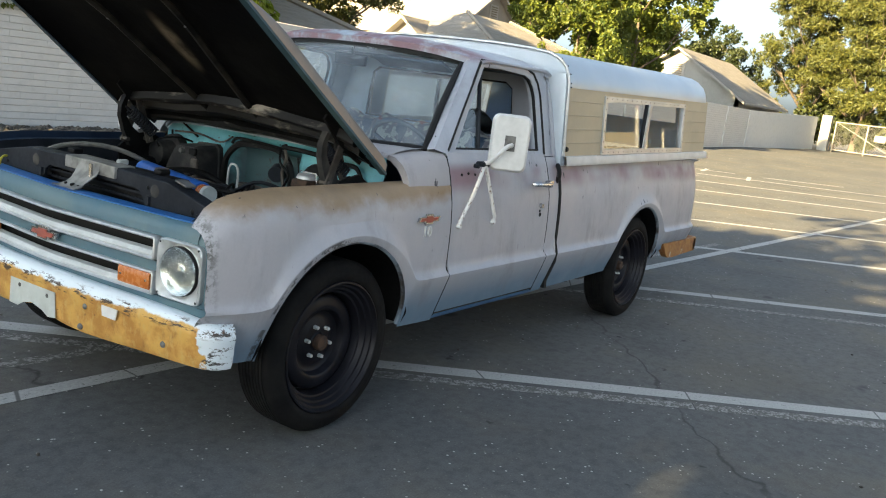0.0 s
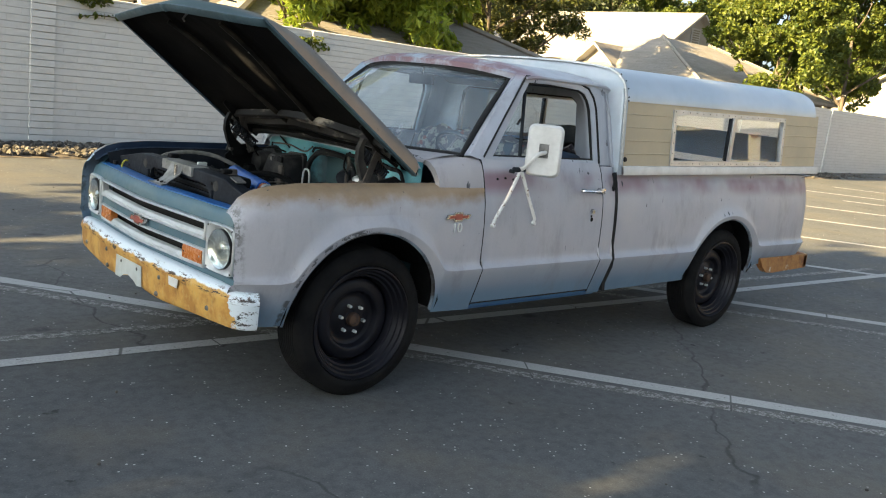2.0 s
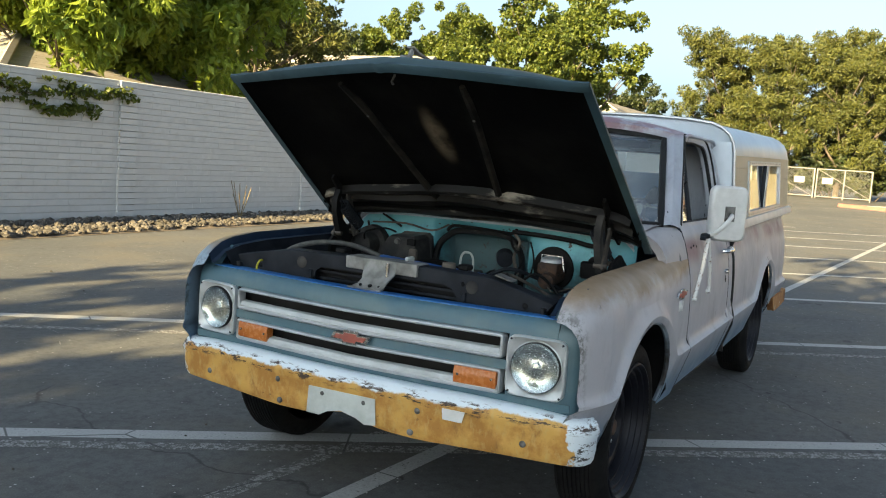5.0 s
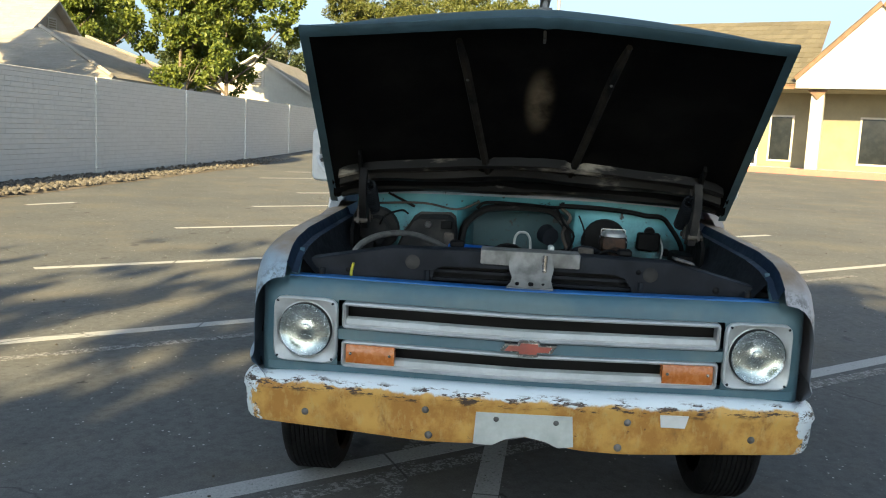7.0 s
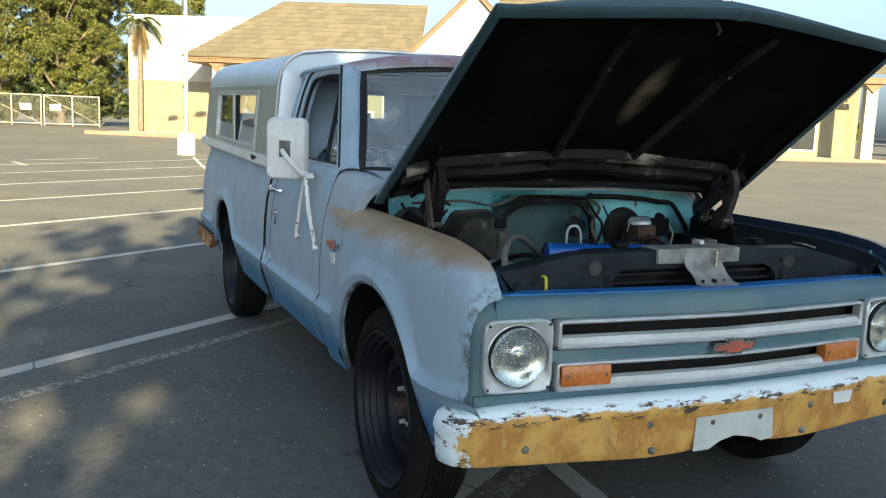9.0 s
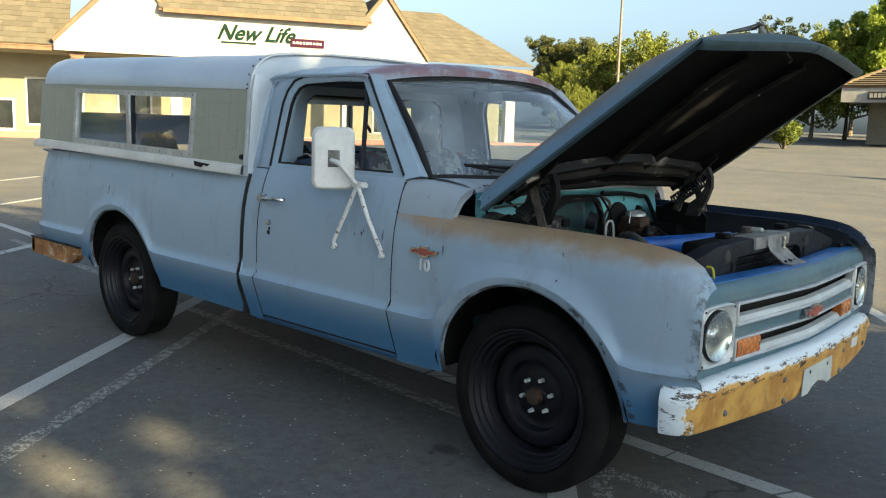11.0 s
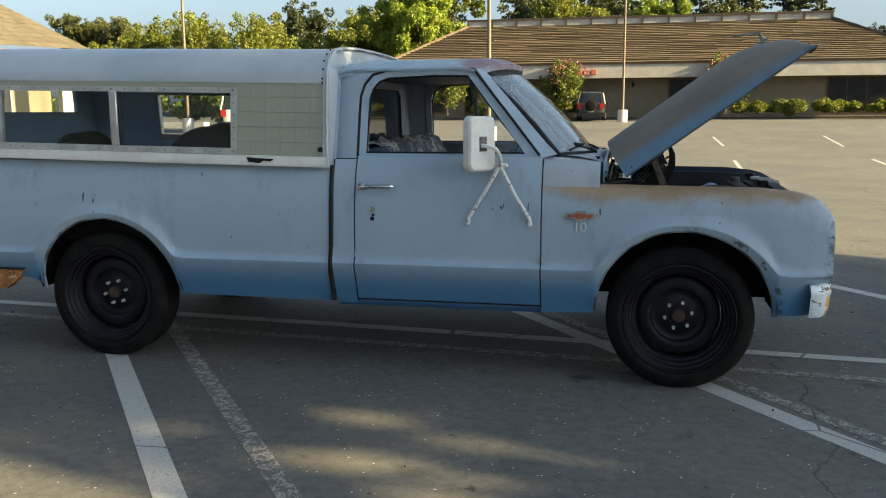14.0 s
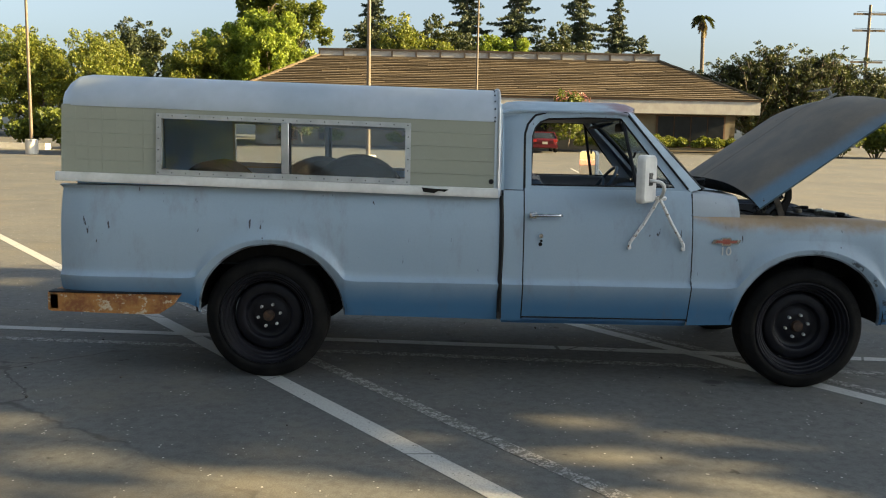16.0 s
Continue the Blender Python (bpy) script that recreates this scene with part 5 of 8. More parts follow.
# folded top flange
sheet(bm, [[(SX, y, z), (SX - 0.004, y, z + 0.004), (SX - 0.065, y, z + 0.006), (SX - 0.070, y, z - 0.015)] for y, z in outl[1:-1]])
sup = part("radiator_support", bm, M["satin"], truck, "dusty black radiator support panel", angle=25.0)
for y, z, r in ((-0.40, 0.955, 0.017), (0.40, 0.955, 0.017), (-0.62, 0.915, 0.006), (0.62, 0.915, 0.008), (0.36, 0.962, 0.006), (-0.345, 0.90, 0.008), (0.70, 0.885, 0.006)):
    part("support_dimple", lathe(bmesh.new(), [(r * 1.5, 0.0), (r * 1.2, 0.003), (r * 0.5, 0.005), (0.0, 0.005)], (SX, y, z), (1, 0, 0), 14), M["dust2"] if r > 0.01 else M["black"], sup)
for y in (-0.35, 0.37):
    part("support_rib", tube(bmesh.new(), [(SX, y, 0.66), (SX + 0.002, y, 0.80), (SX + 0.002, y, 0.93)], 0.011, 6), M["satin"], sup)
for k in range(11):
    part("radiator_fin", new_box((SX - 0.045, -0.345, 0.64 + k * 0.028), (SX - 0.030, 0.355, 0.650 + k * 0.028)), M["satin"], sup)
part("radiator_core", new_box((0.43, -0.36, 0.60), (SX - 0.05, 0.36, 0.98)), M["black"], sup)
part("latch_bar", new_box((0.470, -0.170, 0.962), (SX + 0.012, 0.164, 1.012), 0.006, 2), M["latch2"], sup, "bare dusty latch bar")
for y, w in ((-0.28, 0.05), (0.30, 0.045), (0.06, 0.02)):
    part("support_clip", new_box((0.44, y, 1.004), (0.49, y + w, 1.026), 0.005), M["black"] if w > 0.03 else M["plate"], sup)
part("support_tab", new_box((0.48, 0.48, 0.998), (0.53, 0.55, 1.006), 0.002, 1, pose(0, 0, 0, -14, 0, 0)), M["latch"], sup)
bm = bmesh.new()
rows = []
for x, z, w, dy, tw in ((0.569, 0.996, 0.066, 0.0, 0.0), (0.572, 0.975, 0.074, 0.0, 0.0), (0.585, 0.955, 0.074, 0.002, 0.003), (0.606, 0.936, 0.066, 0.004, 0.006), (0.628, 0.920, 0.066, 0.0, 0.006), (0.648, 0.908, 0.074, -0.004, 0.003), (0.676, 0.906, 0.076, -0.004, 0.0)):
    rows.append([(x, dy + w * t, z + tw * t + 0.004 * t * t) for t in (-1, -0.5, 0, 0.5, 1)])
sheet(bm, rows, 0.005, (0, 0, -1))
lt = part("latch_plate", bm, M["latch2"], sup, "dull pale grey hood latch plate")
for y, r in ((-0.045, 0.006), (0.0, 0.009), (0.04, 0.005)):
    part("latch_hole", cyl(bmesh.new(), (0.638, y, 0.9125), (0.640, y, 0.9185), r, None, 12), M["black"], lt)
part("latch_pin", cyl(bmesh.new(), (0.590, 0.045, 0.95), (0.590, 0.045, 1.005), 0.008, None, 10), M["chrome"], lt)
for y in (-0.70, 0.71):
    part("bumper_stop", cyl(bmesh.new(), (0.60, y, 0.88), (0.60, y, 0.925), 0.008, 0.012, 10), M["seal"], sup)
part("release_cord", tube(bmesh.new(), smooth_pts([(0.60, -0.60, 0.885), (0.60, -0.602, 0.915), (0.59, -0.598, 0.938), (0.57, -0.60, 0.94)], 4), 0.005, 6), M["yellow"], sup)
part("valley_pan", new_box((0.555, -0.78, 0.60), (0.64, 0.78, 0.615)), M["black"], sup)

# front panel, grille, lamps
fx = lambda y: 0.729 - 0.064 * (abs(y) / 0.86) ** 1.2  # noqa: E731


def strip(bm, y0, y1, prof, n=16):
    """A bar across the nose: prof gives (forward, height) round its section."""
    rows = [[(fx(y) + d, y, z) for d, z in prof] for y in np.linspace(y0, y1, n)]
    sheet(bm, rows, closed=True)
    for r in (rows[0], rows[-1]):
        bm.faces.new([bm.verts.new(p) for p in r])
    return bm


bm = bmesh.new()
strip(bm, -0.80, 0.80, [(-0.13, 0.892), (-0.06, 0.902), (-0.028, 0.900), (-0.008, 0.885), (0.0, 0.86), (0.002, 0.836), (-0.03, 0.832), (-0.12, 0.87)], 31)
nose = part("nose_panel", bm, M["panelblue"], truck, "grey-blue front panel round the grille")
part("nose_lip", strip(bmesh.new(), -0.80, 0.80, [(-0.125, 0.897), (-0.062, 0.906), (-0.030, 0.9045), (-0.03, 0.899), (-0.062, 0.900), (-0.12, 0.890)], 31), M["lipblue"], nose, "bright blue top edge where the hood rests")
bm = bmesh.new()
strip(bm, -0.66, 0.66, [(-0.03, 0.742), (0.004, 0.740), (0.006, 0.706), (-0.03, 0.704)], 31)
strip(bm, -0.86, 0.86, [(-0.04, 0.618), (0.004, 0.616), (0.002, 0.59), (-0.03, 0.560), (-0.06, 0.560)], 31)
part("nose_bar", bm, M["panelblue"], nose)
for s in (1, -1):
    bm = bmesh.new()
    rows = []
    for z in np.linspace(0.56, 0.90, 9):
        rt = 0.03 * max(0, (z - 0.84) / 0.06) ** 2
        rows.append([(fx(y) - rt, s * y, z) for y in np.linspace(0.625, 0.82, 6)] + [(fx(0.85) - 0.004 - rt, s * 0.86, z), (fx(0.87) - 0.025 - rt, s * 0.885, z), (0.60, s * 0.892, z), (0.56, s * 0.86, z)])
    sheet(bm, rows)
    sheet(bm, [[(fx(y) - 0.03, s * y, 0.90), (fx(y) - 0.11, s * y, fender_top(0.58) - 0.02)] for y in np.linspace(0.77, 0.87, 4)])
    cheek = part("lamp_panel", bm, M["panelblue"], nose)
    # bezel, ring and sealed-beam lamp
    cy, cz = s * 0.733, 0.731
    bx = fx(0.733)
    ang = math.atan2(0.064 * 1.2 / 0.86 * (0.733 / 0.86) ** 0.2, 1) * s
    bmx = Matrix.Translation((bx + 0.004, cy, cz)) @ Matrix.Rotation(ang, 4, "Z") @ Matrix(((0, 0, 1, 0), (1, 0, 0, 0), (0, 1, 0, 0), (0, 0, 0, 1)))
    circ = lambda r, d, n=48: [bmx @ Vector((r * math.cos(2 * math.pi * (k + 0.5) / n), r * math.sin(2 * math.pi * (k + 0.5) / n), d)) for k in range(n)]  # noqa: E731

    def sq(h, d, n=48, p=8.0):
        out = []
        for k in range(n):
            a = 2 * math.pi * (k + 0.5) / n
            r = h / (abs(math.cos(a)) ** p + abs(math.sin(a)) ** p) ** (1 / p)
            out.append(bmx @ Vector((r * math.cos(a), r * math.sin(a), d)))
        return out

    bz = part("headlight_bezel", sheet(bmesh.new(), [sq(0.108, -0.008), sq(0.108, 0.012), sq(0.103, 0.018), sq(0.097, 0.014), circ(0.0945, 0.002), circ(0.090, 0.004), circ(0.089, -0.012)], closed=True), M["bezel"], nose, "bright metal headlight bezel")
    lamp = part("headlight", sheet(bmesh.new(), [circ(0.0905, -0.005), circ(0.0905, 0.014), circ(0.087, 0.018), circ(0.0855, 0.010)], closed=True), M["seal"], nose)
    part("reflector", lathe(bmesh.new(), [(0.088, 0.018), (0.078, 0.010), (0.060, 0.003), (0.030, -0.001), (0.019, 0.002), (0.015, 0.012), (0.0, 0.014)], bmx.translation, bmx.to_3x3() @ Vector((0, 0, 1)), 32), M["silver"], lamp)
    lens = part("headlight_lens", lathe(bmesh.new(), [(0.087, 0.012), (0.082, 0.024), (0.065, 0.034), (0.035, 0.041), (0.0, 0.043)], bmx.translation, bmx.to_3x3() @ Vector((0, 0, 1)), 40), M["lens"], lamp, "clear fluted sealed-beam lens")
    lens.visible_shadow = False
    for k in range(13):
        u = -0.066 + k * 0.011
        h = math.sqrt(max(0.0, 0.078 ** 2 - u * u))
        q = lambda v: bmx @ Vector((u, v, 0.012 + 0.028 * (1 - (u * u + v * v) / 0.087 ** 2)))  # noqa: E731
        part("lens_flute", tube(bmesh.new(), [q(v) for v in np.linspace(-h, h, 7)], 0.0006, 4), M["lens"], lens).visible_shadow = False
    for a, b in ((-1, 1), (1, 1), (-1, -1), (1, -1)):
        p = bmx @ Vector((0.093 * a, 0.093 * b, 0.015))
        part("bezel_screw", cyl(bmesh.new(), p, p + Vector((0.003, 0, 0)), 0.0045, None, 8), M["satin"], bz)


def nose_loop(half, lo, hi, r, d, inset):
    """A rounded frame outline across the nose, pushed forward by d and drawn in by inset."""
    h, l, t, r = half - inset, lo + inset, hi - inset, max(0.004, r - inset)
    pts = [(y, t) for y in np.linspace(h - r, -h + r, 25)]
    pts += [(-h + r - r * math.sin(a), t - r + r * math.cos(a)) for a in np.linspace(0.3, math.pi / 2, 4)]
    pts += [(-h + r - r * math.cos(a), l + r - r * math.sin(a)) for a in np.linspace(0.0, math.pi / 2, 4)]
    pts += [(y, l) for y in np.linspace(-h + r, h - r, 25)[1:]]
    pts += [(h - r + r * math.sin(a), l + r - r * math.cos(a)) for a in np.linspace(0.3, math.pi / 2, 4)]
    pts += [(h - r + r * math.cos(a), t - r + r * math.sin(a)) for a in np.linspace(0.0, math.pi / 2 - 0.3, 3)]
    return [(fx(y) + d, y, z) for y, z in pts]


for zc, nm in ((0.788, "upper"), (0.660, "lower")):
    lo, hi = zc - 0.046, zc + 0.046
    gr = part("grille_surround", sheet(bmesh.new(), [nose_loop(0.612, lo, hi, 0.016, d, e) for d, e in ((-0.02, 0.0), (0.006, 0.0), (0.016, 0.003), (0.019, 0.008), (0.013, 0.014), (-0.018, 0.017))], closed=True), M["alu"], nose, "dull bright grille surround")
    part("grille_bar", strip(bmesh.new(), -0.598, 0.598, [(0.012, lo + 0.012), (0.014, lo + 0.020), (0.002, lo + 0.034), (-0.022, lo + 0.038), (-0.03, lo + 0.012)], 31), M["grille"], gr, "white-painted grille bar, chipped")
    part("grille_back", strip(bmesh.new(), -0.600, 0.600, [(-0.040, lo), (-0.038, hi), (-0.06, hi), (-0.06, lo)], 31), M["black"], gr)
for s in (1, -1):
    part("turn_signal", strip(bmesh.new(), s * 0.594, s * 0.432, [(0.016, 0.632), (0.019, 0.640), (0.019, 0.684), (0.014, 0.694), (-0.02, 0.694), (-0.02, 0.632)], 6), M["amber"], nose, "amber turn signal lens")
    for y in (0.448, 0.578):
        part("signal_screw", cyl(bmesh.new(), (fx(y) + 0.018, s * y, 0.664), (fx(y) + 0.022, s * y, 0.664), 0.005, None, 8), M["chrome"], nose)
bow = [(-0.090, -0.012), (-0.074, 0.014), (-0.034, 0.014), (-0.030, 0.027), (0.034, 0.027), (0.037, 0.014), (0.090, 0.014), (0.074, -0.012), (0.034, -0.012), (0.030, -0.025), (-0.034, -0.025), (-0.037, -0.012)]
gb = part("grille_badge", slab(bmesh.new(), [(0.733, y, 0.727 + z) for y, z in bow], (0.024, 0, 0)), M["chrome"], nose, "red and chrome cross-bar badge")
part("badge_inlay", slab(bmesh.new(), [(0.757, y * 0.84, 0.727 + (z - 0.001) * 0.66) for y, z in bow], (0.003, 0, 0)), M["red"], gb)

# front bumper
path = []
for y in np.linspace(-0.86, 0.86, 45):
    path.append((0.785 - 0.075 * (abs(y) / 0.86) ** 2.0, y))
ends = [(0.698, 0.892), (0.676, 0.920), (0.650, 0.938), (0.612, 0.948)]
path = [(x, -y) for x, y in ends[::-1]] + path + ends
rows = []
for i, (x, y) in enumerate(path):
    a, b = path[max(i - 1, 0)], path[min(i + 1, len(path) - 1)]
    t = Vector((b[0] - a[0], b[1] - a[1])).normalized()
    n = Vector((t.y, -t.x))
    bot = lerp(abs(y), (0.0, 0.06, 0.14, 0.20, 0.32, 0.60, 0.86, 0.95), (0.442, 0.432, 0.412, 0.406, 0.402, 0.412, 0.414, 0.412))
    top = lerp(abs(y), (0.0, 0.5, 0.75, 0.95), (0.598, 0.596, 0.589, 0.574))
    row = []
    for d, z in ((-0.075, top - 0.012), (-0.05, top), (-0.020, top), (-0.006, top - 0.010), (0.006, top - 0.030), (0.010, top - 0.048), (0.002, top - 0.066), (0.0, bot + 0.05), (-0.006, bot + 0.015), (-0.014, bot), (-0.024, bot + 0.002)):
        row.append((x + n.x * d, y + n.y * d, z))
    rows.append(row)
bmp = part("front_bumper", sheet(bmesh.new(), rows, 0.008, (-1, 0, 0)), M["bumper"], truck, "dented bumper with white paint peeling to ochre")
for y, z in ((0.725, 0.468), (-0.718, 0.465), (0.325, 0.513), (-0.318, 0.512), (0.30, 0.428), (-0.305, 0.428), (-0.09, 0.50), (0.10, 0.50)):
    x = 0.785 - 0.075 * (abs(y) / 0.86) ** 2 - 0.004
    part("bumper_bolt", lathe(bmesh.new(), [(0.013, 0.0), (0.012, 0.006), (0.007, 0.011), (0.0, 0.012)], (x, y, z), (1, 0, 0.0), 12), M["latch"], bmp)
outl = [(-0.155, 0.520), (0.150, 0.524), (0.158, 0.425), (0.11, 0.418), (0.07, 0.436), (0.0, 0.450), (-0.06, 0.436), (-0.10, 0.414), (-0.16, 0.414)]
part("blank_plate", slab(bmesh.new(), [(0.788 - 0.002 * abs(y) / 0.15, y, z) for y, z in outl], (0.003, 0, 0)), M["plate"], bmp, "pale blank plate bent along the bumper")
part("paint_patch", slab(bmesh.new(), [(0.772, 0.425, 0.545), (0.7695, 0.515, 0.545), (0.7695, 0.505, 0.505), (0.772, 0.43, 0.505)], (0.004, 0, 0)), M["white"], bmp)
for s in (1, -1):
    part("bumper_bracket", new_box((0.50, s * 0.36, 0.45), (0.75, s * 0.42, 0.52)), M["black"], bmp)

# hood, propped open
HA = radians(36.0)
HD, HN = Vector((math.cos(HA), 0, math.sin(HA))), Vector((-math.sin(HA), 0, math.cos(HA)))
H0 = Vector((-0.285, 0, 1.085))


def hood_pt(u, v, off=0.0, deep=1.0):
    """u across from -1 to 1, v along from the hinge to the nose; deep 1 is the outer skin, less lies under it."""
    e = abs(u)
    length = 1.080 + 0.100 * (1 - e ** 1.25)
    high = 0.184 * (1 - 0.77 * max(0.0, (v - 0.68) / 0.32) ** 1.7) - 0.055 * max(0.0, (v - 0.94) / 0.06) ** 1.6
    dome = (1 - e ** 4.5) ** 0.62 * (0.90 + 0.10 * (1 - e))
    return H0 + Vector((0, (0.848 - 0.045 * v) * u, 0)) + HD * (length * v) + HN * ((high * dome - 0.006 * math.exp(-(u / 0.022) ** 2)) * deep + off)


def under(u, v, off=0.0):
    """A point of the inner panel, which is flatter than the outer skin."""
    return hood_pt(u, v, off, 0.42 if v < 0.9 else 0.42 + 0.5 * (v - 0.9) / 0.1)


us = np.concatenate([np.linspace(-1, -0.80, 9), np.linspace(-0.75, -0.05, 14), np.linspace(-0.04, 0.04, 9), np.linspace(0.05, 0.75, 14), np.linspace(0.80, 1, 9)])
vs = np.concatenate([np.linspace(0, 0.88, 16), np.linspace(0.91, 1.0, 8)])
hood = part("hood", sheet(bmesh.new(), [[hood_pt(u, v) for u in us] for v in vs]), M["hoodtop"], truck, "open hood, brown-grey and worn on top with blue sides", angle=60.0)
bm = bmesh.new()
edge = [hood_pt(u, 1.0) for u in us]
sheet(bm, [[p + HD * 0.002 + HN * 0.003 for p in edge], [p + HD * 0.004 - HN * 0.006 for p in edge], [p - HN * 0.014 - HD * 0.006 for p in edge], [p - HN * 0.016 - HD * 0.035 for p in edge]])
for s in (1, -1):
    e = [hood_pt(s, v) for v in vs]
    sheet(bm, [[p + Vector((0, s * 0.002, 0.002)) for p in e], [p + Vector((0, s * 0.002, 0)) - HN * 0.008 for p in e], [p - HN * 0.010 - Vector((0, s * 0.03, 0)) for p in e]])
part("hood_edge", bm, M["hoodedge"], hood, "dark teal rolled hood edge")
bm = bmesh.new()
rear = [hood_pt(u, 0.0) for u in us]
sheet(bm, [rear, [hood_pt(u, 0.0, 0.0, 0.42) + HD * 0.01 for u in us]])
part("hood_rear_edge", bm, M["black"], hood)
rows = []
for v in np.linspace(0.012, 0.985, 31):
    row = []
    for u in np.linspace(-0.975, 0.975, 61):
        rib = 0.0
        for s in (1, -1):
            uc = s * (0.17 + 0.20 * v)
            rib += 0.022 * math.exp(-((u - uc) / 0.030) ** 2) * min(1.0, max(0.0, (v - 0.10) / 0.05)) * min(1.0, max(0.0, (0.90 - v) / 0.05))
        rear_ = 0.030 * math.exp(-((v - 0.07) / 0.03) ** 2) + 0.020 * math.exp(-((v - 0.17 - 0.02 * math.cos(u * 3)) / 0.018) ** 2)
        rim = 0.014 * max(0.0, (abs(u) - 0.90) / 0.075)
        row.append(under(u, v, -0.004 - rib - rear_ - rim))
    rows.append(row)
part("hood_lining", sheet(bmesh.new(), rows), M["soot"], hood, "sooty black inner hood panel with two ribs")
for s in (1, -1):
    pts = [under(s * (0.17 + 0.20 * v), v, -0.026) for v in np.linspace(0.14, 0.88, 9)]
    rib = part("hood_rib", tube(bmesh.new(), pts, [0.013] + [0.017] * 7 + [0.012], 6), M["ribs"], hood)
    part("rib_bolt", cyl(bmesh.new(), pts[6] - HN * 0.018, pts[6] - HN * 0.006, 0.006, None, 8), M["latch"], rib)
rows = []
for u in np.linspace(-0.94, 0.94, 49):
    wave = 0.025 * math.cos(u * 3.3) ** 2 - 0.06 * abs(u) ** 4
    sect = ((0.015, -0.006), (0.035, -0.034), (0.060, -0.040), (0.085, -0.018), (0.105, -0.022), (0.125, -0.044), (0.150, -0.046), (0.168, -0.026), (0.185, -0.030), (0.200, -0.048), (0.216, -0.044), (0.222, -0.008))
    rows.append([under(u, v + wave * v / 0.2, d - 0.004 * math.cos(u * 9 + v * 30)) for v, d in sect])
part("hood_brace", sheet(bmesh.new(), rows), M["brace"], hood, "dusty corrugated rear brace under the hood")
c = hood_pt(0, 0.86)
bm = bmesh.new()
slab(bm, [c + Vector((-0.075, -0.022, -0.03)), c + Vector((0.03, -0.022, 0.03)), c + Vector((0.03, 0.022, 0.03)), c + Vector((-0.075, 0.022, -0.03))], HN * 0.012)
tube(bm, [c, c + HN * 0.030 + HD * 0.012, c + HN * 0.066 + HD * 0.018], [0.014, 0.012, 0.010], 8)
slab(bm, [c + HN * 0.072 + Vector(p) for p in ((0.030, -0.018, 0.012), (0.030, 0.018, 0.012), (-0.02, 0.016, -0.006), (-0.125, 0.003, -0.016), (-0.125, -0.003, -0.016), (-0.02, -0.016, -0.006))], (0, 0, 0.008))
part("hood_hook", bm, M["latch2"], hood, "loose pale steel hood latch hook")
pc = under(0, 0.90, -0.01)
part("hood_striker", tube(bmesh.new(), [pc, pc - HN * 0.035, pc - HN * 0.035 - HD * 0.015], 0.005, 6), M["latch"], hood)
for s in (1, -1):
    prof = [(-0.17, 0.985), (-0.10, 0.985), (-0.058, 1.07), (-0.036, 1.135), (-0.038, 1.19), (-0.060, 1.238), (-0.078, 1.232), (-0.066, 1.185), (-0.072, 1.135), (-0.100, 1.09), (-0.15, 1.05)]
    hinge = part("hood_hinge", slab(bmesh.new(), [(x, s * 0.69, z) for x, z in prof], (0, -s * 0.030, 0)), M["dust2"] if s > 0 else M["black"], truck, "sooty hood hinge with a coil spring")
    part("hinge_base", slab(bmesh.new(), [(x, s * 0.725, z) for x, z in ((-0.36, 0.84), (-0.08, 0.84), (-0.075, 0.98), (-0.13, 1.03), (-0.25, 1.06), (-0.36, 1.0))], (0, -s * 0.014, 0)), M["black"], hinge)
    part("hinge_arm", slab(bmesh.new(), [(x, s * 0.672, z) for x, z in ((-0.245, 1.01), (-0.205, 1.0), (-0.118, 1.235), (-0.150, 1.245))], (0, -s * 0.010, 0)), M["dust"], hinge)
    part("hinge_arm", slab(bmesh.new(), [(x, s * 0.700, z) for x, z in ((-0.10, 1.0), (-0.065, 1.01), (-0.15, 1.225), (-0.18, 1.21))], (0, -s * 0.010, 0)), M["dust"], hinge)
    part("hinge_plate", slab(bmesh.new(), [tuple(under(s * 0.835, v, o)) for v, o in ((0.02, -0.01), (0.02, -0.045), (0.16, -0.060), (0.30, -0.035), (0.30, -0.01))], (0, -s * 0.012, 0)), M["black"], hinge)
    a, b = Vector((-0.235, s * 0.655, 1.055)), Vector((-0.085, s * 0.655, 1.165))
    d = (b - a).normalized()
    o1 = d.orthogonal().normalized()
    o2 = d.cross(o1)
    pts = [a + (b - a) * (k / 110) + 0.027 * (math.cos(k * 2 * math.pi / 9) * o1 + math.sin(k * 2 * math.pi / 9) * o2) for k in range(111)]
    part("hinge_spring", tube(bmesh.new(), pts, 0.0055, 5), M["satin"], hinge)
    part("spring_hook", tube(bmesh.new(), [b, b + d * 0.025, b + d * 0.03 + Vector((0, s * 0.02, 0.01))], 0.006, 6), M["satin"], hinge)
    for x, z in ((-0.225, 1.02), (-0.085, 1.02), (-0.135, 1.232)):
        part("hinge_rivet", cyl(bmesh.new(), (x, s * 0.655, z), (x, s * 0.712, z), 0.011, None, 10), M["dust"], hinge)
    part("hinge_mount", new_box((-0.40, s * 0.64, 0.80), (-0.20, s * 0.745, 0.93), 0.02, 2), M["black"], hinge)

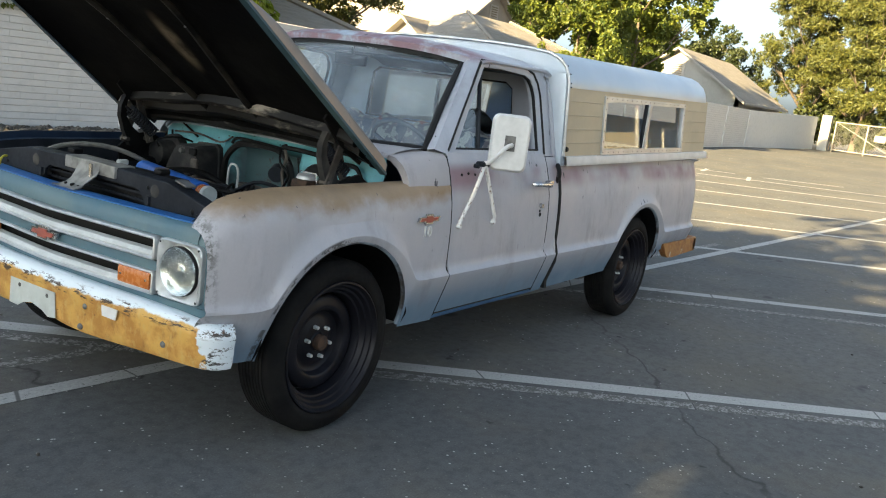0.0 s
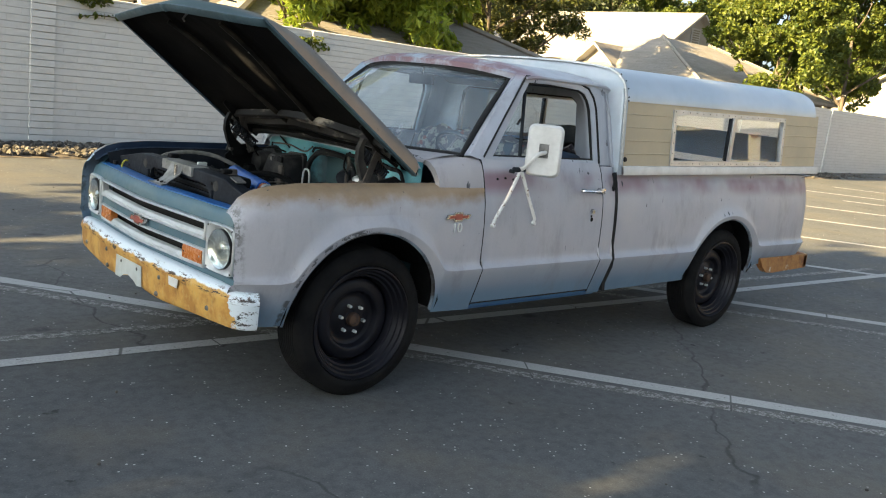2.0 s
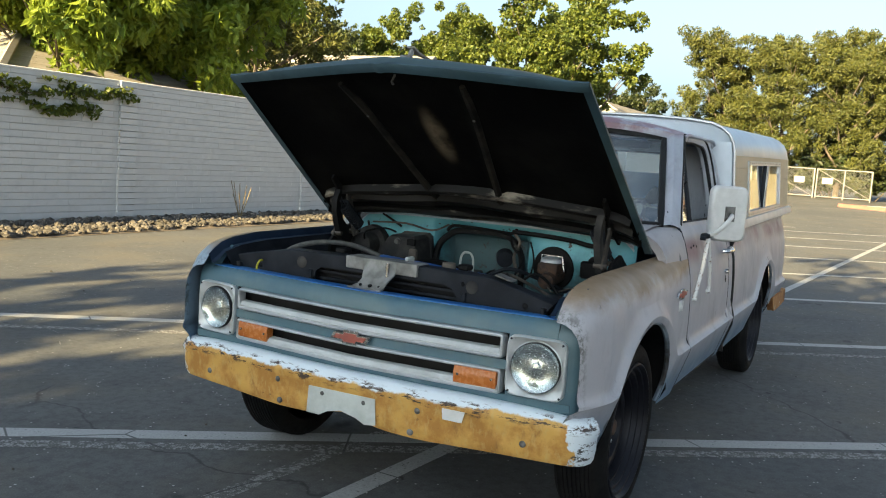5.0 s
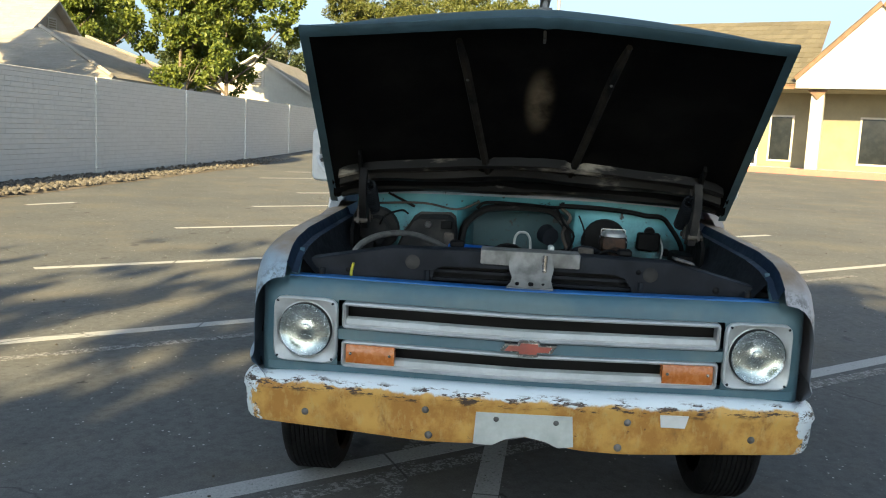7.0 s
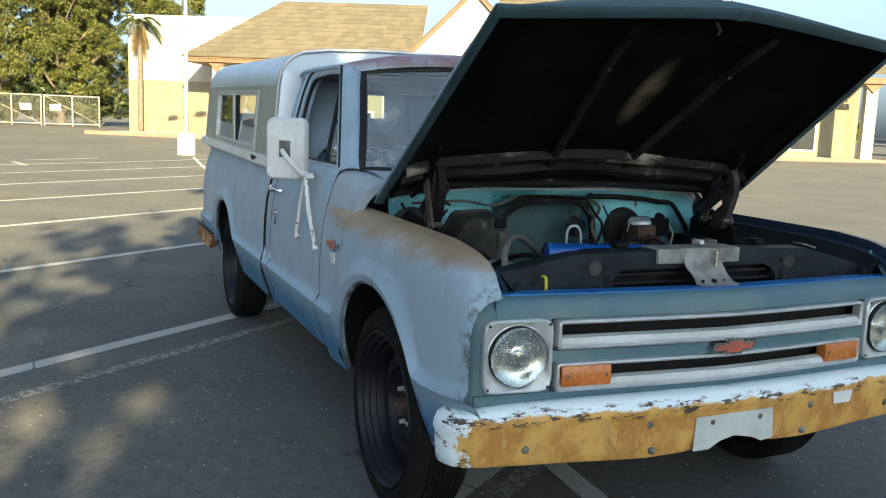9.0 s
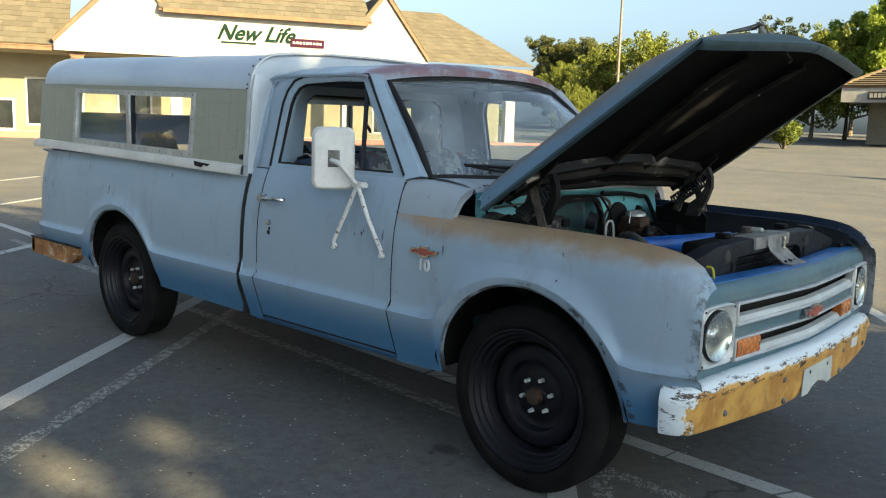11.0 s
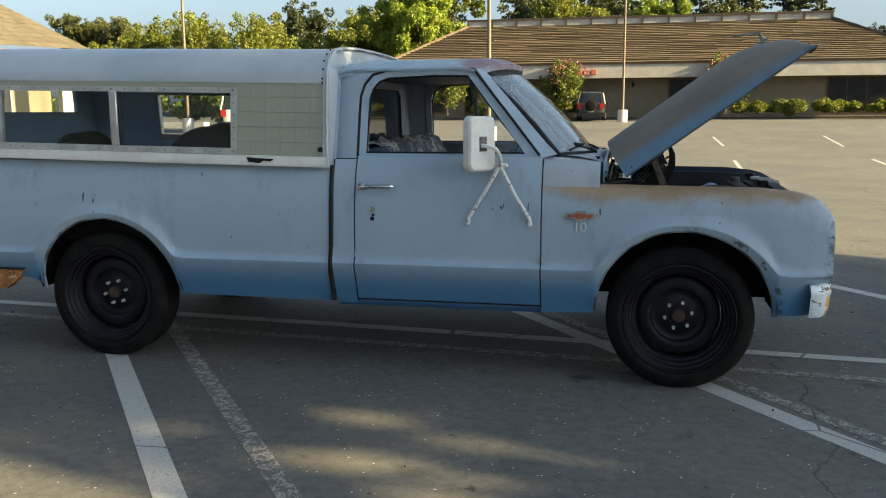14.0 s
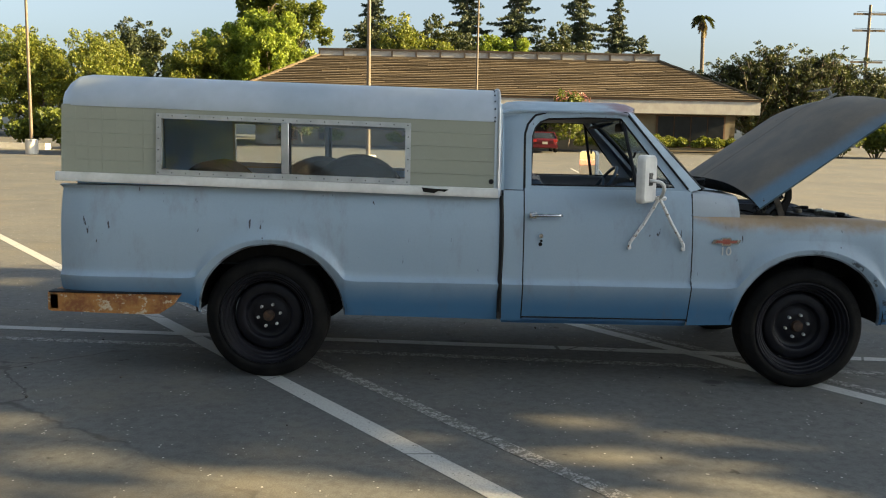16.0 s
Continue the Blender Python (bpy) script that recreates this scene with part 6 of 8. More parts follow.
# cab interior
seat = part("seat_cushion", new_box((-1.55, -0.70, 0.66), (-1.02, 0.70, 0.86), 0.06, 3), M["inside"], truck, "dark blue bench seat")
part("seat_back", new_box((-1.72, -0.70, 0.78), (-1.54, 0.70, 1.22), 0.05, 3, pose(0, 0, 0, 0, -8, 0)), M["inside"], truck)
bm = bmesh.new()
sheet(bm, [[(-0.62, y, 1.12), (-0.70, y, 1.155), (-0.82, y, 1.145), (-0.86, y, 1.10), (-0.86, y, 0.96), (-0.70, y, 0.93)] for y in np.linspace(-0.78, 0.78, 13)])
part("dashboard", bm, M["inside"], truck, "dark blue padded dashboard")
part("cab_floor", new_box((-1.80, -0.78, 0.48), (-0.50, 0.78, 0.52)), M["inside"], truck)
part("headliner", new_box((-1.80, -0.70, 1.600), (-1.05, 0.70, 1.607)), M["inside"], truck)
sc = Vector((-1.03, 0.38, 1.11))
ax = Vector((-0.82, 0, 0.57)).normalized()
u = Vector((0, 1, 0))
w = ax.cross(u)
whl = part("steering_wheel", tube(bmesh.new(), [sc + 0.205 * (math.cos(2 * math.pi * k / 32) * u + math.sin(2 * math.pi * k / 32) * w) for k in range(32)], 0.012, 8, True), M["inside"], truck, "thin-rimmed steering wheel")
part("steering_column", cyl(bmesh.new(), sc - ax * 0.03, sc - ax * 0.36, 0.03, 0.025, 12), M["inside"], whl)
for k in (0, 1, 2):
    a = radians(90 + 120 * k)
    part("wheel_spoke", tube(bmesh.new(), [sc - ax * 0.03, sc + 0.2 * (math.cos(a) * u + math.sin(a) * w)], 0.010, 6), M["inside"], whl)
rm = part("rear_view_mirror", new_box((-0.99, -0.12, 1.53), (-0.965, 0.10, 1.59), 0.012, 2), M["satin"], truck)
part("mirror_stem", cyl(bmesh.new(), (-0.97, 0, 1.585), (-0.98, 0, 1.645), 0.006, None, 8), M["satin"], rm)
part("sun_visor", new_box((-1.10, 0.12, 1.57), (-0.99, 0.58, 1.585), 0.005, 1, pose(0, 0, 0, 0, -20, 0)), M["inside"], truck)

# blanket over the bench seat
bm = bmesh.new()
rows = []
for y in np.linspace(-0.66, 0.66, 34):
    f = 0.012 * math.sin(y * 21) + 0.010 * math.sin(y * 47 + 1)
    rows.append([(-1.50 + f, y, 0.90), (-1.525 + f, y, 1.0), (-1.535 + f, y, 1.12 + f), (-1.575, y, 1.225 + 1.2 * f), (-1.66, y, 1.255 + 1.5 * f), (-1.735 + f, y, 1.225), (-1.745 + f, y, 1.10)])
rows_fixed = [[(x, y, z - 0.012) for x, y, z in r] for r in rows]
thing("seat_blanket", sheet(bmesh.new(), rows_fixed, 0.006, (0, 0, 1)), M["cloth"], "crumpled pale patterned blanket over the bench seat", "blanket")
bm.free()

# ---- camper shell ----
shell = tagged(empty("camper_shell", (-3.15, 0, 1.15)), "white aluminium camper shell with beige siding on the truck bed", "camper shell")
lift = lambda x: (-1.86 - x) * 0.0205 - 0.014  # noqa: E731
cy_at = lambda z: lerp(z, (1.14, 1.58), (0.905, 0.868))  # noqa: E731
XF, XR = -1.862, -4.425
for s, side in SIDES:
    # walls above, below, before and behind the window
    def wall_piece(x0, x1, z0, z1, proud=0.0):
        return [[(x, s * (cy_at(z) + proud), z + lift(x)) for z in (z0, z1)] for x in np.linspace(x0, x1, 8)]
    for x0, x1 in ((-2.375, XF), (XR - 0.005, -3.865)):
        b = bmesh.new()
        sheet(b, wall_piece(x0, x1, 1.165, 1.585), 0.02, (0, -s, 0))
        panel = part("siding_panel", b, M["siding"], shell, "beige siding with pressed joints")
        for k in range(1, 5):
            z = 1.185 + k * 0.080
            q = [(x, s * (cy_at(z) + 0.0015), z + lift(x)) for x in (x0 + 0.004, x1 - 0.004)]
            part("siding_joint", tube(bmesh.new(), q, 0.0032 if s > 0 else 0.0018, 5), M["siding"], panel)
        nv = int(abs(x1 - x0) / 0.075)
        for k in range(1, nv):
            x = x0 + (x1 - x0) * k / nv
            q = [(x, s * (cy_at(z) + 0.0008), z + lift(x)) for z in (1.18, 1.58)]
            if s < 0:
                part("siding_rib", tube(bmesh.new(), q, 0.0016, 4), M["siding"], panel)
    for z0, z1 in ((1.165, 1.20), (1.548, 1.585)):
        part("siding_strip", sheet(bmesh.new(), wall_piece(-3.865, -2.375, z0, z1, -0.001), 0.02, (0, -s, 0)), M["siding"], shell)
    # bottom rail
    b = bmesh.new()
    sheet(b, [[(x, s * 0.905, 1.190 + lift(x)), (x, s * 0.925, 1.188 + lift(x)), (x, s * 0.935, 1.15 + lift(x)), (x, s * 0.932, 1.136 + lift(x)), (x, s * 0.90, 1.136 + lift(x))] for x in np.linspace(XR - 0.03, XF + 0.01, 12)])
    part("bottom_rail", b, M["white"], shell, "white bottom rail, torn at one spot")
    # window: frame, divider, panes
    P = lambda x, z, d=0.0: (x, s * (cy_at(z) + d), z + lift(x))  # noqa: E731
    o = [P(-3.868, 1.192, 0.012), P(-2.370, 1.192, 0.012), P(-2.370, 1.552, 0.012), P(-3.868, 1.552, 0.012)]
    i = [P(-3.838, 1.224, 0.012), P(-2.402, 1.224, 0.012), P(-2.402, 1.522, 0.012), P(-3.838, 1.522, 0.012)]
    wf = part("camper_window", ring(bmesh.new(), o, i, (0, -s * 0.04, 0)), M["alu"], shell, "sliding aluminium window")
    part("window_divider", new_box((-3.13, s * (cy_at(1.37) - 0.016), 1.224 + lift(-3.1)), (-3.085, s * (cy_at(1.37) + 0.018), 1.524 + lift(-3.1)), 0.004), M["alu"], wf)
    part("window_divider", new_box((-3.10, s * (cy_at(1.37) - 0.020), 1.224 + lift(-3.1)), (-3.075, s * (cy_at(1.37) + 0.006), 1.524 + lift(-3.1)), 0.004), M["satin"], wf)
    for x0, x1, d in ((-3.84, -3.10, 0.0), (-3.11, -2.40, -0.012)):
        part("pane", slab(bmesh.new(), [P(x0, 1.222, d), P(x1, 1.222, d), P(x1, 1.524, d), P(x0, 1.524, d)], (0, -s * 0.004, 0)), M["glass"], wf).visible_shadow = False
    riv = []
    for k in range(19):
        x = -3.855 + k * 0.0815
        riv += [(x, 1.206), (x, 1.538)]
    for k in range(1, 5):
        riv += [(-3.855, 1.206 + k * 0.066), (-2.385, 1.206 + k * 0.066)]
    for x, z in riv:
        p = Vector(P(x, z, 0.011))
        part("rivet", cyl(bmesh.new(), p, p + Vector((0, s * 0.003, 0)), 0.0045, 0.003, 6), M["satin"], wf)
    p = Vector((XF - 0.03, s * 0.896, 1.215))
    part("shell_bolt", cyl(bmesh.new(), p, p + Vector((0, s * 0.012, 0)), 0.016, 0.012, 10), M["seal"], shell)
# torn spot of the passenger-side rail
part("torn_trim", slab(bmesh.new(), [(-2.30, -0.9375, 1.176), (-2.23, -0.9375, 1.170), (-2.14, -0.9375, 1.166), (-2.165, -0.9375, 1.152), (-2.20, -0.9375, 1.158), (-2.225, -0.9375, 1.143), (-2.29, -0.9375, 1.150)], (0, 0.003, 0)), M["black"], shell)
sec = [(0.872, 1.578), (0.870, 1.60), (0.858, 1.65), (0.833, 1.695), (0.79, 1.732), (0.73, 1.758), (0.60, 1.775), (0.35, 1.788), (0.0, 1.792)]
sec = [(y, z) for y, z in sec] + [(-y, z) for y, z in sec[::-1][1:]]
rows = []
for x in np.concatenate([np.linspace(XF + 0.012, XR + 0.08, 14), [XR + 0.05, XR + 0.02, XR, XR - 0.006]]):
    f = max(0.0, (XR + 0.08 - x) / 0.086)
    rows.append([(x, y * (1 - 0.03 * f ** 2), z + lift(x) - 0.07 * f ** 2.2 * max(0, (z - 1.578) / 0.21)) for y, z in sec])
part("shell_roof", sheet(bmesh.new(), rows), M["shell"], shell, "smooth pale aluminium roof with rounded shoulders")
part("roof_trim", tube(bmesh.new(), [(XF + 0.012, y * 1.004, z - 0.011) for y, z in [(0.902, 1.19)] + sec + [(-0.902, 1.19)]], 0.009, 6), M["alu"], shell)
for k in range(len(sec)):
    y, zz = sec[k]
    p = Vector((XF - 0.015, y * 1.002, zz - 0.012))
    part("trim_rivet", cyl(bmesh.new(), p, p + Vector((0, 0.004 * (1 if y > 0 else -1), 0.004)), 0.005, None, 6), M["satin"], shell)
front = [(0.905, 1.15)] + sec + [(-0.905, 1.15)]
hole = []
for y, z in front:
    hole.append((max(-0.56, min(0.56, y * 0.66)), max(1.235, min(1.56, 1.235 + (z - 1.30) * 1.1))))
part("shell_front", ring(bmesh.new(), [(XF, y, z - 0.014) for y, z in front], [(XF, y, z - 0.014) for y, z in hole], (-0.015, 0, 0)), M["shell"], shell)
# rounded corner sheets that lap beside the cab
for s in (1, -1):
    b = bmesh.new()
    rows = []
    for z in np.linspace(1.12, 1.64, 9):
        yy = lerp(z, (1.15, 1.58, 1.66), (0.903, 0.868, 0.852))
        rows.append([(XF - 0.01, s * (yy + 0.004), z), (XF + 0.022, s * (yy - 0.006), z), (XF + 0.034, s * (yy - 0.04), z), (XF + 0.034, s * (yy - 0.14), z)])
    part("shell_corner", sheet(b, rows), M["shell"], shell)
rear = [(0.90, 1.15)] + [(y * 0.96, z - 0.03) for y, z in sec] + [(-0.90, 1.15)]
rl = lift(XR)
hole = [(max(-0.64, min(0.64, y * 0.74)), max(1.385, min(1.58, 1.385 + (z - 1.30) * 0.8))) for y, z in rear]
part("shell_rear", ring(bmesh.new(), [(XR, y, z + rl) for y, z in rear], [(XR, y, z + rl) for y, z in hole], (0.015, 0, 0)), M["siding"], shell)
part("rear_door_lining", ring(bmesh.new(), [(XR + 0.020, y, z + rl) for y, z in rear], [(XR + 0.020, y, z + rl) for y, z in hole], (0.006, 0, 0)), M["lining"], shell, "blue-painted inside of the rear door")
for s in (1, -1):
    for x0, x1 in ((-2.385, XF - 0.02), (XR + 0.03, -3.855)):
        part("side_lining", sheet(bmesh.new(), [[(x, s * (cy_at(z) - 0.026), z + lift(x)) for z in (1.15, 1.59)] for x in (x0, x1)], 0.004, (0, -s, 0)), M["lining"], shell)
for s in (1, -1):
    part("bed_lining", sheet(bmesh.new(), [[(x, s * 0.838, z) for z in (1.122, 1.16, 1.205)] for x in np.linspace(XR + 0.06, XF - 0.02, 6)], 0.006, (0, -s, 0)), M["lining"], shell, "blue-painted boards along the inside of the bed")
part("shell_liner", sheet(bmesh.new(), [[(x, y * 0.975, z - 0.02 + lift(x)) for y, z in sec] for x in (XF - 0.02, XR + 0.1)]), M["grille"], shell)

# spare tyres lying in the bed


def make_spare(x, y, z, R, w, tilt, turn):
    t = bmesh.new()
    prof = [(R * 0.58, -w / 2 + 0.02), (R * 0.66, -w / 2), (R * 0.88, -w / 2), (R * 0.97, -w * 0.38)]
    for k in range(6):
        h = -w * 0.36 + k * w * 0.12
        prof += [(R, h), (R, h + w * 0.08), (R - 0.012, h + w * 0.085), (R - 0.012, h + w * 0.115)]
    prof += [(R * 0.97, w * 0.38), (R * 0.88, w / 2), (R * 0.66, w / 2), (R * 0.58, w / 2 - 0.02)]
    lathe(t, prof, (0, 0, 0), (0, 1, 0), 40)
    bmesh.ops.transform(t, matrix=pose(x, y, z, tilt, 0, turn), verts=t.verts)
    return thing("spare_tyre", t, M["rubber"], "dark spare tyre leaning in the truck bed", "tyre", "spare tyres")


make_spare(-2.74, -0.30, 1.02, 0.325, 0.22, 8, 0)
make_spare(-3.06, 0.15, 1.01, 0.31, 0.20, -6, 25)
make_spare(-3.62, -0.40, 1.00, 0.30, 0.20, 5, -20)

# ---- ground ----


def ground_z(x, y):
    """The lot is level round the truck, rises gently to the far shops and a little to the church-like front."""
    z = 0.024 * max(0.0, min(y, 78.0) - 22.0) - 0.024 * max(0.0, min(y, 22.0) - 22.0)
    z += 0.014 * max(0.0, -x - 24.0) if x > -60 else 0.5
    return z if y > 22 or x < -24 else 0.0


gx = sorted({*np.linspace(-70, 40, 56).round(1).tolist(), -700, -400, -250, -150, -100, 80, 150, 250, 400, 700})
gy = sorted({*np.linspace(-40, 90, 66).round(1).tolist(), -700, -400, -250, -150, -80, 120, 180, 250, 400, 700})
bm = bmesh.new()
sheet(bm, [[(x, y, ground_z(x, y)) for y in gy] for x in gx])
tagged(part("ground", bm, M["asphalt"]), "dark grey worn asphalt lot with cracks and oil spots", "ground", kind="structure")


stripe_count = [0]


def stripe(a, b, width, material, label):
    stripe_count[0] += 1
    lift_ = 0.00018 * (stripe_count[0] % 14)
    a, b = Vector((*a, 0)), Vector((*b, 0))
    d = (b - a).normalized()
    n = Vector((-d.y, d.x, 0)) * width / 2
    m = max(2, int((b - a).length / 1.5))
    rows = []
    for k in range(m + 1):
        p = a.lerp(b, k / m)
        h = ground_z(p.x, p.y) + 0.0014 + lift_
        rows.append([(p + n) + Vector((0, 0, h)), (p - n) + Vector((0, 0, h))])
    tagged(part("parking_line", sheet(bmesh.new(), rows, 0.0012, (0, 0, -1)), material), label, "parking line", "parking lines", "structure")


# stalls run slantwise on both sides of a spine under the truck
sd = Vector((-0.610, 0.7924))
for k in range(-2, 8):
    x0 = -0.475 - 3.405 * k
    o = Vector((x0, 0))
    stripe(o - sd * 5.4, o + sd * (5.4 if k != 1 else 8.6), 0.118, M["line"], "white painted stall line on asphalt")
    if k in (0, 1):
        o2 = o + Vector((0.20 if k == 0 else 0.505, 0.0))
        stripe(o2 - sd * 5.0, o2 + sd * 5.0, 0.09, M["oldline"], "older worn stall line ghosting beside a new one")
stripe((6.5, -0.545), (-27, 1.80), 0.10, M["line"], "white painted spine line of the stalls")
stripe((6.5, -0.98), (-8, 0.19), 0.085, M["oldline"], "older worn spine line")
for a, b in (((-0.97, 15.5), (-0.6, 21)), ((2.3, 14.2), (2.75, 20)), ((5.9, 15.3), (6.6, 21)), ((-4.4, 23.6), (-4.38, 31)), ((-0.7, 27), (-0.3, 33)), ((3.2, 27), (3.4, 33)), ((7.2, 27), (8.0, 34)), ((10.4, 27), (11.4, 34))):
    stripe(a, b, 0.10, M["line"], "white painted stall line on the far rows")
for a, b in (((-18.5, -6.3), (-20.3, -4.0)), ((-22, -6.5), (-23.8, -4.0)), ((-24, -3.2), (-25.5, -1.2)), ((-9.2, -7.3), (-9.9, -6.9)), ((-22.5, -4.6), (-24.0, -4.9)), ((-21.5, -3.0), (-23.2, -3.4))):
    stripe(a, b, 0.12, M["line"], "white painted marking on asphalt")

# ---- block wall along the lot ----
WALL_Y, WALL_TOP = -9.50, 2.28
wall = tagged(thing("wall_north", new_box((-57.5, WALL_Y - 0.20, -0.05), (14.0, WALL_Y - 0.012, WALL_TOP - 0.02)), M["mortar"], "long white painted block wall with pilasters", "wall", kind="structure"), kind="structure")
piers = [-1.69 - 4.78 * k for k in range(-3, 3)] + [-16.2, -21.95, -27.95, -34.5, -41.0, -47.5, -54.0]


def block_mesh(name, w, h, d):
    b = new_box((-w / 2, -d, -h / 2), (w / 2, 0, h / 2), 0.0015)
    me = bpy.data.meshes.new(name)
    b.to_mesh(me)
    b.free()
    me.materials.append(M["block"])
    return me


BW, BH = 0.40, 0.100
full = block_mesh("block", BW - 0.0008, BH - 0.010, 0.03)
rnd = random.Random(4)
far_v, far_f = [], []
rows_n = int(2.24 / BH)
near = []
for r in range(rows_n):
    off = BW / 2 * (r % 2)
    for k in range(int(71 / BW)):
        x = 13.6 - off - k * BW
        near.append((x, 0.085 + BH * (r + 0.5), rnd.uniform(-0.0015, 0.0015)))
chosen = sorted((n for n in near if -7.0 < n[0] < 0.0 and n[1] > 0.0), key=lambda n: abs(n[0] + 3.5))[:290]
chosen_set = set(chosen)
blocks_to_place = []
for x, z, dy in near:
    if (x, z, dy) in chosen_set:
        blocks_to_place.append((x, WALL_Y + dy, z))
        continue
    w, h = (BW - 0.0008) / 2, (BH - 0.010) / 2
    b = len(far_v)
    y = WALL_Y + dy
    far_v += [(x - w, y, z - h), (x + w, y, z - h), (x + w, y, z + h), (x - w, y, z + h), (x - w, y - 0.03, z - h), (x + w, y - 0.03, z - h), (x + w, y - 0.03, z + h), (x - w, y - 0.03, z + h)]
    far_f += [(b, b + 1, b + 2, b + 3), (b + 4, b + 5, b + 1, b), (b + 3, b + 2, b + 6, b + 7), (b + 1, b + 5, b + 6, b + 2), (b + 4, b, b + 3, b + 7)]
soup("far_blocks", far_v, far_f, M["block"], wall, kind="stuff")
for x in piers:
    b = bmesh.new()
    for r in range(rows_n):
        z = 0.085 + BH * (r + 0.5)
        box(b, (x - 0.17, WALL_Y - 0.05, z - 0.046), (x + 0.17, WALL_Y + 0.045 + 0.004 * ((r * 7) % 3), z + 0.046), 0.004)
    part("pilaster", b, M["block"], wall)
part("wall_cap", new_box((-57.5, WALL_Y - 0.22, WALL_TOP - 0.03), (14.0, WALL_Y + 0.008, WALL_TOP + 0.01), 0.008), M["block"], wall)
# the far end swings in towards the gate
b = bmesh.new()
slab(b, [(-45.0, WALL_Y + 0.03, 0.0), (-57.55, -8.45, 0.0), (-57.55, -8.45, WALL_TOP + 0.30), (-45.0, WALL_Y + 0.03, WALL_TOP)], (0, -0.2, 0))
part("wall_return", b, M["block"], wall)
# end post of the wall at the gate
b = bmesh.new()
box(b, (-58.1, -8.2, 0.0), (-57.5, -7.6, 2.75), 0.02)
part("end_post", b, M["stuccow"], wall)


def stones(name, spots, label):
    """River stones: squashed lumps, all in one heap."""
    ico = bmesh.new()
    bmesh.ops.create_icosphere(ico, subdivisions=1, radius=1.0)
    base = np.array([v.co[:] for v in ico.verts])
    tri = [[v.index for v in f.verts] for f in ico.faces]
    ico.free()
    g = np.random.default_rng(3)
    V, F = [], []
    for x, y, z, r in spots:
        s = r * g.uniform(0.55, 1.1, 3)
        s[2] *= 0.7
        a = g.uniform(0, 6.28)
        p = base * s * g.uniform(0.85, 1.15, (len(base), 1))
        p = np.stack([p[:, 0] * math.cos(a) - p[:, 1] * math.sin(a), p[:, 0] * math.sin(a) + p[:, 1] * math.cos(a), p[:, 2]], 1) + (x, y, z)
        n = len(V)
        V += p.tolist()
        F += [[i + n for i in t] for t in tri]
    return tagged(soup(name, V, F, M["gravel"], kind="stuff"), label, "gravel")


g = np.random.default_rng(8)
spots = []
for _ in range(5200):
    x = -16 + 18 * g.random() if g.random() < 0.72 else -16 - 34 * g.random()
    f = g.random()
    y = -9.42 + 1.25 * f
    spots.append((x, y, 0.035 + 0.03 * (1 - f) + g.random() * 0.03, g.uniform(0.025, 0.075)))
stones("gravel_strip", spots, "loose grey and tan river stones along the wall")
b = bmesh.new()
sheet(b, [[(x, -9.45, 0.05), (x, -8.3, 0.04), (x, -8.1, 0.006)] for x in np.linspace(-57, 14, 72)])
tagged(part("planting_bed", b, plain("dry soil", (0.17, 0.135, 0.095), (0.11, 0.09, 0.065), 3, 0.95, bump=0.6, dist=0.02)), "dry soil under the stones along the wall", "soil", kind="structure")
stray = [(g.uniform(-12, 3), g.uniform(-8.0, 6), 0.006, g.uniform(0.005, 0.013)) for _ in range(170)]
stones("pebbles", stray, "small pebbles scattered on the asphalt")

# ---- trees and shrubs ----


def leaves(centres, radii, n, size, seed, flat=1.0, droop=0.0, long=1.6):
    """n leaves, each a folded blade, round clump centres."""
    g = np.random.default_rng(seed)
    centres, radii = np.asarray(centres, float), np.asarray(radii, float)
    w = radii ** 2 / (radii ** 2).sum()
    c = g.choice(len(centres), n, p=w)
    d = g.normal(size=(n, 3))
    d /= np.linalg.norm(d, axis=1, keepdims=True)
    r = radii[c] * g.uniform(0.35, 1.08, n) ** 0.6
    p = centres[c] + d * r[:, None] * (1, 1, flat)
    a = g.normal(size=(n, 3)) + d * 0.6 + (0, 0, -droop)
    a /= np.linalg.norm(a, axis=1, keepdims=True)
    b = np.cross(a, g.normal(size=(n, 3)))
    b /= np.linalg.norm(b, axis=1, keepdims=True)
    k = np.cross(a, b)
    s = size * g.uniform(0.6, 1.3, (n, 1))
    v = np.stack([p - a * s * long * 0.5, p + b * s * 0.5 + k * s * 0.15, p + a * s * long * 0.5, p - b * s * 0.5 + k * s * 0.15], 1).reshape(-1, 3)
    f = np.arange(4 * n).reshape(-1, 4)
    return v.tolist(), f.tolist()


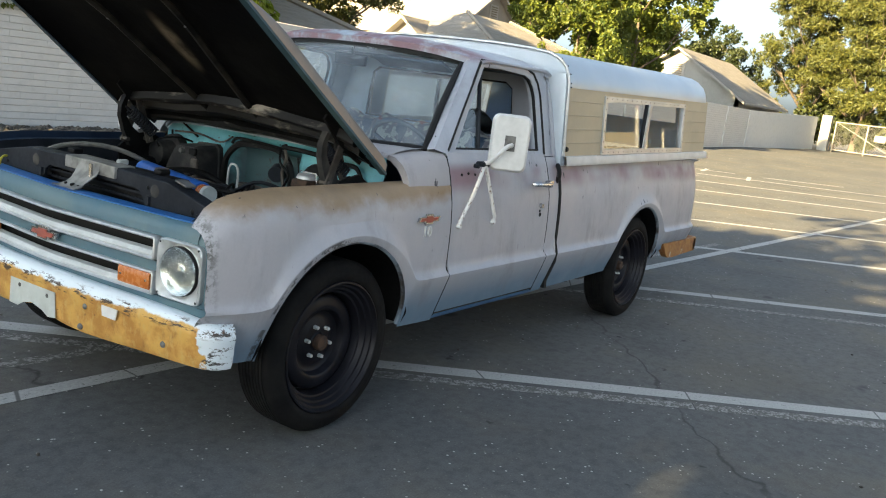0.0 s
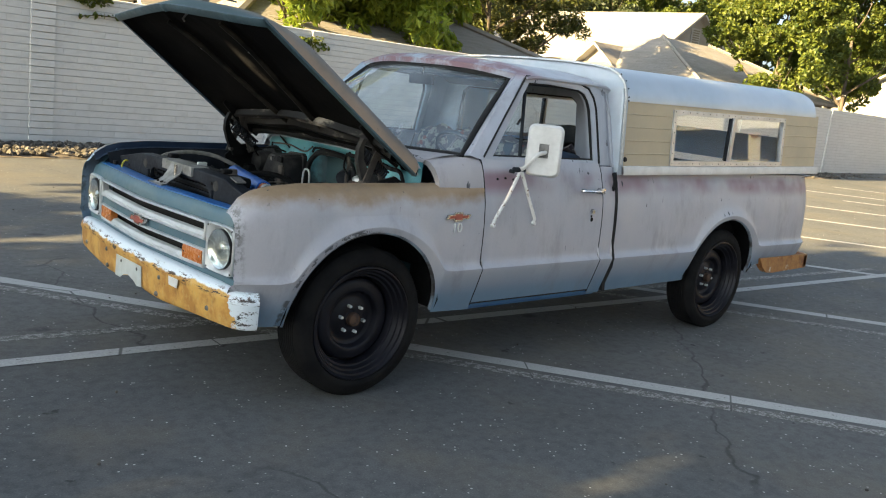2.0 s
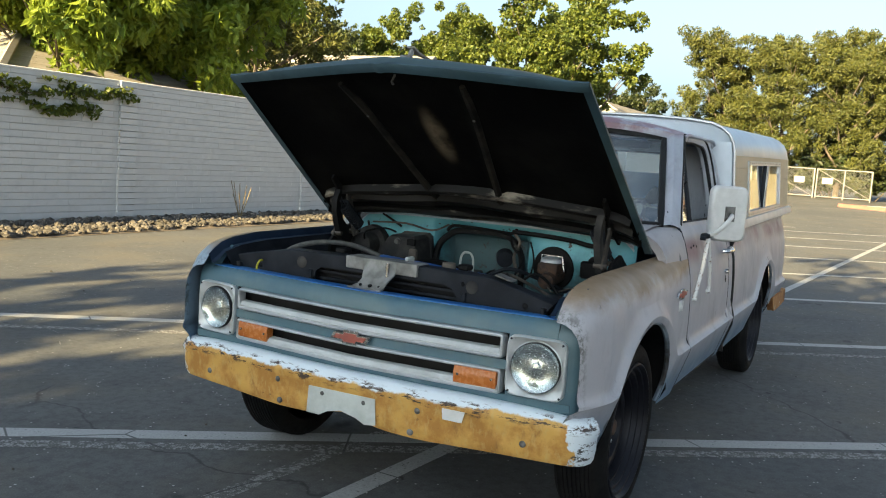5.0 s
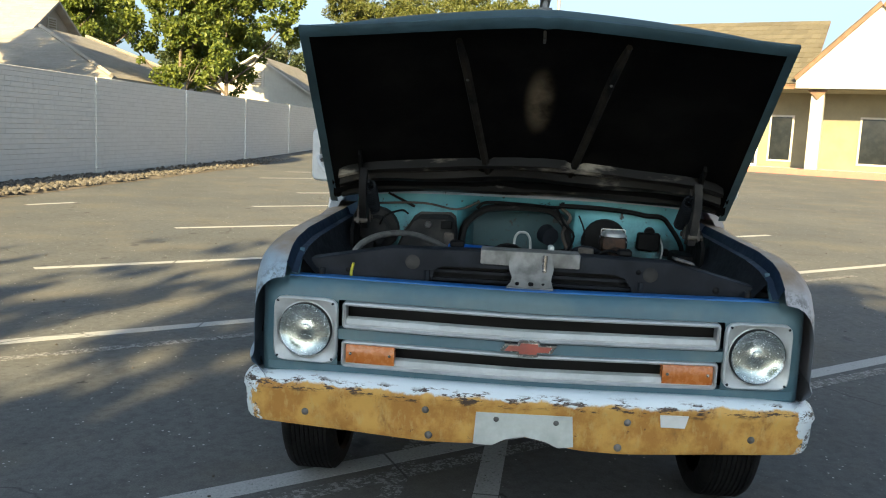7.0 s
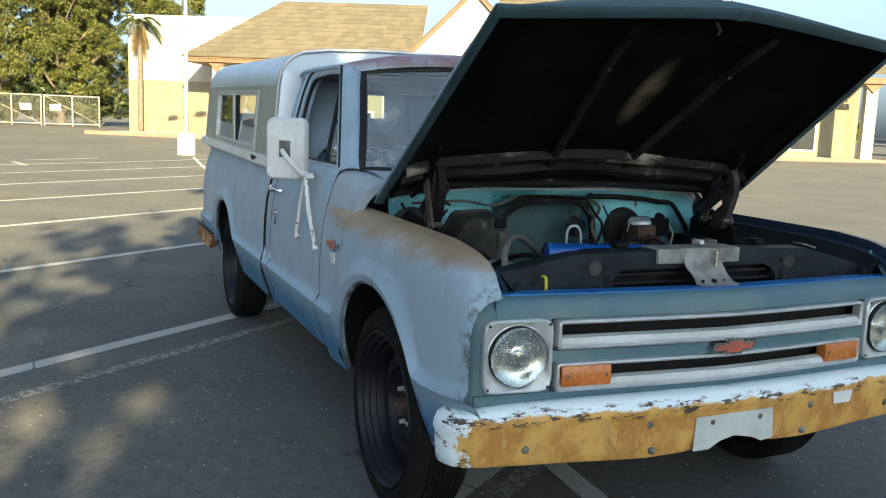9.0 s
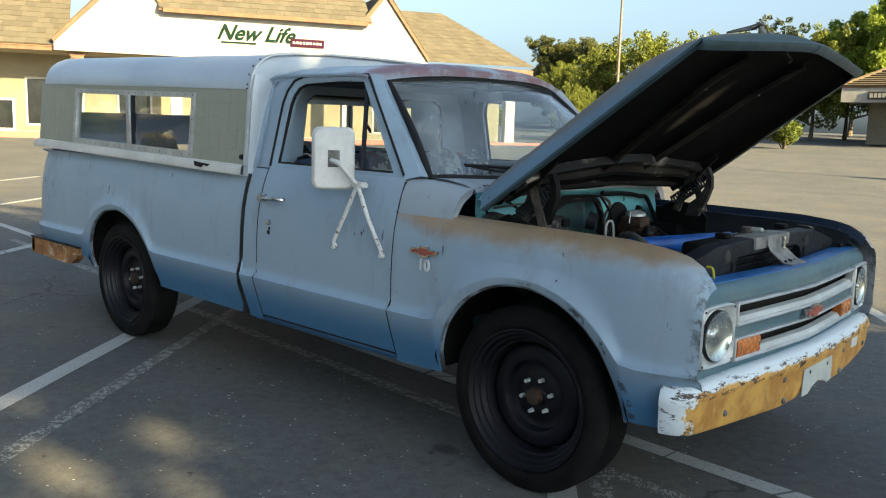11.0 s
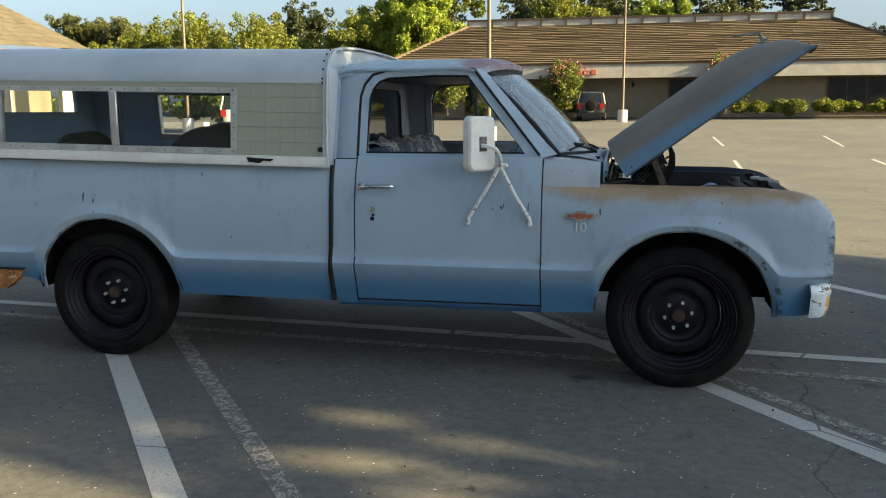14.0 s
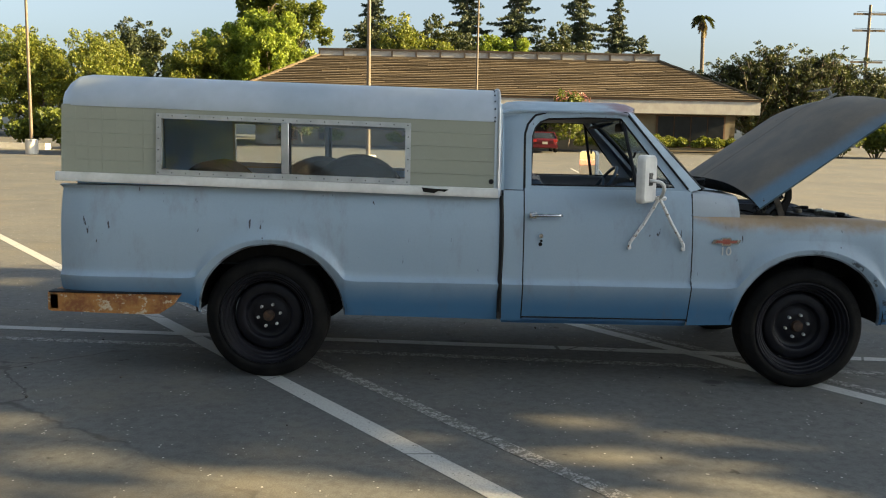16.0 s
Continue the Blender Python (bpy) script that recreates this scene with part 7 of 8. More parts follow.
def limbs(b, base, height, spread, n, seed, r0=0.14, lean=0.05, start=0.28):
    """A tapered trunk with limbs; gives the limbs' tips."""
    g = random.Random(seed)
    base = Vector(base)
    top = base + Vector((g.uniform(-lean, lean) * height, g.uniform(-lean, lean) * height, height * 0.82))
    pts = smooth_pts([base, base.lerp(top, 0.35) + Vector((g.uniform(-0.1, 0.1), g.uniform(-0.1, 0.1), 0)), top], 4)
    tube(b, pts, [r0 * (1 - 0.8 * k / (len(pts) - 1)) for k in range(len(pts))], 8)
    tips = [top]
    for k in range(n):
        t = start + (0.95 - start) * (k + g.random()) / n
        p = base.lerp(top, t)
        a = 2.4 * k + g.random()
        ln = spread * g.uniform(0.6, 1.05) * (1.1 - 0.5 * t)
        q = p + Vector((math.cos(a) * ln, math.sin(a) * ln, height * g.uniform(0.10, 0.28)))
        mid = p.lerp(q, 0.5) + Vector((0, 0, -0.04 * height * g.random()))
        r = r0 * (1 - 0.75 * t) * 0.55
        tube(b, [p, mid, q], [r, r * 0.7, r * 0.25], 6)
        tips += [q, mid + Vector((g.uniform(-.3, .3), g.uniform(-.3, .3), 0.2))]
        for _ in range(2):
            q2 = q.lerp(p, g.uniform(0.1, 0.4)) + Vector((g.uniform(-1, 1), g.uniform(-1, 1), g.uniform(0.2, 0.9))) * spread * 0.35
            tube(b, [p.lerp(q, 0.6), q2], [r * 0.5, r * 0.15], 5)
            tips.append(q2)
    return tips


def make_tree(label, height, spread, leafn, leafsize, material, seed, r0=0.14, clump=0.5, start=0.28, nl=9, flat=0.9, name="tree", droop=0.2, group="trees round the lot", long=1.6):
    t = tagged(empty(name), label, "tree", group)
    b = bmesh.new()
    tips = limbs(b, (0, 0, 0), height, spread, nl, seed, r0, start=start)
    part("trunk", b, M["bark"], t)
    g = random.Random(seed + 1)
    cs, rs = [], []
    for q in tips:
        for _ in range(5):
            cs.append(Vector(q) + Vector((g.uniform(-1, 1), g.uniform(-1, 1), g.uniform(-0.6, 1.2))) * clump * 1.15)
            rs.append(clump * g.uniform(0.22, 0.72))
    v, f = leaves(cs, rs, leafn, leafsize, seed, flat, droop, long)
    soup("crown", v, f, material, t)
    return t


def make_conifer(label, height, spread, n, material, seed, boughs=90, name="conifer_tree", gap=0.75, droop=0.2, leaf=0.17, rise=(-0.30, 0.12)):
    """Drooping boughs at uneven heights round a straight stem."""
    t = tagged(empty(name), label, "tree", "conifers")
    b = bmesh.new()
    tube(b, [(0, 0, 0), (0, 0, height * 0.5), (0, 0, height)], [height * 0.022, height * 0.014, 0.02], 8)
    g = random.Random(seed)
    cs, rs = [], []
    for k in range(boughs):
        z = height * (0.14 + 0.86 * (k / boughs) ** 1.1)
        a = 2.399 * k + g.uniform(-0.5, 0.5)
        ln = spread * (1 - z / height) ** gap * g.choice((0.45, 0.7, 0.9, 1.0, 1.25)) + 0.15
        p, q = Vector((0, 0, z)), Vector((math.cos(a) * ln, math.sin(a) * ln, z + ln * g.uniform(*rise)))
        tube(b, [p, p.lerp(q, 0.6) + Vector((0, 0, 0.1)), q], [0.05, 0.03, 0.010], 4)
        m = max(2, int(ln / 0.42))
        for i in range(1, m + 1):
            cs.append(p.lerp(q, i / m) + Vector((0, 0, 0.05 - droop * g.random())))
            rs.append(0.16 + 0.26 * (1 - i / m) + 0.12 * g.random())
    part("trunk", b, M["bark"], t)
    v, f = leaves(cs, rs, n, leaf, seed, 0.6, 0.5, 2.4)
    soup("crown", v, f, material, t)
    return t


def make_bush(label, w, h, n, size, material, seed, category="shrub", name="shrub", group="shrubs"):
    t = tagged(empty(name), label, category, group)
    b = bmesh.new()
    g = random.Random(seed)
    cs, rs = [], []
    for k in range(9):
        a, d = g.uniform(0, 6.28), g.uniform(0, 0.7) * w
        q = Vector((math.cos(a) * d, math.sin(a) * d, h * g.uniform(0.35, 0.8)))
        tube(b, [(q.x * 0.2, q.y * 0.2, 0), q], [0.03, 0.008], 5)
        cs.append(q), rs.append(0.45 * w * g.uniform(0.6, 1.1))
    part("stem", b, M["bark"], t)
    v, f = leaves(cs, rs, n, size, seed, h / w * 0.8, 0.0)
    v = [(x, y, max(z, 0.02)) for x, y, z in v]
    soup("foliage", v, f, material, t)
    return t


def put_at(src, x, y, z=None, scale=1.0, turn=0.0, sz=1.0):
    m = pose(x, y, ground_z(x, y) if z is None else z, 0, 0, turn) @ Matrix.Diagonal((scale, scale, scale * sz, 1))
    return copy_thing(src, m)


def place(src, x, y, z=None, scale=1.0, turn=0.0):
    """Moves the pattern itself to its own spot."""
    src.matrix_basis = pose(x, y, ground_z(x, y) if z is None else z, 0, 0, turn) @ Matrix.Diagonal((scale, scale, scale, 1))


green = make_tree("leafy green tree with several bare stems behind the wall", 7.8, 2.4, 30000, 0.105, M["leafg"], 11, 0.13, 0.62, 0.25, 11)
bright = make_tree("sunlit yellow-green tree with long leaves behind the wall", 6.8, 2.7, 24000, 0.105, M["leafb"], 12, 0.15, 0.72, 0.25, 11, droop=0.9, long=2.8)
darkt = make_tree("broad dark green oak behind the roofs", 9.0, 3.8, 22000, 0.17, M["leafd"], 13, 0.26, 1.0, 0.2, 12)
pine = make_tree("golden-green pine with open crown", 11.0, 3.4, 42000, 0.075, M["needle"], 14, 0.24, 0.80, 0.10, 18, name="pine_tree", long=4.0)
olive = make_tree("pale yellow-green willow-like tree", 6.5, 3.0, 20000, 0.13, M["leafy"], 15, 0.18, 0.95, 0.12, 10, droop=1.0)
cedar = make_conifer("dark blue-green deodar cedar with drooping boughs", 19.0, 6.2, 30000, M["leafc"], 16, 110)
cypress = make_conifer("dense dark juniper with ragged pointed tips", 5.6, 2.2, 14000, M["leafd"], 17, 130, "juniper_tree", 0.45, -0.3, 0.10, (0.5, 1.5))

# trees behind the wall, along the houses
place(green, -29.0, -12.4, 0.0, 0.98, 0)
put_at(green, -36.3, -13.0, 0.0, 1.22, 160)
put_at(green, -48.5, -17.5, 0.0, 1.0, 230)
for x, y, s, r in ((-58, -45, 1.7, 30), (-58, -38.5, 1.6, 120), (-60, -32, 1.65, 210), (-50, -47, 1.7, 270)):
    put_at(green, x, y, 0.0, s, r)
place(bright, -12.0, -14.2, 0.0, 1.0, 40)
put_at(bright, -8.6, -13.8, 0.0, 0.92, 250)
place(darkt, -52.0, -40.0, 0.0, 1.1, 20)
for x, y, s, r in ((-24, -38, 1.0, 40), (-36, -46, 1.1, 100), (-46, -48, 1.2, 200), (-64, -24, 0.85, 60), (-64, -36, 1.2, 10), (-60, -17, 0.72, 10)):
    put_at(darkt, x, y, 0.0, s, r)
place(pine, -60.5, -6.6, 0.3, 1.0, 0)
for x, y, s, r in ((-63.5, -10.8, 1.05, 120), (-61.5, -2.6, 0.95, 240), (-66, -1.0, 1.1, 60), (-18.6, -17.4, 0.80, 200), (-70, 5.0, 1.0, 20)):
    put_at(pine, x, y, 0.2, s, r)
# far row behind the shops
place(olive, -28.4, 60.0, None, 1.0, 0)
for x, y, s, r in ((-33.5, 60, 1.0, 60), (-22.5, 64, 1.05, 150), (-40, 62, 1.0, 210), (-30.8, 66, 1.05, 110), (-37, 66, 1.1, 330), (-47, 66, 0.80, 300), (-52, 74, 0.8, 77), (-37, 54, 0.5, 10)):
    put_at(olive, x, y, None, s, r)
for x, y, s, r in ((-28, 90, 1.02, 0), (-21.5, 92, 1.05, 70), (-36, 90, 1.1, 30), (-66, 92, 0.9, 10), (52, 92, 1.0, 0), (-5, 94, 1.1, 60), (62, 90, 1.0, 40)):
    put_at(darkt, x, y, None, s, r)
for x, y, s, r in ((-55.3, 76, 0.85, 0), (-50.8, 76, 0.80, 100)):
    put_at(pine, x, y, None, s, r)
for x, y, s, r in ((-17.2, 66, 1.36, 20), (-21.0, 67, 1.22, 140), (2.5, 80, 1.32, 30)):
    put_at(bright, x, y, None, s, r)
for x, y, s, r in ((-9.0, 82, 1.06, 15), (-2.5, 83, 1.08, 100), (8.0, 82, 1.02, 160)):
    put_at(darkt, x, y, None, s, r)
for x, y, s, r in ((-5.8, 79, 1.45, 50),):
    put_at(olive, x, y, None, s, r)
# tall open tree behind the far shops
put_at(green, -19.0, 75.0, None, 2.05, 45)
place(cedar, 5.2, 92.0, None, 1.0, 0)
for x, y, s, r in ((-0.5, 92, 0.98, 40), (12.2, 92, 0.95, 80), (16.7, 93, 0.86, 130), (-11.0, 92, 0.92, 10), (20.0, 95, 0.66, 200)):
    put_at(cedar, x, y, None, s, r)
place(cypress, 21.0, 66.0, None, 1.1, 0)
for x, y, s, r in ((22.6, 65, 1.2, 40), (24.4, 66, 1.35, 90), (26.2, 65, 1.2, 150), (28.2, 66, 1.3, 210), (19.4, 67, 1.05, 20), (30.5, 66, 1.2, 10), (33.0, 66, 1.1, 70)):
    put_at(cypress, x, y, None, s * 0.86, r)
# shade trees on the sunny side of the lot, behind the camera
place_shade = make_tree("wide shade tree at the edge of the lot", 8.0, 2.5, 2700, 0.27, M["leafg"], 21, 0.2, 0.85, 0.24, 12, group="shade trees")
place(place_shade, 12.4, -1.9, 0.0, 1.0, 0)
for x, y, s, r in ((12.9, 0.6, 0.80, 100), (16.2, -2.1, 0.96, 60)):
    put_at(place_shade, x, y, 0.0, s, r)
thin_shade = make_tree("thin airy shade tree at the edge of the lot", 8.0, 2.8, 620, 0.27, M["leafg"], 22, 0.18, 0.7, 0.3, 9, group="shade trees")
place(thin_shade, 13.2, -5.6, 0.0, 0.86, 0)


def make_palm(x, y, z, height, r, skirt, label, n=26, name="palm_tree", crown=0.20):
    t = tagged(empty(name, (x, y, z)), label, "palm tree", "palms")
    g = random.Random(int(height * 10))
    b = bmesh.new()
    pts = smooth_pts([(x, y, z), (x + 0.03 * height, y, z + height * 0.5), (x + 0.02 * height, y, z + height)], 8)
    tube(b, pts, [r * (1.2 - 0.3 * k / (len(pts) - 1)) + 0.02 * (k % 2) for k in range(len(pts))], 10)
    part("trunk", b, M["bark"], t)
    top = Vector(pts[-1])
    for hang, mat_ in ((False, M["leafd"]), (True, M["frond"])):
        V, F = [], []
        for k in range(n if not hang else int(n * skirt)):
            a = 2.4 * k + g.random()
            up = g.uniform(0.0, 0.9) if not hang else g.uniform(-1.8, -0.7)
            ln = height * crown * (1.0 if not hang else 0.85) * g.uniform(0.8, 1.2)
            d = Vector((math.cos(a), math.sin(a), 0))
            for leaf in range(14):
                tt = 0.25 + 0.75 * leaf / 13
                c = top + d * ln * tt * (0.9 if not hang else 0.35) + Vector((0, 0, ln * (up * tt - 0.9 * tt * tt) if not hang else ln * up * tt - 0.1))
                side = Vector((-d.y, d.x, 0))
                for sgn in (1, -1):
                    e = c + (side * sgn * 0.55 + d * 0.5 + Vector((0, 0, -0.35))) * ln * 0.32
                    w = Vector((0, 0, 0.02 * height * 0.15)) + d * 0.02 * height * 0.2
                    nv = len(V)
                    V += [tuple(c - w), tuple(c + w), tuple(e)]
                    F.append((nv, nv + 1, nv + 2))
        if F:
            soup("fronds" if not hang else "dry_fronds", V, F, mat_, t)
    return t


make_palm(-48.6, 1.62, 0.45, 6.1, 0.115, 1.3, "fan palm with a shaggy dry skirt by the stucco wall", 22)
make_palm(38.6, 138.0, 1.2, 20.8, 0.30, 0.5, "tall thin fan palm far behind the shops", 34, crown=0.085)

# ivy on the wall
g = np.random.default_rng(5)
v, f = [], []
runs = [((-2.2, 1.98), (-4.6, 2.02)), ((-3.6, 2.0), (-5.6, 1.95)), ((-4.2, 1.80), (-5.8, 1.72)), ((-4.8, 2.15), (-6.6, 2.0)), ((-1.9, 2.24), (-2.6, 2.26))]
cs, rs = [], []
for (x0, z0), (x1, z1) in runs:
    for k in range(22):
        t = k / 21
        cs.append((x0 + (x1 - x0) * t, WALL_Y + 0.05, z0 + (z1 - z0) * t + 0.05 * math.sin(9 * t)))
        rs.append(0.03 + 0.13 * g.random() * t)
v, f = leaves(cs, rs, 1500, 0.055, 5, 1.0, 0.5)
v = [(x, max(y, WALL_Y + 0.01) if y < WALL_Y + 0.01 else min(y, WALL_Y + 0.14), z) for x, y, z in v]
vine = tagged(empty("ivy", (-4.0, WALL_Y + 0.03, 2.0)), "straggling ivy trailing over the block wall", "vine")
soup("ivy_leaves", v, f, M["leafg"], vine)
for (x0, z0), (x1, z1) in runs:
    part("ivy_stem", tube(bmesh.new(), [(x0 + (x1 - x0) * k / 8, WALL_Y + 0.02, z0 + (z1 - z0) * k / 8 + 0.05 * math.sin(9 * k / 8)) for k in range(9)], 0.008, 5), M["bark"], vine)
dry = tagged(empty("dry_weed", (-8.6, -8.9, 0.05)), "dry weed stalk in the stones by the wall", "weed")
b = bmesh.new()
for k in range(9):
    a = k * 0.7
    tube(b, [(-8.6, -8.9, 0.03), (-8.6 + 0.1 * math.cos(a), -8.9 + 0.08 * math.sin(a), 0.3), (-8.6 + 0.22 * math.cos(a), -8.9 + 0.15 * math.sin(a), 0.5 + 0.03 * k)], 0.006, 4)
part("stalk", b, M["frond"], dry)

# ---- roofs ----


def shingled(name, corners, courses, width, material, parent, thick=0.03, seed=1, jitter=0.3):
    """Overlapping shingles on a slope: corners are eave left, eave right, ridge right, ridge left."""
    a, b, c, d = (Vector(p) for p in corners)
    n = (b - a).cross(d - a).normalized()
    if n.z < 0:
        n = -n
    g = random.Random(seed)
    V, F = [], []
    for r in range(courses):
        t0, t1 = r / courses, min(1.0, (r + 1.25) / courses)
        l0, r0, l1, r1 = a.lerp(d, t0), b.lerp(c, t0), a.lerp(d, t1), b.lerp(c, t1)
        ln = (r0 - l0).length
        m = max(1, int(ln / width))
        cuts = sorted([0.0, 1.0] + [min(0.999, max(0.001, (k + (0.5 if r % 2 else 0) + g.uniform(-jitter, jitter) * 0.5) / m)) for k in range(1, m)])
        for u0, u1 in zip(cuts, cuts[1:]):
            up = thick * g.uniform(0.7, 1.25)
            e = 0.004 / max(ln, 0.1)
            p = [l0.lerp(r0, u0 + e) + n * up, l0.lerp(r0, u1 - e) + n * up, l1.lerp(r1, u1 - e) + n * 0.004, l1.lerp(r1, u0 + e) + n * 0.004]
            q = [l0.lerp(r0, u0 + e), l0.lerp(r0, u1 - e)]
            k = len(V)
            V += [tuple(w) for w in p + q]
            F += [(k, k + 1, k + 2, k + 3), (k + 4, k + 5, k + 1, k), (k + 4, k, k + 3), (k + 1, k + 5, k + 2)]
    return soup(name, V, F, material, parent, kind="stuff")


# ---- shop front with two gables ----
FO, FD = Vector((-43.9, 4.0, 0.0)), Vector((0.451, 0.892, 0.0))
FN = Vector((0.892, -0.451, 0.0))


def F3(s, d, z):
    """A spot by the front: s along it, d out from it, z up."""
    return FO + FD * s + FN * d + Vector((0, 0, z))


def fbox(b, s0, s1, d0, d1, z0, z1, bevel=0.0):
    c = F3((s0 + s1) / 2, (d0 + d1) / 2, (z0 + z1) / 2)
    m = Matrix((FD, FN, (0, 0, 1))).transposed().to_4x4()
    m.translation = c
    bmesh.ops.create_cube(b, size=1.0, matrix=m @ Matrix.Diagonal((abs(s1 - s0), abs(d1 - d0), abs(z1 - z0), 1)))
    return b


G0 = 0.42
shop = tagged(empty("shop_building", F3(16, -6, G0)), "cream and white shop front with shake roofs and gables", "building")
B = bmesh.new
part("wall", fbox(B(), -5.2, 1.4, -4.2, -3.8, 0.1, 3.35), M["stuccoc"], shop)
part("wall", fbox(B(), -5.2, 4.5, -4.25, -3.82, 3.35, 6.95), M["stuccow"], shop)
part("wall", fbox(B(), -5.2, -4.9, -14, -4.2, 0.1, 6.9), M["stuccow"], shop)
part("porch_wall", fbox(B(), 1.4, 35, -3.4, -3.2, 0.1, 4.4), M["stuccoc"], shop)
part("porch_ceiling", fbox(B(), -0.4, 35, -3.4, -0.1, 4.22, 4.34), M["stuccoc"], shop)
part("fascia", fbox(B(), -0.6, 11.2, -0.12, 0.0, 4.22, 4.50), M["fascia"], shop)
part("fascia", fbox(B(), -0.6, -0.45, -4.0, 0.0, 4.22, 4.50), M["fascia"], shop)
roof = shingled("shake_roof", [F3(-0.7, 0.1, 4.48), F3(11.6, 0.1, 4.48), F3(11.6, -5.0, 8.05), F3(3.4, -5.0, 8.05)], 13, 0.45, M["shake"], shop, 0.05, 3)
shingled("shake_roof_side", [F3(-0.7, -9.0, 4.48), F3(-0.7, 0.1, 4.48), F3(3.4, -5.0, 8.05), F3(3.4, -5.2, 8.05)], 13, 0.45, M["shake"], shop, 0.05, 4)
part("roof_base", slab(B(), [F3(-0.6, 0.05, 4.45), F3(11.6, 0.05, 4.45), F3(11.6, -5.0, 8.0), F3(3.4, -5.0, 8.0)], (0, 0, -0.05)), M["fascia"], shop)
# gable front
gb_ = [(11.0, 4.25), (11.0, 4.60), (14.35, 7.95), (15.9, 6.40), (25.75, 6.45), (26.85, 7.80), (29.2, 4.65), (29.2, 4.25)]
part("gable_wall", slab(B(), [F3(s, 0.25, z) for s, z in gb_], FN * -0.3), M["stuccow"], shop)
for (s0, z0), (s1, z1) in zip(gb_[:-1], gb_[1:]):
    if abs(z1 - z0) < 0.4 or s0 == s1:
        continue
    d = Vector((s1 - s0, z1 - z0)).normalized()
    n = Vector((-d.y, d.x)) * 0.24
    part("barge_board", slab(B(), [F3(s0, 0.42, z0), F3(s1, 0.42, z1), F3(s1 + n.x * 0.5, 0.42, z1 + n.y), F3(s0 + n.x * 0.5, 0.42, z0 + n.y)], FN * -0.5), M["fascia"], shop)
    shingled("gable_roof", [F3(s0 + n.x * .5, 0.45, z0 + n.y + 0.02), F3(s1 + n.x * .5, 0.45, z1 + n.y + 0.02), F3(s1 + n.x * .5, -5, z1 + n.y + 0.02), F3(s0 + n.x * .5, -5, z0 + n.y + 0.02)], 11, 0.45, M["shake"], shop, 0.04, 5)
shingled("mansard_roof", [F3(15.6, 0.75, 6.42), F3(26.0, 0.75, 6.42), F3(26.0, -2.6, 9.0), F3(15.6, -2.6, 9.0)], 9, 0.45, M["shake"], shop, 0.05, 6)
part("mansard_base", slab(B(), [F3(15.6, 0.7, 6.38), F3(26.0, 0.7, 6.38), F3(26.0, -2.6, 8.95), F3(15.6, -2.6, 8.95)], (0, 0, -0.06)), M["fascia"], shop)
part("fascia", fbox(B(), 15.8, 25.8, 0.5, 0.78, 6.24, 6.44), M["fascia"], shop)
shingled("shake_roof_far", [F3(29.0, 0.1, 4.68), F3(35.6, 0.1, 4.68), F3(31.8, -5.0, 7.9), F3(27.0, -5.0, 7.9)], 13, 0.45, M["shake"], shop, 0.05, 7)
part("fascia", fbox(B(), 29.0, 35.6, -0.12, 0.0, 4.22, 4.52), M["fascia"], shop)
part("porch_wall_far", fbox(B(), 34.4, 34.8, -10, -3.2, 0.1, 4.4), M["stuccoc"], shop)
for s in (1.1, 6.5, 11.95, 16.4, 20.7, 25.0, 29.4, 34.4):
    col = part("porch_post", fbox(B(), s - 0.28, s + 0.28, -0.75, -0.25, G0 - 0.3, 4.22), M["stuccow"], shop)
    part("post_capital", slab(B(), [F3(s - 0.45, -0.2, 4.2), F3(s + 0.45, -0.2, 4.2), F3(s, -0.2, 3.75)], FN * 0.06), M["fascia"], shop)
for s, w in ((10.0, 1.0), (14.5, 1.5), (28.0, 1.5), (32.2, 1.2)):
    win = part("shop_window", fbox(B(), s - w / 2 - 0.1, s + w / 2 + 0.1, -3.22, -3.14, G0 + 0.3, 3.1), M["fasciag"], shop)
    part("pane", fbox(B(), s - w / 2, s + w / 2, -3.16, -3.12, G0 + 0.4, 3.0), M["dark"], win)
door = part("glass_door", fbox(B(), 6.72, 8.92, -3.22, -3.14, G0, 2.02), M["carwhite"], shop, "white-framed double glass door")
for s0, s1 in ((6.82, 7.76), (7.88, 8.82)):
    part("pane", fbox(B(), s0, s1, -3.16, -3.12, G0 + 0.14, 1.93), M["dark"], door)
part("walk", fbox(B(), -5.5, 36, -3.4, 0.6, 0.0, G0 + 0.02), M["concrete"], shop)
tagged(part("kerb_red", fbox(B(), -5.6, 36, 0.6, 0.78, 0.0, G0 + 0.06), M["kerbred"]), "red painted kerb along the shop walk", "kerb", kind="structure")
# sign: script words and a small panel of unreadable writing
sign = tagged(empty("shop_sign", F3(21.5, 0.28, 5.6)), "dark green script sign on the white gable wall", "sign")
txt = bpy.data.curves.new("sign_words", "FONT")
txt.body, txt.size, txt.extrude, txt.shear, txt.align_x = "New Life", 1.02, 0.03, 0.45, "CENTER"
txt.offset = 0.022
ob = new("sign_curve", txt)
me = bpy.data.meshes.new_from_object(ob.evaluated_get(bpy.context.evaluated_depsgraph_get()))
bpy.data.objects.remove(ob)
m = Matrix((FD, (0, 0, 1), FN)).transposed().to_4x4()
m.translation = F3(20.15, 0.29, 5.20)
me.transform(m)
link_mesh("sign_words", me, M["signgreen"], sign)
part("sign_underline", fbox(B(), 18.5, 20.2, 0.26, 0.32, 5.02, 5.09), M["signgreen"], sign)
board = part("sign_board", fbox(B(), 21.9, 23.6, 0.25, 0.33, 5.02, 5.42), M["signpurple"], sign)
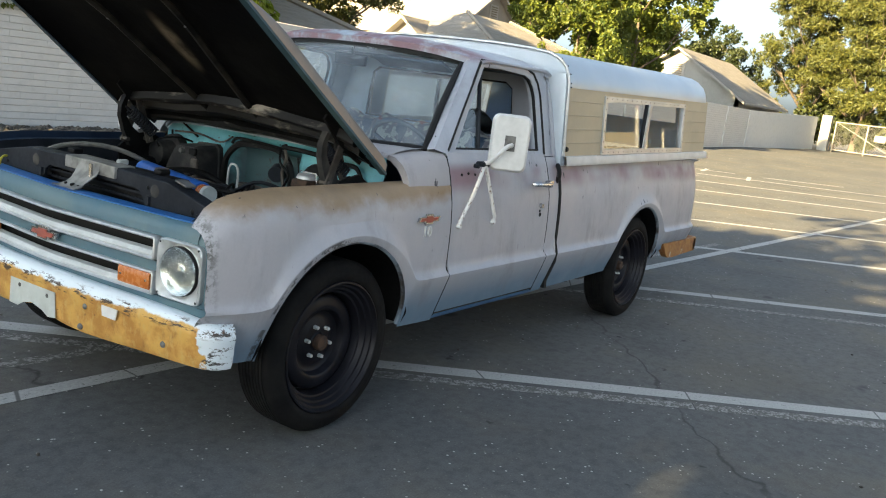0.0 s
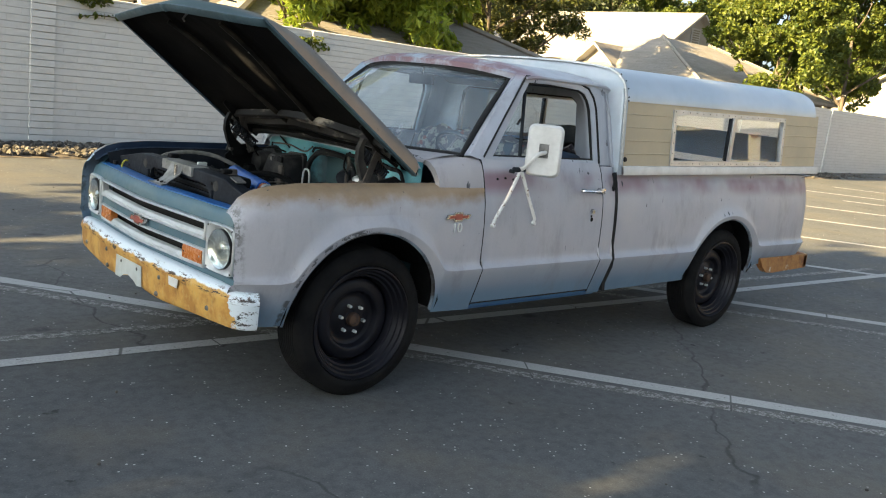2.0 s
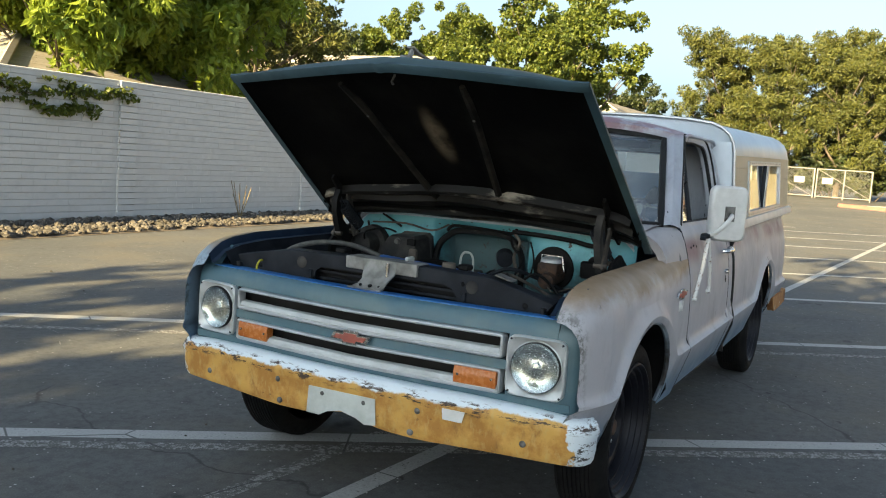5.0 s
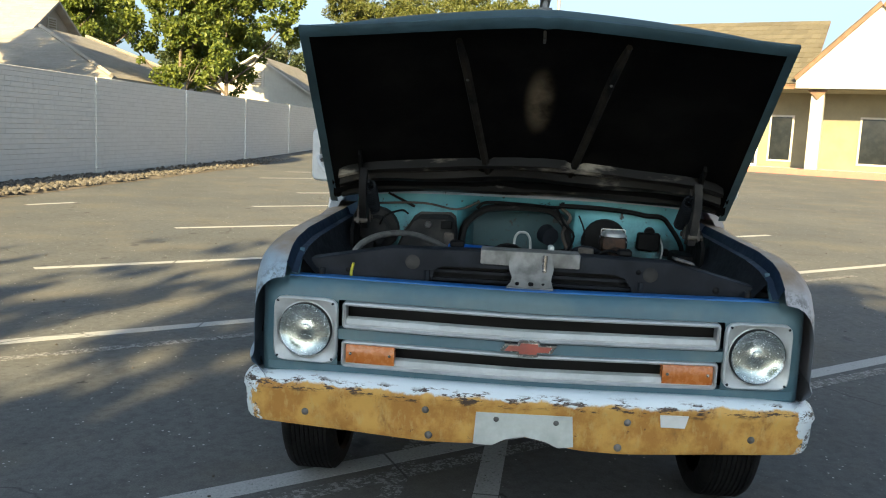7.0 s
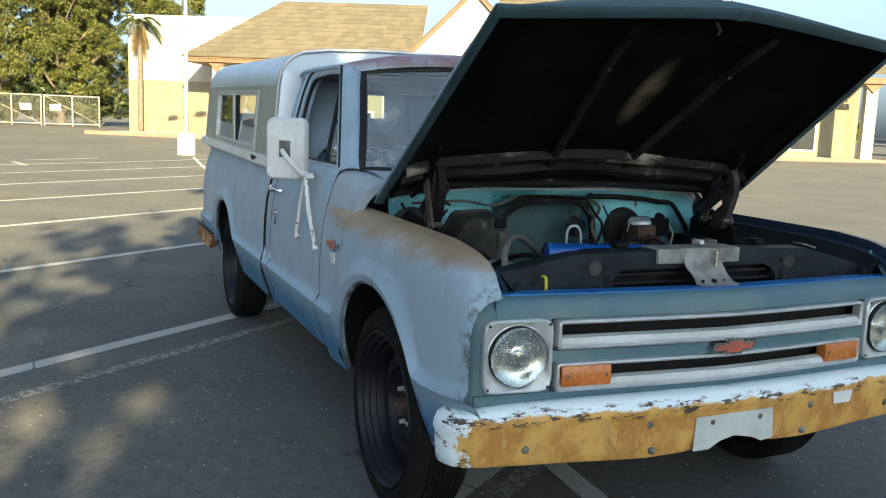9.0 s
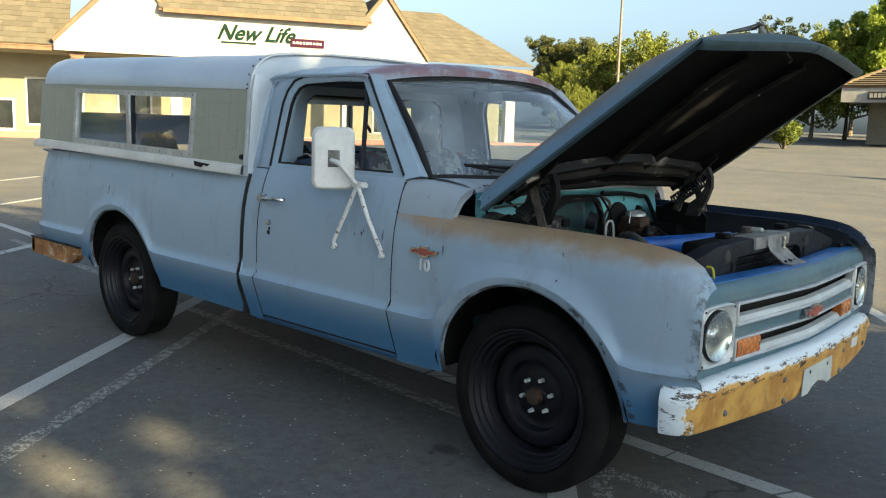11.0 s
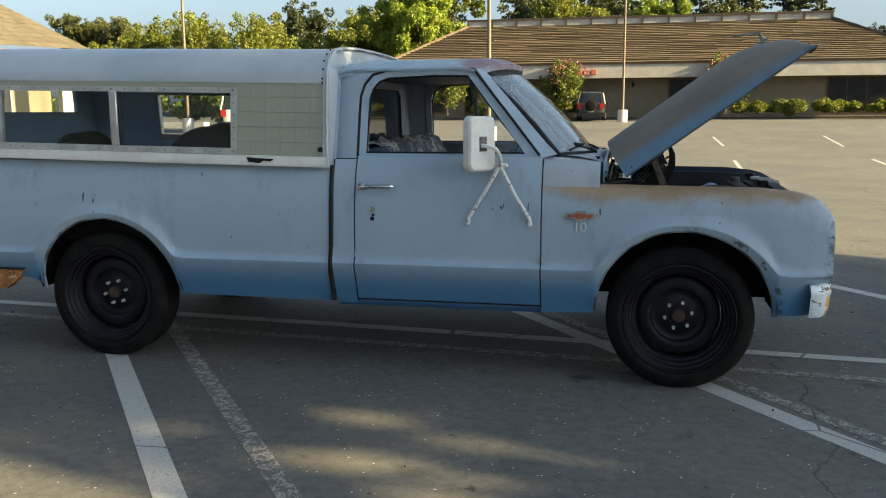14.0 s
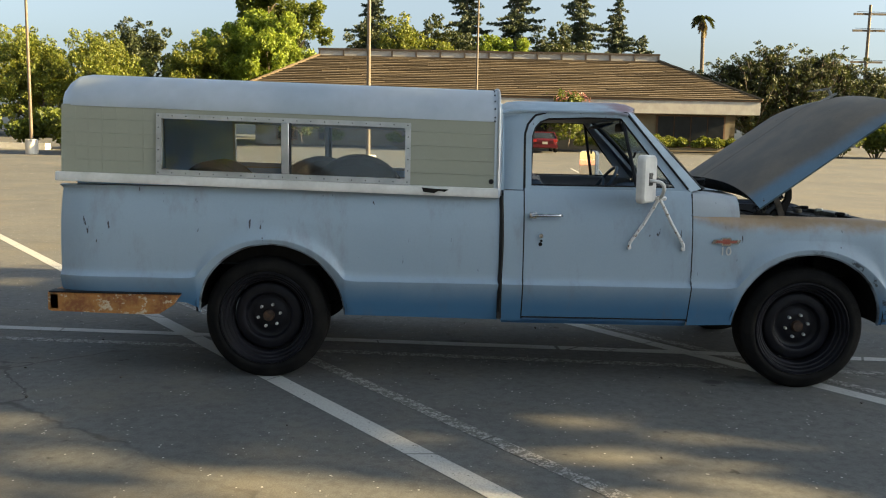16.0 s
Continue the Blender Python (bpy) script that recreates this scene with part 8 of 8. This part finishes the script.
for k in range(9):
    part("writing_bar", fbox(B(), 22.0 + k * 0.17, 22.12 + k * 0.17, 0.32, 0.34, 5.16, 5.28), M["stuccow"], board)

# ---- far shops with the long tiled roof ----
GZ = 1.22
hall = tagged(empty("far_shops", (1, 60, GZ)), "low tan shop building with a long brown tile roof", "building")
EY, EZ = 54.6, 4.45
part("wall", new_box((-16.2, 56.4, GZ - 0.3), (18.4, 56.8, 4.3)), M["stuccot"], hall)
part("wall", new_box((-16.2, 56.4, GZ - 0.3), (-15.8, 70, 4.3)), M["stuccot"], hall)
part("wall", new_box((18.0, 56.4, GZ - 0.3), (18.4, 70, 4.3)), M["stuccot"], hall)
part("eave_board", new_box((-17.4, EY - 0.02, 3.55), (19.5, EY + 0.3, EZ)), M["fasciag"], hall)
part("eave_board", new_box((-17.4, EY, 3.55), (-17.1, 72, EZ)), M["fasciag"], hall)
part("soffit", new_box((-17.2, EY + 0.3, 3.55), (19.3, 56.5, 3.65)), M["stuccot"], hall)
part("eave_trim", new_box((-17.5, EY - 0.08, EZ), (19.6, EY + 0.3, EZ + 0.10)), M["fascia"], hall)
shingled("tile_roof", [(-17.5, EY - 0.1, EZ + 0.08), (19.6, EY - 0.1, EZ + 0.08), (14.0, 62.0, 7.75), (-12.4, 62.0, 7.75)], 22, 3.0, M["tileroof"], hall, 0.11, 8, 0.1)
shingled("tile_roof_end", [(-17.5, 72, EZ + 0.08), (-17.5, EY - 0.1, EZ + 0.08), (-12.4, 62.0, 7.75), (-12.4, 64.0, 7.75)], 22, 0.6, M["tileroof"], hall, 0.06, 9, 0.1)
shingled("tile_roof_end", [(19.6, EY - 0.1, EZ + 0.08), (19.6, 72, EZ + 0.08), (14.0, 64.0, 7.75), (14.0, 62.0, 7.75)], 22, 0.6, M["tileroof"], hall, 0.06, 10, 0.1)
part("roof_base", slab(B(), [(-17.4, EY, EZ), (19.5, EY, EZ), (14.0, 62.0, 7.68), (-12.4, 62.0, 7.68)], (0, 0, -0.05)), M["fascia"], hall)
for a, b_ in (((19.6, EY - 0.1, EZ + 0.15), (14.0, 62.0, 7.85)), ((-17.5, EY - 0.1, EZ + 0.15), (-12.4, 62.0, 7.85))):
    part("hip_ridge", tube(B(), [Vector(a).lerp(Vector(b_), k / 14) for k in range(15)], [0.10 + 0.03 * (k % 2) for k in range(15)], 6), M["tileroof"], hall)
par = part("roof_screen", new_box((-12.4, 62.0, 7.78), (14.0, 62.2, 8.22)), M["fasciag"], hall)
part("screen_rail", new_box((-12.5, 61.9, 8.22), (14.1, 62.3, 8.36)), M["railbrown"], hall)
part("screen_rail", new_box((-12.5, 61.9, 7.70), (14.1, 62.3, 7.80)), M["railbrown"], hall)
for k in range(15):
    x = -12.4 + 26.4 * k / 14
    part("screen_post", new_box((x - 0.06, 61.9, 7.78), (x + 0.06, 62.25, 8.24)), M["railbrown"], hall)
for x0, x1 in ((-14.6, -13.2), (-11.6, -10.6), (-5.2, -3.6), (2.6, 4.9), (12.8, 17.6)):
    w = part("shop_window", new_box((x0 - 0.08, 56.33, GZ), (x1 + 0.08, 56.42, 3.5)), M["fascia"], hall)
    n = max(1, round((x1 - x0) / 1.2))
    for k in range(n):
        part("pane", new_box((x0 + (x1 - x0) * k / n + 0.04, 56.30, GZ + 0.1), (x0 + (x1 - x0) * (k + 1) / n - 0.04, 56.36, 3.42)), M["dark"], w)
for x in (-8.6, 0.2, 7.0):
    part("wall_lamp", new_box((x - 0.09, 56.28, 3.0), (x + 0.09, 56.42, 3.3), 0.02), M["satin"], hall)
# dark sign under the eave
sg = tagged(empty("eave_sign", (-14.6, 54.5, 4.0)), "small dark sign with white unreadable letters on the eave", "sign")
part("sign_board", new_box((-15.8, 54.50, 3.72), (-13.6, 54.57, 4.22)), M["carblack"], sg)
for k in range(8):
    part("writing_bar", new_box((-15.66 + k * 0.245, 54.47, 3.84), (-15.48 + k * 0.245, 54.505, 4.10)), M["stuccow"], sg)

rs_ = tagged(empty("red_sign", (-3.3, 54.5, 4.0)), "red sign with unreadable letters on the eave", "sign")
for k in range(5):
    part("writing_bar", new_box((-4.6 + k * 0.50, 54.46, 3.78), (-4.25 + k * 0.50, 54.56, 4.12), 0.02), M["kerbred"], rs_)

# flower beds and shrubs before the far shops
lily = make_bush("clump of strap leaves with pale flower stalks", 1.0, 0.9, 2600, 0.12, M["leafy"], 31)
place(lily, 12.3, 54.6, GZ - 0.05, 1.0)
for x, y, s in ((15.6, 54.4, 0.9), (7.2, 54.6, 0.8), (8.2, 54.5, 0.85), (9.1, 54.6, 0.75), (13.2, 54.5, 0.9), (14.1, 54.6, 0.8), (16.6, 54.5, 0.8), (-4.6, 54.6, 0.9), (-6.0, 54.8, 0.8), (17.6, 54.6, 0.8), (-10.3, 55, 0.9), (19.6, 54.4, 1.1)):
    put_at(lily, x, y, GZ - 0.05, s, x * 40)
rosebush = make_tree("small crape myrtle with dusty pink blossom", 3.0, 1.45, 4200, 0.12, M["leafg"], 32, 0.06, 0.50, 0.14, 11, name="small_tree", group="flowering trees")
v, f = leaves([(0.8, 0.3, 2.6), (-0.8, 0.1, 2.7), (0.1, -0.7, 2.5), (0, 0, 3.0)], [0.7, 0.7, 0.7, 0.6], 420, 0.11, 33)
soup("blossom", v, f, M["flower"], rosebush)
place(rosebush, -12.4, 53.8, GZ - 0.1, 1.05)
for x, y, s in ((-4.3, 54.2, 1.0), (6.1, 54.0, 1.05)):
    put_at(rosebush, x, y, GZ - 0.1, s, x * 33)
hedge = make_bush("rounded green hedge shrub", 1.5, 1.4, 3200, 0.12, M["leafg"], 34)
place(hedge, 24.0, 52.0, None, 1.2)
for x, y, s in ((10.2, 54.3, 0.72), (27, 53, 1.3), (30, 52, 1.4), (21.5, 53, 0.9), (-24, 43, 1.3), (-20.5, 44.5, 1.0), (-29, 42, 1.1), (-17.4, 46, 0.9), (-35, 40, 1.2), (-26.5, 43.5, 0.9)):
    put_at(hedge, x, y, None, s, x * 21)

# ---- gate at the end of the lot ----
gate = tagged(empty("chain_link_gate", (-57.6, -3.5, 0.5)), "double chain-link gate with white notices", "gate")
for y in (-7.3, -5.4, -3.72, -3.55, -1.9, -0.3):
    part("gate_post", cyl(B(), (-57.6, y, 0.3), (-57.6, y, 2.42), 0.045, None, 10), M["pole"], gate)
for y0, y1 in ((-7.3, -3.72), (-3.55, -0.3)):
    for z in (0.62, 2.40):
        part("gate_rail", cyl(B(), (-57.6, y0, z), (-57.6, y1, z), 0.035, None, 8), M["pole"], gate)
    part("gate_brace", cyl(B(), (-57.6, y0, 2.4), (-57.6, y1, 0.62), 0.015, None, 6), M["pole"], gate)
    b = B()
    n = int((y1 - y0) / 0.16)
    V, Fc = [], []
    for k in range(-11, n + 1):
        for sgn in (1, -1):
            a0 = y0 + k * 0.16 if sgn > 0 else y0 + k * 0.16 + 1.78
            p, q = Vector((-57.6, a0, 0.62)), Vector((-57.6, a0 + 1.78 * sgn, 2.40))
            lo, hi = (p, q) if p.y < q.y else (q, p)
            if hi.y <= y0 or lo.y >= y1:
                continue
            if lo.y < y0:
                lo = lo.lerp(hi, (y0 - lo.y) / (hi.y - lo.y))
            if hi.y > y1:
                hi = lo.lerp(hi, (y1 - lo.y) / (hi.y - lo.y))
            c = len(V)
            o = Vector((0.0, 0.0, 0.005))
            V += [tuple(lo - o), tuple(hi - o), tuple(hi + o), tuple(lo + o)]
            Fc.append((c, c + 1, c + 2, c + 3))
    b.free()
    soup("chain_link", V, Fc, M["link"], gate)
for y in (-4.6, -2.9):
    part("notice", new_box((-57.55, y - 0.32, 1.45), (-57.53, y + 0.32, 1.85)), M["stuccow"], gate)
hp = make_bush("dark bushes behind the gate", 1.8, 2.0, 3000, 0.16, M["leafd"], 35)
place(hp, -61.5, -6.0, 0.4, 1.2)
for x, y, s in ((-62, -3, 1.3), (-61.5, -0.5, 1.1), (-63, -8.5, 1.4)):
    put_at(hp, x, y, 0.4, s, y * 50)

# ---- lamp posts and utility pole ----


def lamp_post(x, y, h, material, base_h=0.75, base_r=0.30, heads=True):
    z = ground_z(x, y)
    t = tagged(empty("lamp_post", (x, y, z)), "tall thin parking-lot lamp post on a white concrete base", "lamp post", "lamp posts")
    part("base", lathe(B(), [(0.0, base_h), (base_r - 0.03, base_h), (base_r, base_h - 0.03), (base_r, -0.1), (0.0, -0.1)], (x, y, z), (0, 0, 1), 24), M["concrete"], t)
    part("pole", cyl(B(), (x, y, z + base_h), (x, y, z + h), 0.085, 0.055, 12), material, t)
    for sg_ in (1, -1):
        part("arm", cyl(B(), (x, y, z + h - 0.1), (x, y + sg_ * 0.5, z + h), 0.03, None, 8), material, t)
        part("lamp_head", new_box((x - 0.22, y + sg_ * 0.5 - 0.05, z + h - 0.09), (x + 0.22, y + sg_ * 1.05, z + h + 0.10), 0.03), M["satin"], t)
    return t


lamp_post(-28.3, 1.72, 8.6, M["pole"])
lamp_post(-5.15, 25.9, 9.0, M["polebrown"])
lamp_post(-0.45, 50.2, 10.5, M["polebrown"])
lamp_post(-22.8, 36.5, 10.0, M["polebrown"])
up = tagged(empty("utility_pole", (60.0, 125.0, 1.2)), "wooden utility pole with crossarms and wires", "utility pole")
part("pole", cyl(B(), (60, 125, 1), (60, 125, 22.5), 0.28, 0.2, 10), M["polebrown"], up)
for z in (21.0, 18.6, 14.0):
    part("crossarm", new_box((57.6, 124.9, z), (62.4, 125.1, z + 0.3)), M["polebrown"], up)
    part("wire", tube(B(), [(58, 125, z + 0.5), (90, 122, z - 0.4), (130, 118, z + 0.2)], 0.04, 4), M["carblack"], up)

# ---- houses behind the wall ----


def make_house(x, y, turn, w, d, eave, ridge, label, gable_vent=True, wallm="stuccog"):
    """A gabled house; its front gable looks along its own +x."""
    h = tagged(empty("house", (x, y, 0)), label, "house", "houses behind the wall")
    R = pose(x, y, 0, 0, 0, turn)
    tr = lambda p: R @ Vector(p)  # noqa: E731
    out = [(0, -w / 2, 0), (0, w / 2, 0), (0, w / 2, eave), (0, 0, ridge), (0, -w / 2, eave)]
    part("gable_wall", slab(B(), [tr(p) for p in out], R.to_3x3() @ Vector((-0.25, 0, 0))), M[wallm], h)
    part("back_wall", slab(B(), [tr((p[0] - d, p[1], p[2])) for p in out], R.to_3x3() @ Vector((0.25, 0, 0))), M[wallm], h)
    for s in (1, -1):
        part("side_wall", slab(B(), [tr(p) for p in ((0, s * w / 2, 0), (-d, s * w / 2, 0), (-d, s * w / 2, eave), (0, s * w / 2, eave))], R.to_3x3() @ Vector((0, -s * 0.2, 0))), M[wallm], h)
        o = 0.45
        k = (ridge - eave) / (w / 2)
        cs = [(o, s * (w / 2 + o), eave - o * k + 0.1), (-d - o, s * (w / 2 + o), eave - o * k + 0.1), (-d - o, 0, ridge + 0.1), (o, 0, ridge + 0.1)]
        shingled("shingle_roof", [tr(p) for p in cs], 28, 0.6, M["shingle"], h, 0.007, 20, 0.3)
        part("roof_deck", slab(B(), [tr((p[0], p[1], p[2] - 0.01)) for p in cs], (0, 0, -0.12)), M["fasciag"], h)
    if gable_vent:
        v = part("gable_vent", slab(B(), [tr((0.05, a, b)) for a, b in ((-0.45, ridge - 1.75), (0.45, ridge - 1.75), (0.45, ridge - 0.75), (-0.45, ridge - 0.75))], R.to_3x3() @ Vector((-0.1, 0, 0))), M["fasciag"], h)
        for k in range(7):
            z = ridge - 1.66 + k * 0.125
            part("vent_slat", slab(B(), [tr((0.08, a, b)) for a, b in ((-0.3, z), (0.3, z), (0.3, z + 0.06), (-0.3, z + 0.06))], R.to_3x3() @ Vector((-0.04, 0, 0))), M["stuccot"], v)
    return h


make_house(-40.2, -23.4, 90, 8.4, 14.0, 4.3, 7.05, "greige two-storey house gable with a louvred vent")
make_house(-27.0, -19.4, 0, 2.6, 6.0, 3.0, 4.05, "low house wing with a small pale gable", False, "stuccow")
make_house(-47.0, -14.6, 0, 7.6, 10.0, 2.9, 5.3, "white house with a low shingled roof beyond the trees", True, "stuccow")
make_house(-8.4, -20.0, 90, 9.0, 8.0, 2.9, 4.85, "greige house with a broad low gable over the wall", True)
make_house(-5.9, -16.0, 0, 1.3, 3.0, 2.75, 3.30, "small greige dormer gable over the wall", False, "stuccot")


def hip_wing(x0, x1, y0, y1, eave, ridge, inset, label):
    """A low hipped wing: walls and four shingled slopes."""
    h = tagged(empty("house_wing", ((x0 + x1) / 2, (y0 + y1) / 2, 0)), label, "house", "houses behind the wall")
    part("wall", new_box((x0 + 0.5, y0 + 0.5, 0.0), (x1 - 0.5, y1 - 0.5, eave)), M["stuccog"], h)
    ym = (y0 + y1) / 2
    a, b, c, d = (x0, y1, eave), (x1, y1, eave), (x1, y0, eave), (x0, y0, eave)
    p, q = (x0 + inset, ym, ridge), (x1 - inset, ym, ridge)
    for k, cs in enumerate(([a, b, q, p], [c, d, p, q], [b, c, q, (q[0], q[1] - 0.02, q[2])], [d, a, p, (p[0], p[1] + 0.02, p[2])])):
        shingled("shingle_roof", cs, 28, 0.6, M["shingle"], h, 0.007, 30 + k, 0.3)
        part("roof_deck", slab(B(), [(v[0], v[1], v[2] - 0.02) for v in cs], (0, 0, -0.10)), M["fasciag"], h)
    for u, w in ((a, p), (b, q)):
        part("hip_cap", tube(B(), [Vector(u).lerp(Vector(w), k / 6) + Vector((0, 0, 0.05)) for k in range(7)], 0.09, 5), M["shingle"], h)
    return h


hip_wing(-37.5, -25.8, -23.0, -13.6, 2.75, 4.75, 4.0, "low pale shingled hip roof behind the wall")
hip_wing(-17.0, -6.2, -19.4, -12.4, 2.35, 3.75, 3.0, "low shingled wing beside the broad gable")
ch = tagged(empty("chimney", (-38.0, -31.2, 0)), "square stucco chimney on a house roof", "chimney")
part("stack", new_box((-38.7, -32.0, 0.0), (-37.3, -30.6, 6.3)), M["stuccog"], ch)
part("cap", new_box((-38.8, -32.1, 6.3), (-37.2, -30.5, 6.5)), M["fasciag"], ch)
tt = tagged(empty("bare_trunk", (-5.25, -12.0, 0)), "thick bare tree trunk behind the wall", "tree")
part("trunk", tube(B(), [(-5.3, -12.0, 0), (-5.27, -12.0, 2.5), (-5.17, -12.0, 4.2), (-5.0, -12.1, 7.5)], [0.17, 0.15, 0.14, 0.12], 12), M["bark"], tt)
v, f = leaves([(-5, -12, 8.2), (-4.2, -12.4, 7.6), (-6, -11.6, 7.9)], [1.5, 1.2, 1.3], 4000, 0.2, 44)
soup("crown", v, f, M["leafy"], tt)

# ---- parked cars ----


def make_car(x, y, turn, material, label, L=4.6, W=1.8, Hh=1.45, belt=0.92, suv=False, spare=False, z=None):
    """A parked car facing its own +x: shaped body, glasshouse, wheels and lamps."""
    z = ground_z(x, y) if z is None else z
    car = tagged(empty("parked_car", (x, y, z)), label, "car", "parked cars")
    R = pose(x, y, z, 0, 0, turn)
    bl = 0.28
    if suv:
        side = [(-L / 2, 0.5), (-L / 2, belt), (-L / 2 + 0.05, belt + 0.05), (L / 2 - 1.25, belt + 0.05), (L / 2 - 0.12, belt - 0.06), (L / 2, 0.70), (L / 2, 0.42), (L / 2 - 0.1, bl), (-L / 2 + 0.1, bl)]
        glass = [(-L / 2 + 0.08, belt + 0.05), (-L / 2 + 0.22, Hh - 0.08), (-L / 2 + 0.40, Hh), (L / 2 - 2.05, Hh), (L / 2 - 1.85, Hh - 0.06), (L / 2 - 1.22, belt + 0.05)]
    else:
        side = [(-L / 2, 0.5), (-L / 2 + 0.03, belt - 0.05), (-L / 2 + 0.12, belt + 0.03), (L / 2 - 1.45, belt + 0.03), (L / 2 - 0.25, belt - 0.16), (L / 2, 0.62), (L / 2, 0.40), (L / 2 - 0.12, bl), (-L / 2 + 0.12, bl)]
        glass = [(-L / 2 + 0.55, belt + 0.03), (-L / 2 + 1.05, Hh - 0.06), (-L / 2 + 1.35, Hh), (L / 2 - 2.25, Hh), (L / 2 - 2.05, Hh - 0.05), (L / 2 - 1.35, belt + 0.03)]

    def loft(prof, w0, w1, zb):
        b = B()
        rows = []
        for t in (-1, -0.92, -0.6, 0, 0.6, 0.92, 1):
            pull = 1 - 0.035 * abs(t) ** 6
            rows.append([R @ Vector((px * pull, (1 - 0.16 * abs(2 * px / L) ** 7) * t * (w0 + (w1 - w0) * max(0.0, (pz - zb)) / 0.55) / 2, pz)) for px, pz in prof])
        sheet(b, rows, closed=True)
        b.faces.new([b.verts.new(p) for p in rows[0]]), b.faces.new([b.verts.new(p) for p in rows[-1]])
        return b

    part("body", loft(side, W, W, 0.0), material, car)
    part("glasshouse", loft(glass, W - 0.10, W - 0.42, belt), M["carglass"], car)
    top = [(px * 0.99, max(pz, Hh - 0.10) + 0.02) for px, pz in glass[1:5]] + [(glass[4][0], Hh - 0.09), (glass[1][0], Hh - 0.09)]
    part("roof", loft(top, W - 0.10, W - 0.42, belt), material, car)
    for px0, pz0, px1, pz1 in ((*glass[0], *glass[1]), (*glass[5], *glass[4]), (-0.15, belt, -0.2, Hh)):
        for s in (1, -1):
            a, b_ = R @ Vector((px0, s * (W - 0.08) / 2, pz0)), R @ Vector((px1, s * (W - 0.38) / 2, pz1))
            part("pillar", tube(B(), [a, b_], 0.045, 6), material, car)
    for px in (-L / 2 + 0.85, L / 2 - 0.85):
        for s in (1, -1):
            wl = part("wheel", lathe(B(), [(0.0, 0.0), (0.20, 0.01), (0.22, 0.03), (0.32, 0.03), (0.345, -0.01), (0.345, -0.18), (0.0, -0.2)], R @ Vector((px, s * (W / 2 - 0.01), 0.345)), R.to_3x3() @ Vector((0, s, 0)), 20), M["rubber"], car)
            part("rim", lathe(B(), [(0.0, 0.035), (0.05, 0.035), (0.19, 0.02), (0.20, 0.03)], R @ Vector((px, s * (W / 2 - 0.005), 0.345)), R.to_3x3() @ Vector((0, s, 0)), 16), M["alu"], wl)
    for s in (1, -1):
        m_ = R @ Matrix.Translation((-L / 2 - 0.005, s * (W / 2 - 0.2), belt - 0.12))
        b = B()
        bmesh.ops.create_cube(b, size=1.0, matrix=m_ @ Matrix.Diagonal((0.04, 0.26, 0.16 if not suv else 0.35, 1)))
        part("tail_lamp", b, M["tail"], car)
        m_ = R @ Matrix.Translation((L / 2 - 0.06, s * (W / 2 - 0.25), 0.66))
        b = B()
        bmesh.ops.create_cube(b, size=1.0, matrix=m_ @ Matrix.Diagonal((0.14, 0.34, 0.13, 1)))
        part("head_lamp", b, M["alu"], car)
        part("mirror", cyl(B(), R @ Vector((L / 2 - 1.75, s * (W / 2 - 0.02), belt + 0.06)), R @ Vector((L / 2 - 1.8, s * (W / 2 + 0.16), belt + 0.10)), 0.06, 0.08, 8), material, car)
    b = B()
    bmesh.ops.create_cube(b, size=1.0, matrix=R @ Matrix.Translation((-L / 2 - 0.02, 0, 0.62)) @ Matrix.Diagonal((0.02, 0.34, 0.16, 1)))
    part("plate", b, M["stuccow"], car)
    for px in (-L / 2, L / 2):
        b = B()
        bmesh.ops.create_cube(b, size=1.0, matrix=R @ Matrix.Translation((px, 0, 0.42)) @ Matrix.Diagonal((0.16, W * 0.96, 0.20, 1)))
        part("bumper", b, material if not suv else M["satin"], car)
    if spare:
        part("spare_wheel", lathe(B(), [(0.0, 0.16), (0.2, 0.16), (0.33, 0.13), (0.36, 0.06), (0.35, 0.0), (0.0, 0.0)], R @ Vector((-L / 2 - 0.02, 0, 0.95)), R.to_3x3() @ Vector((-1, 0, 0)), 20), M["rubber"], car)
    return car


make_car(4.15, 53.0, 90, M["carred"], "dark red saloon parked before the far shops", 4.4, 1.78, 1.36, 0.88)
make_car(-2.45, 53.0, 90, M["carblack"], "charcoal off-roader with a spare wheel on its tail", 4.2, 1.8, 1.82, 1.05, True, spare=True)
make_car(-17.5, 38.0, -70, M["carsilver"], "silver saloon parked in the lot", 4.7, 1.8, 1.45)
make_car(-20.6, 38.6, 110, M["carwhite"], "large white SUV parked in the lot", 5.2, 2.0, 1.9, 1.08, True)
tagged(part("kerb_island", new_box((-33, 41.5, 0.2), (-24.5, 42.2, ground_z(-28, 42) + 0.30)), M["concrete"]), "pale concrete kerb of a planting island", "kerb", kind="structure")

# ---- laid blocks of the wall, last ----
for x, y, z in blocks_to_place:
    ob = new("block", full)
    ob.location = (x, y, z)
    ob.parent = wall
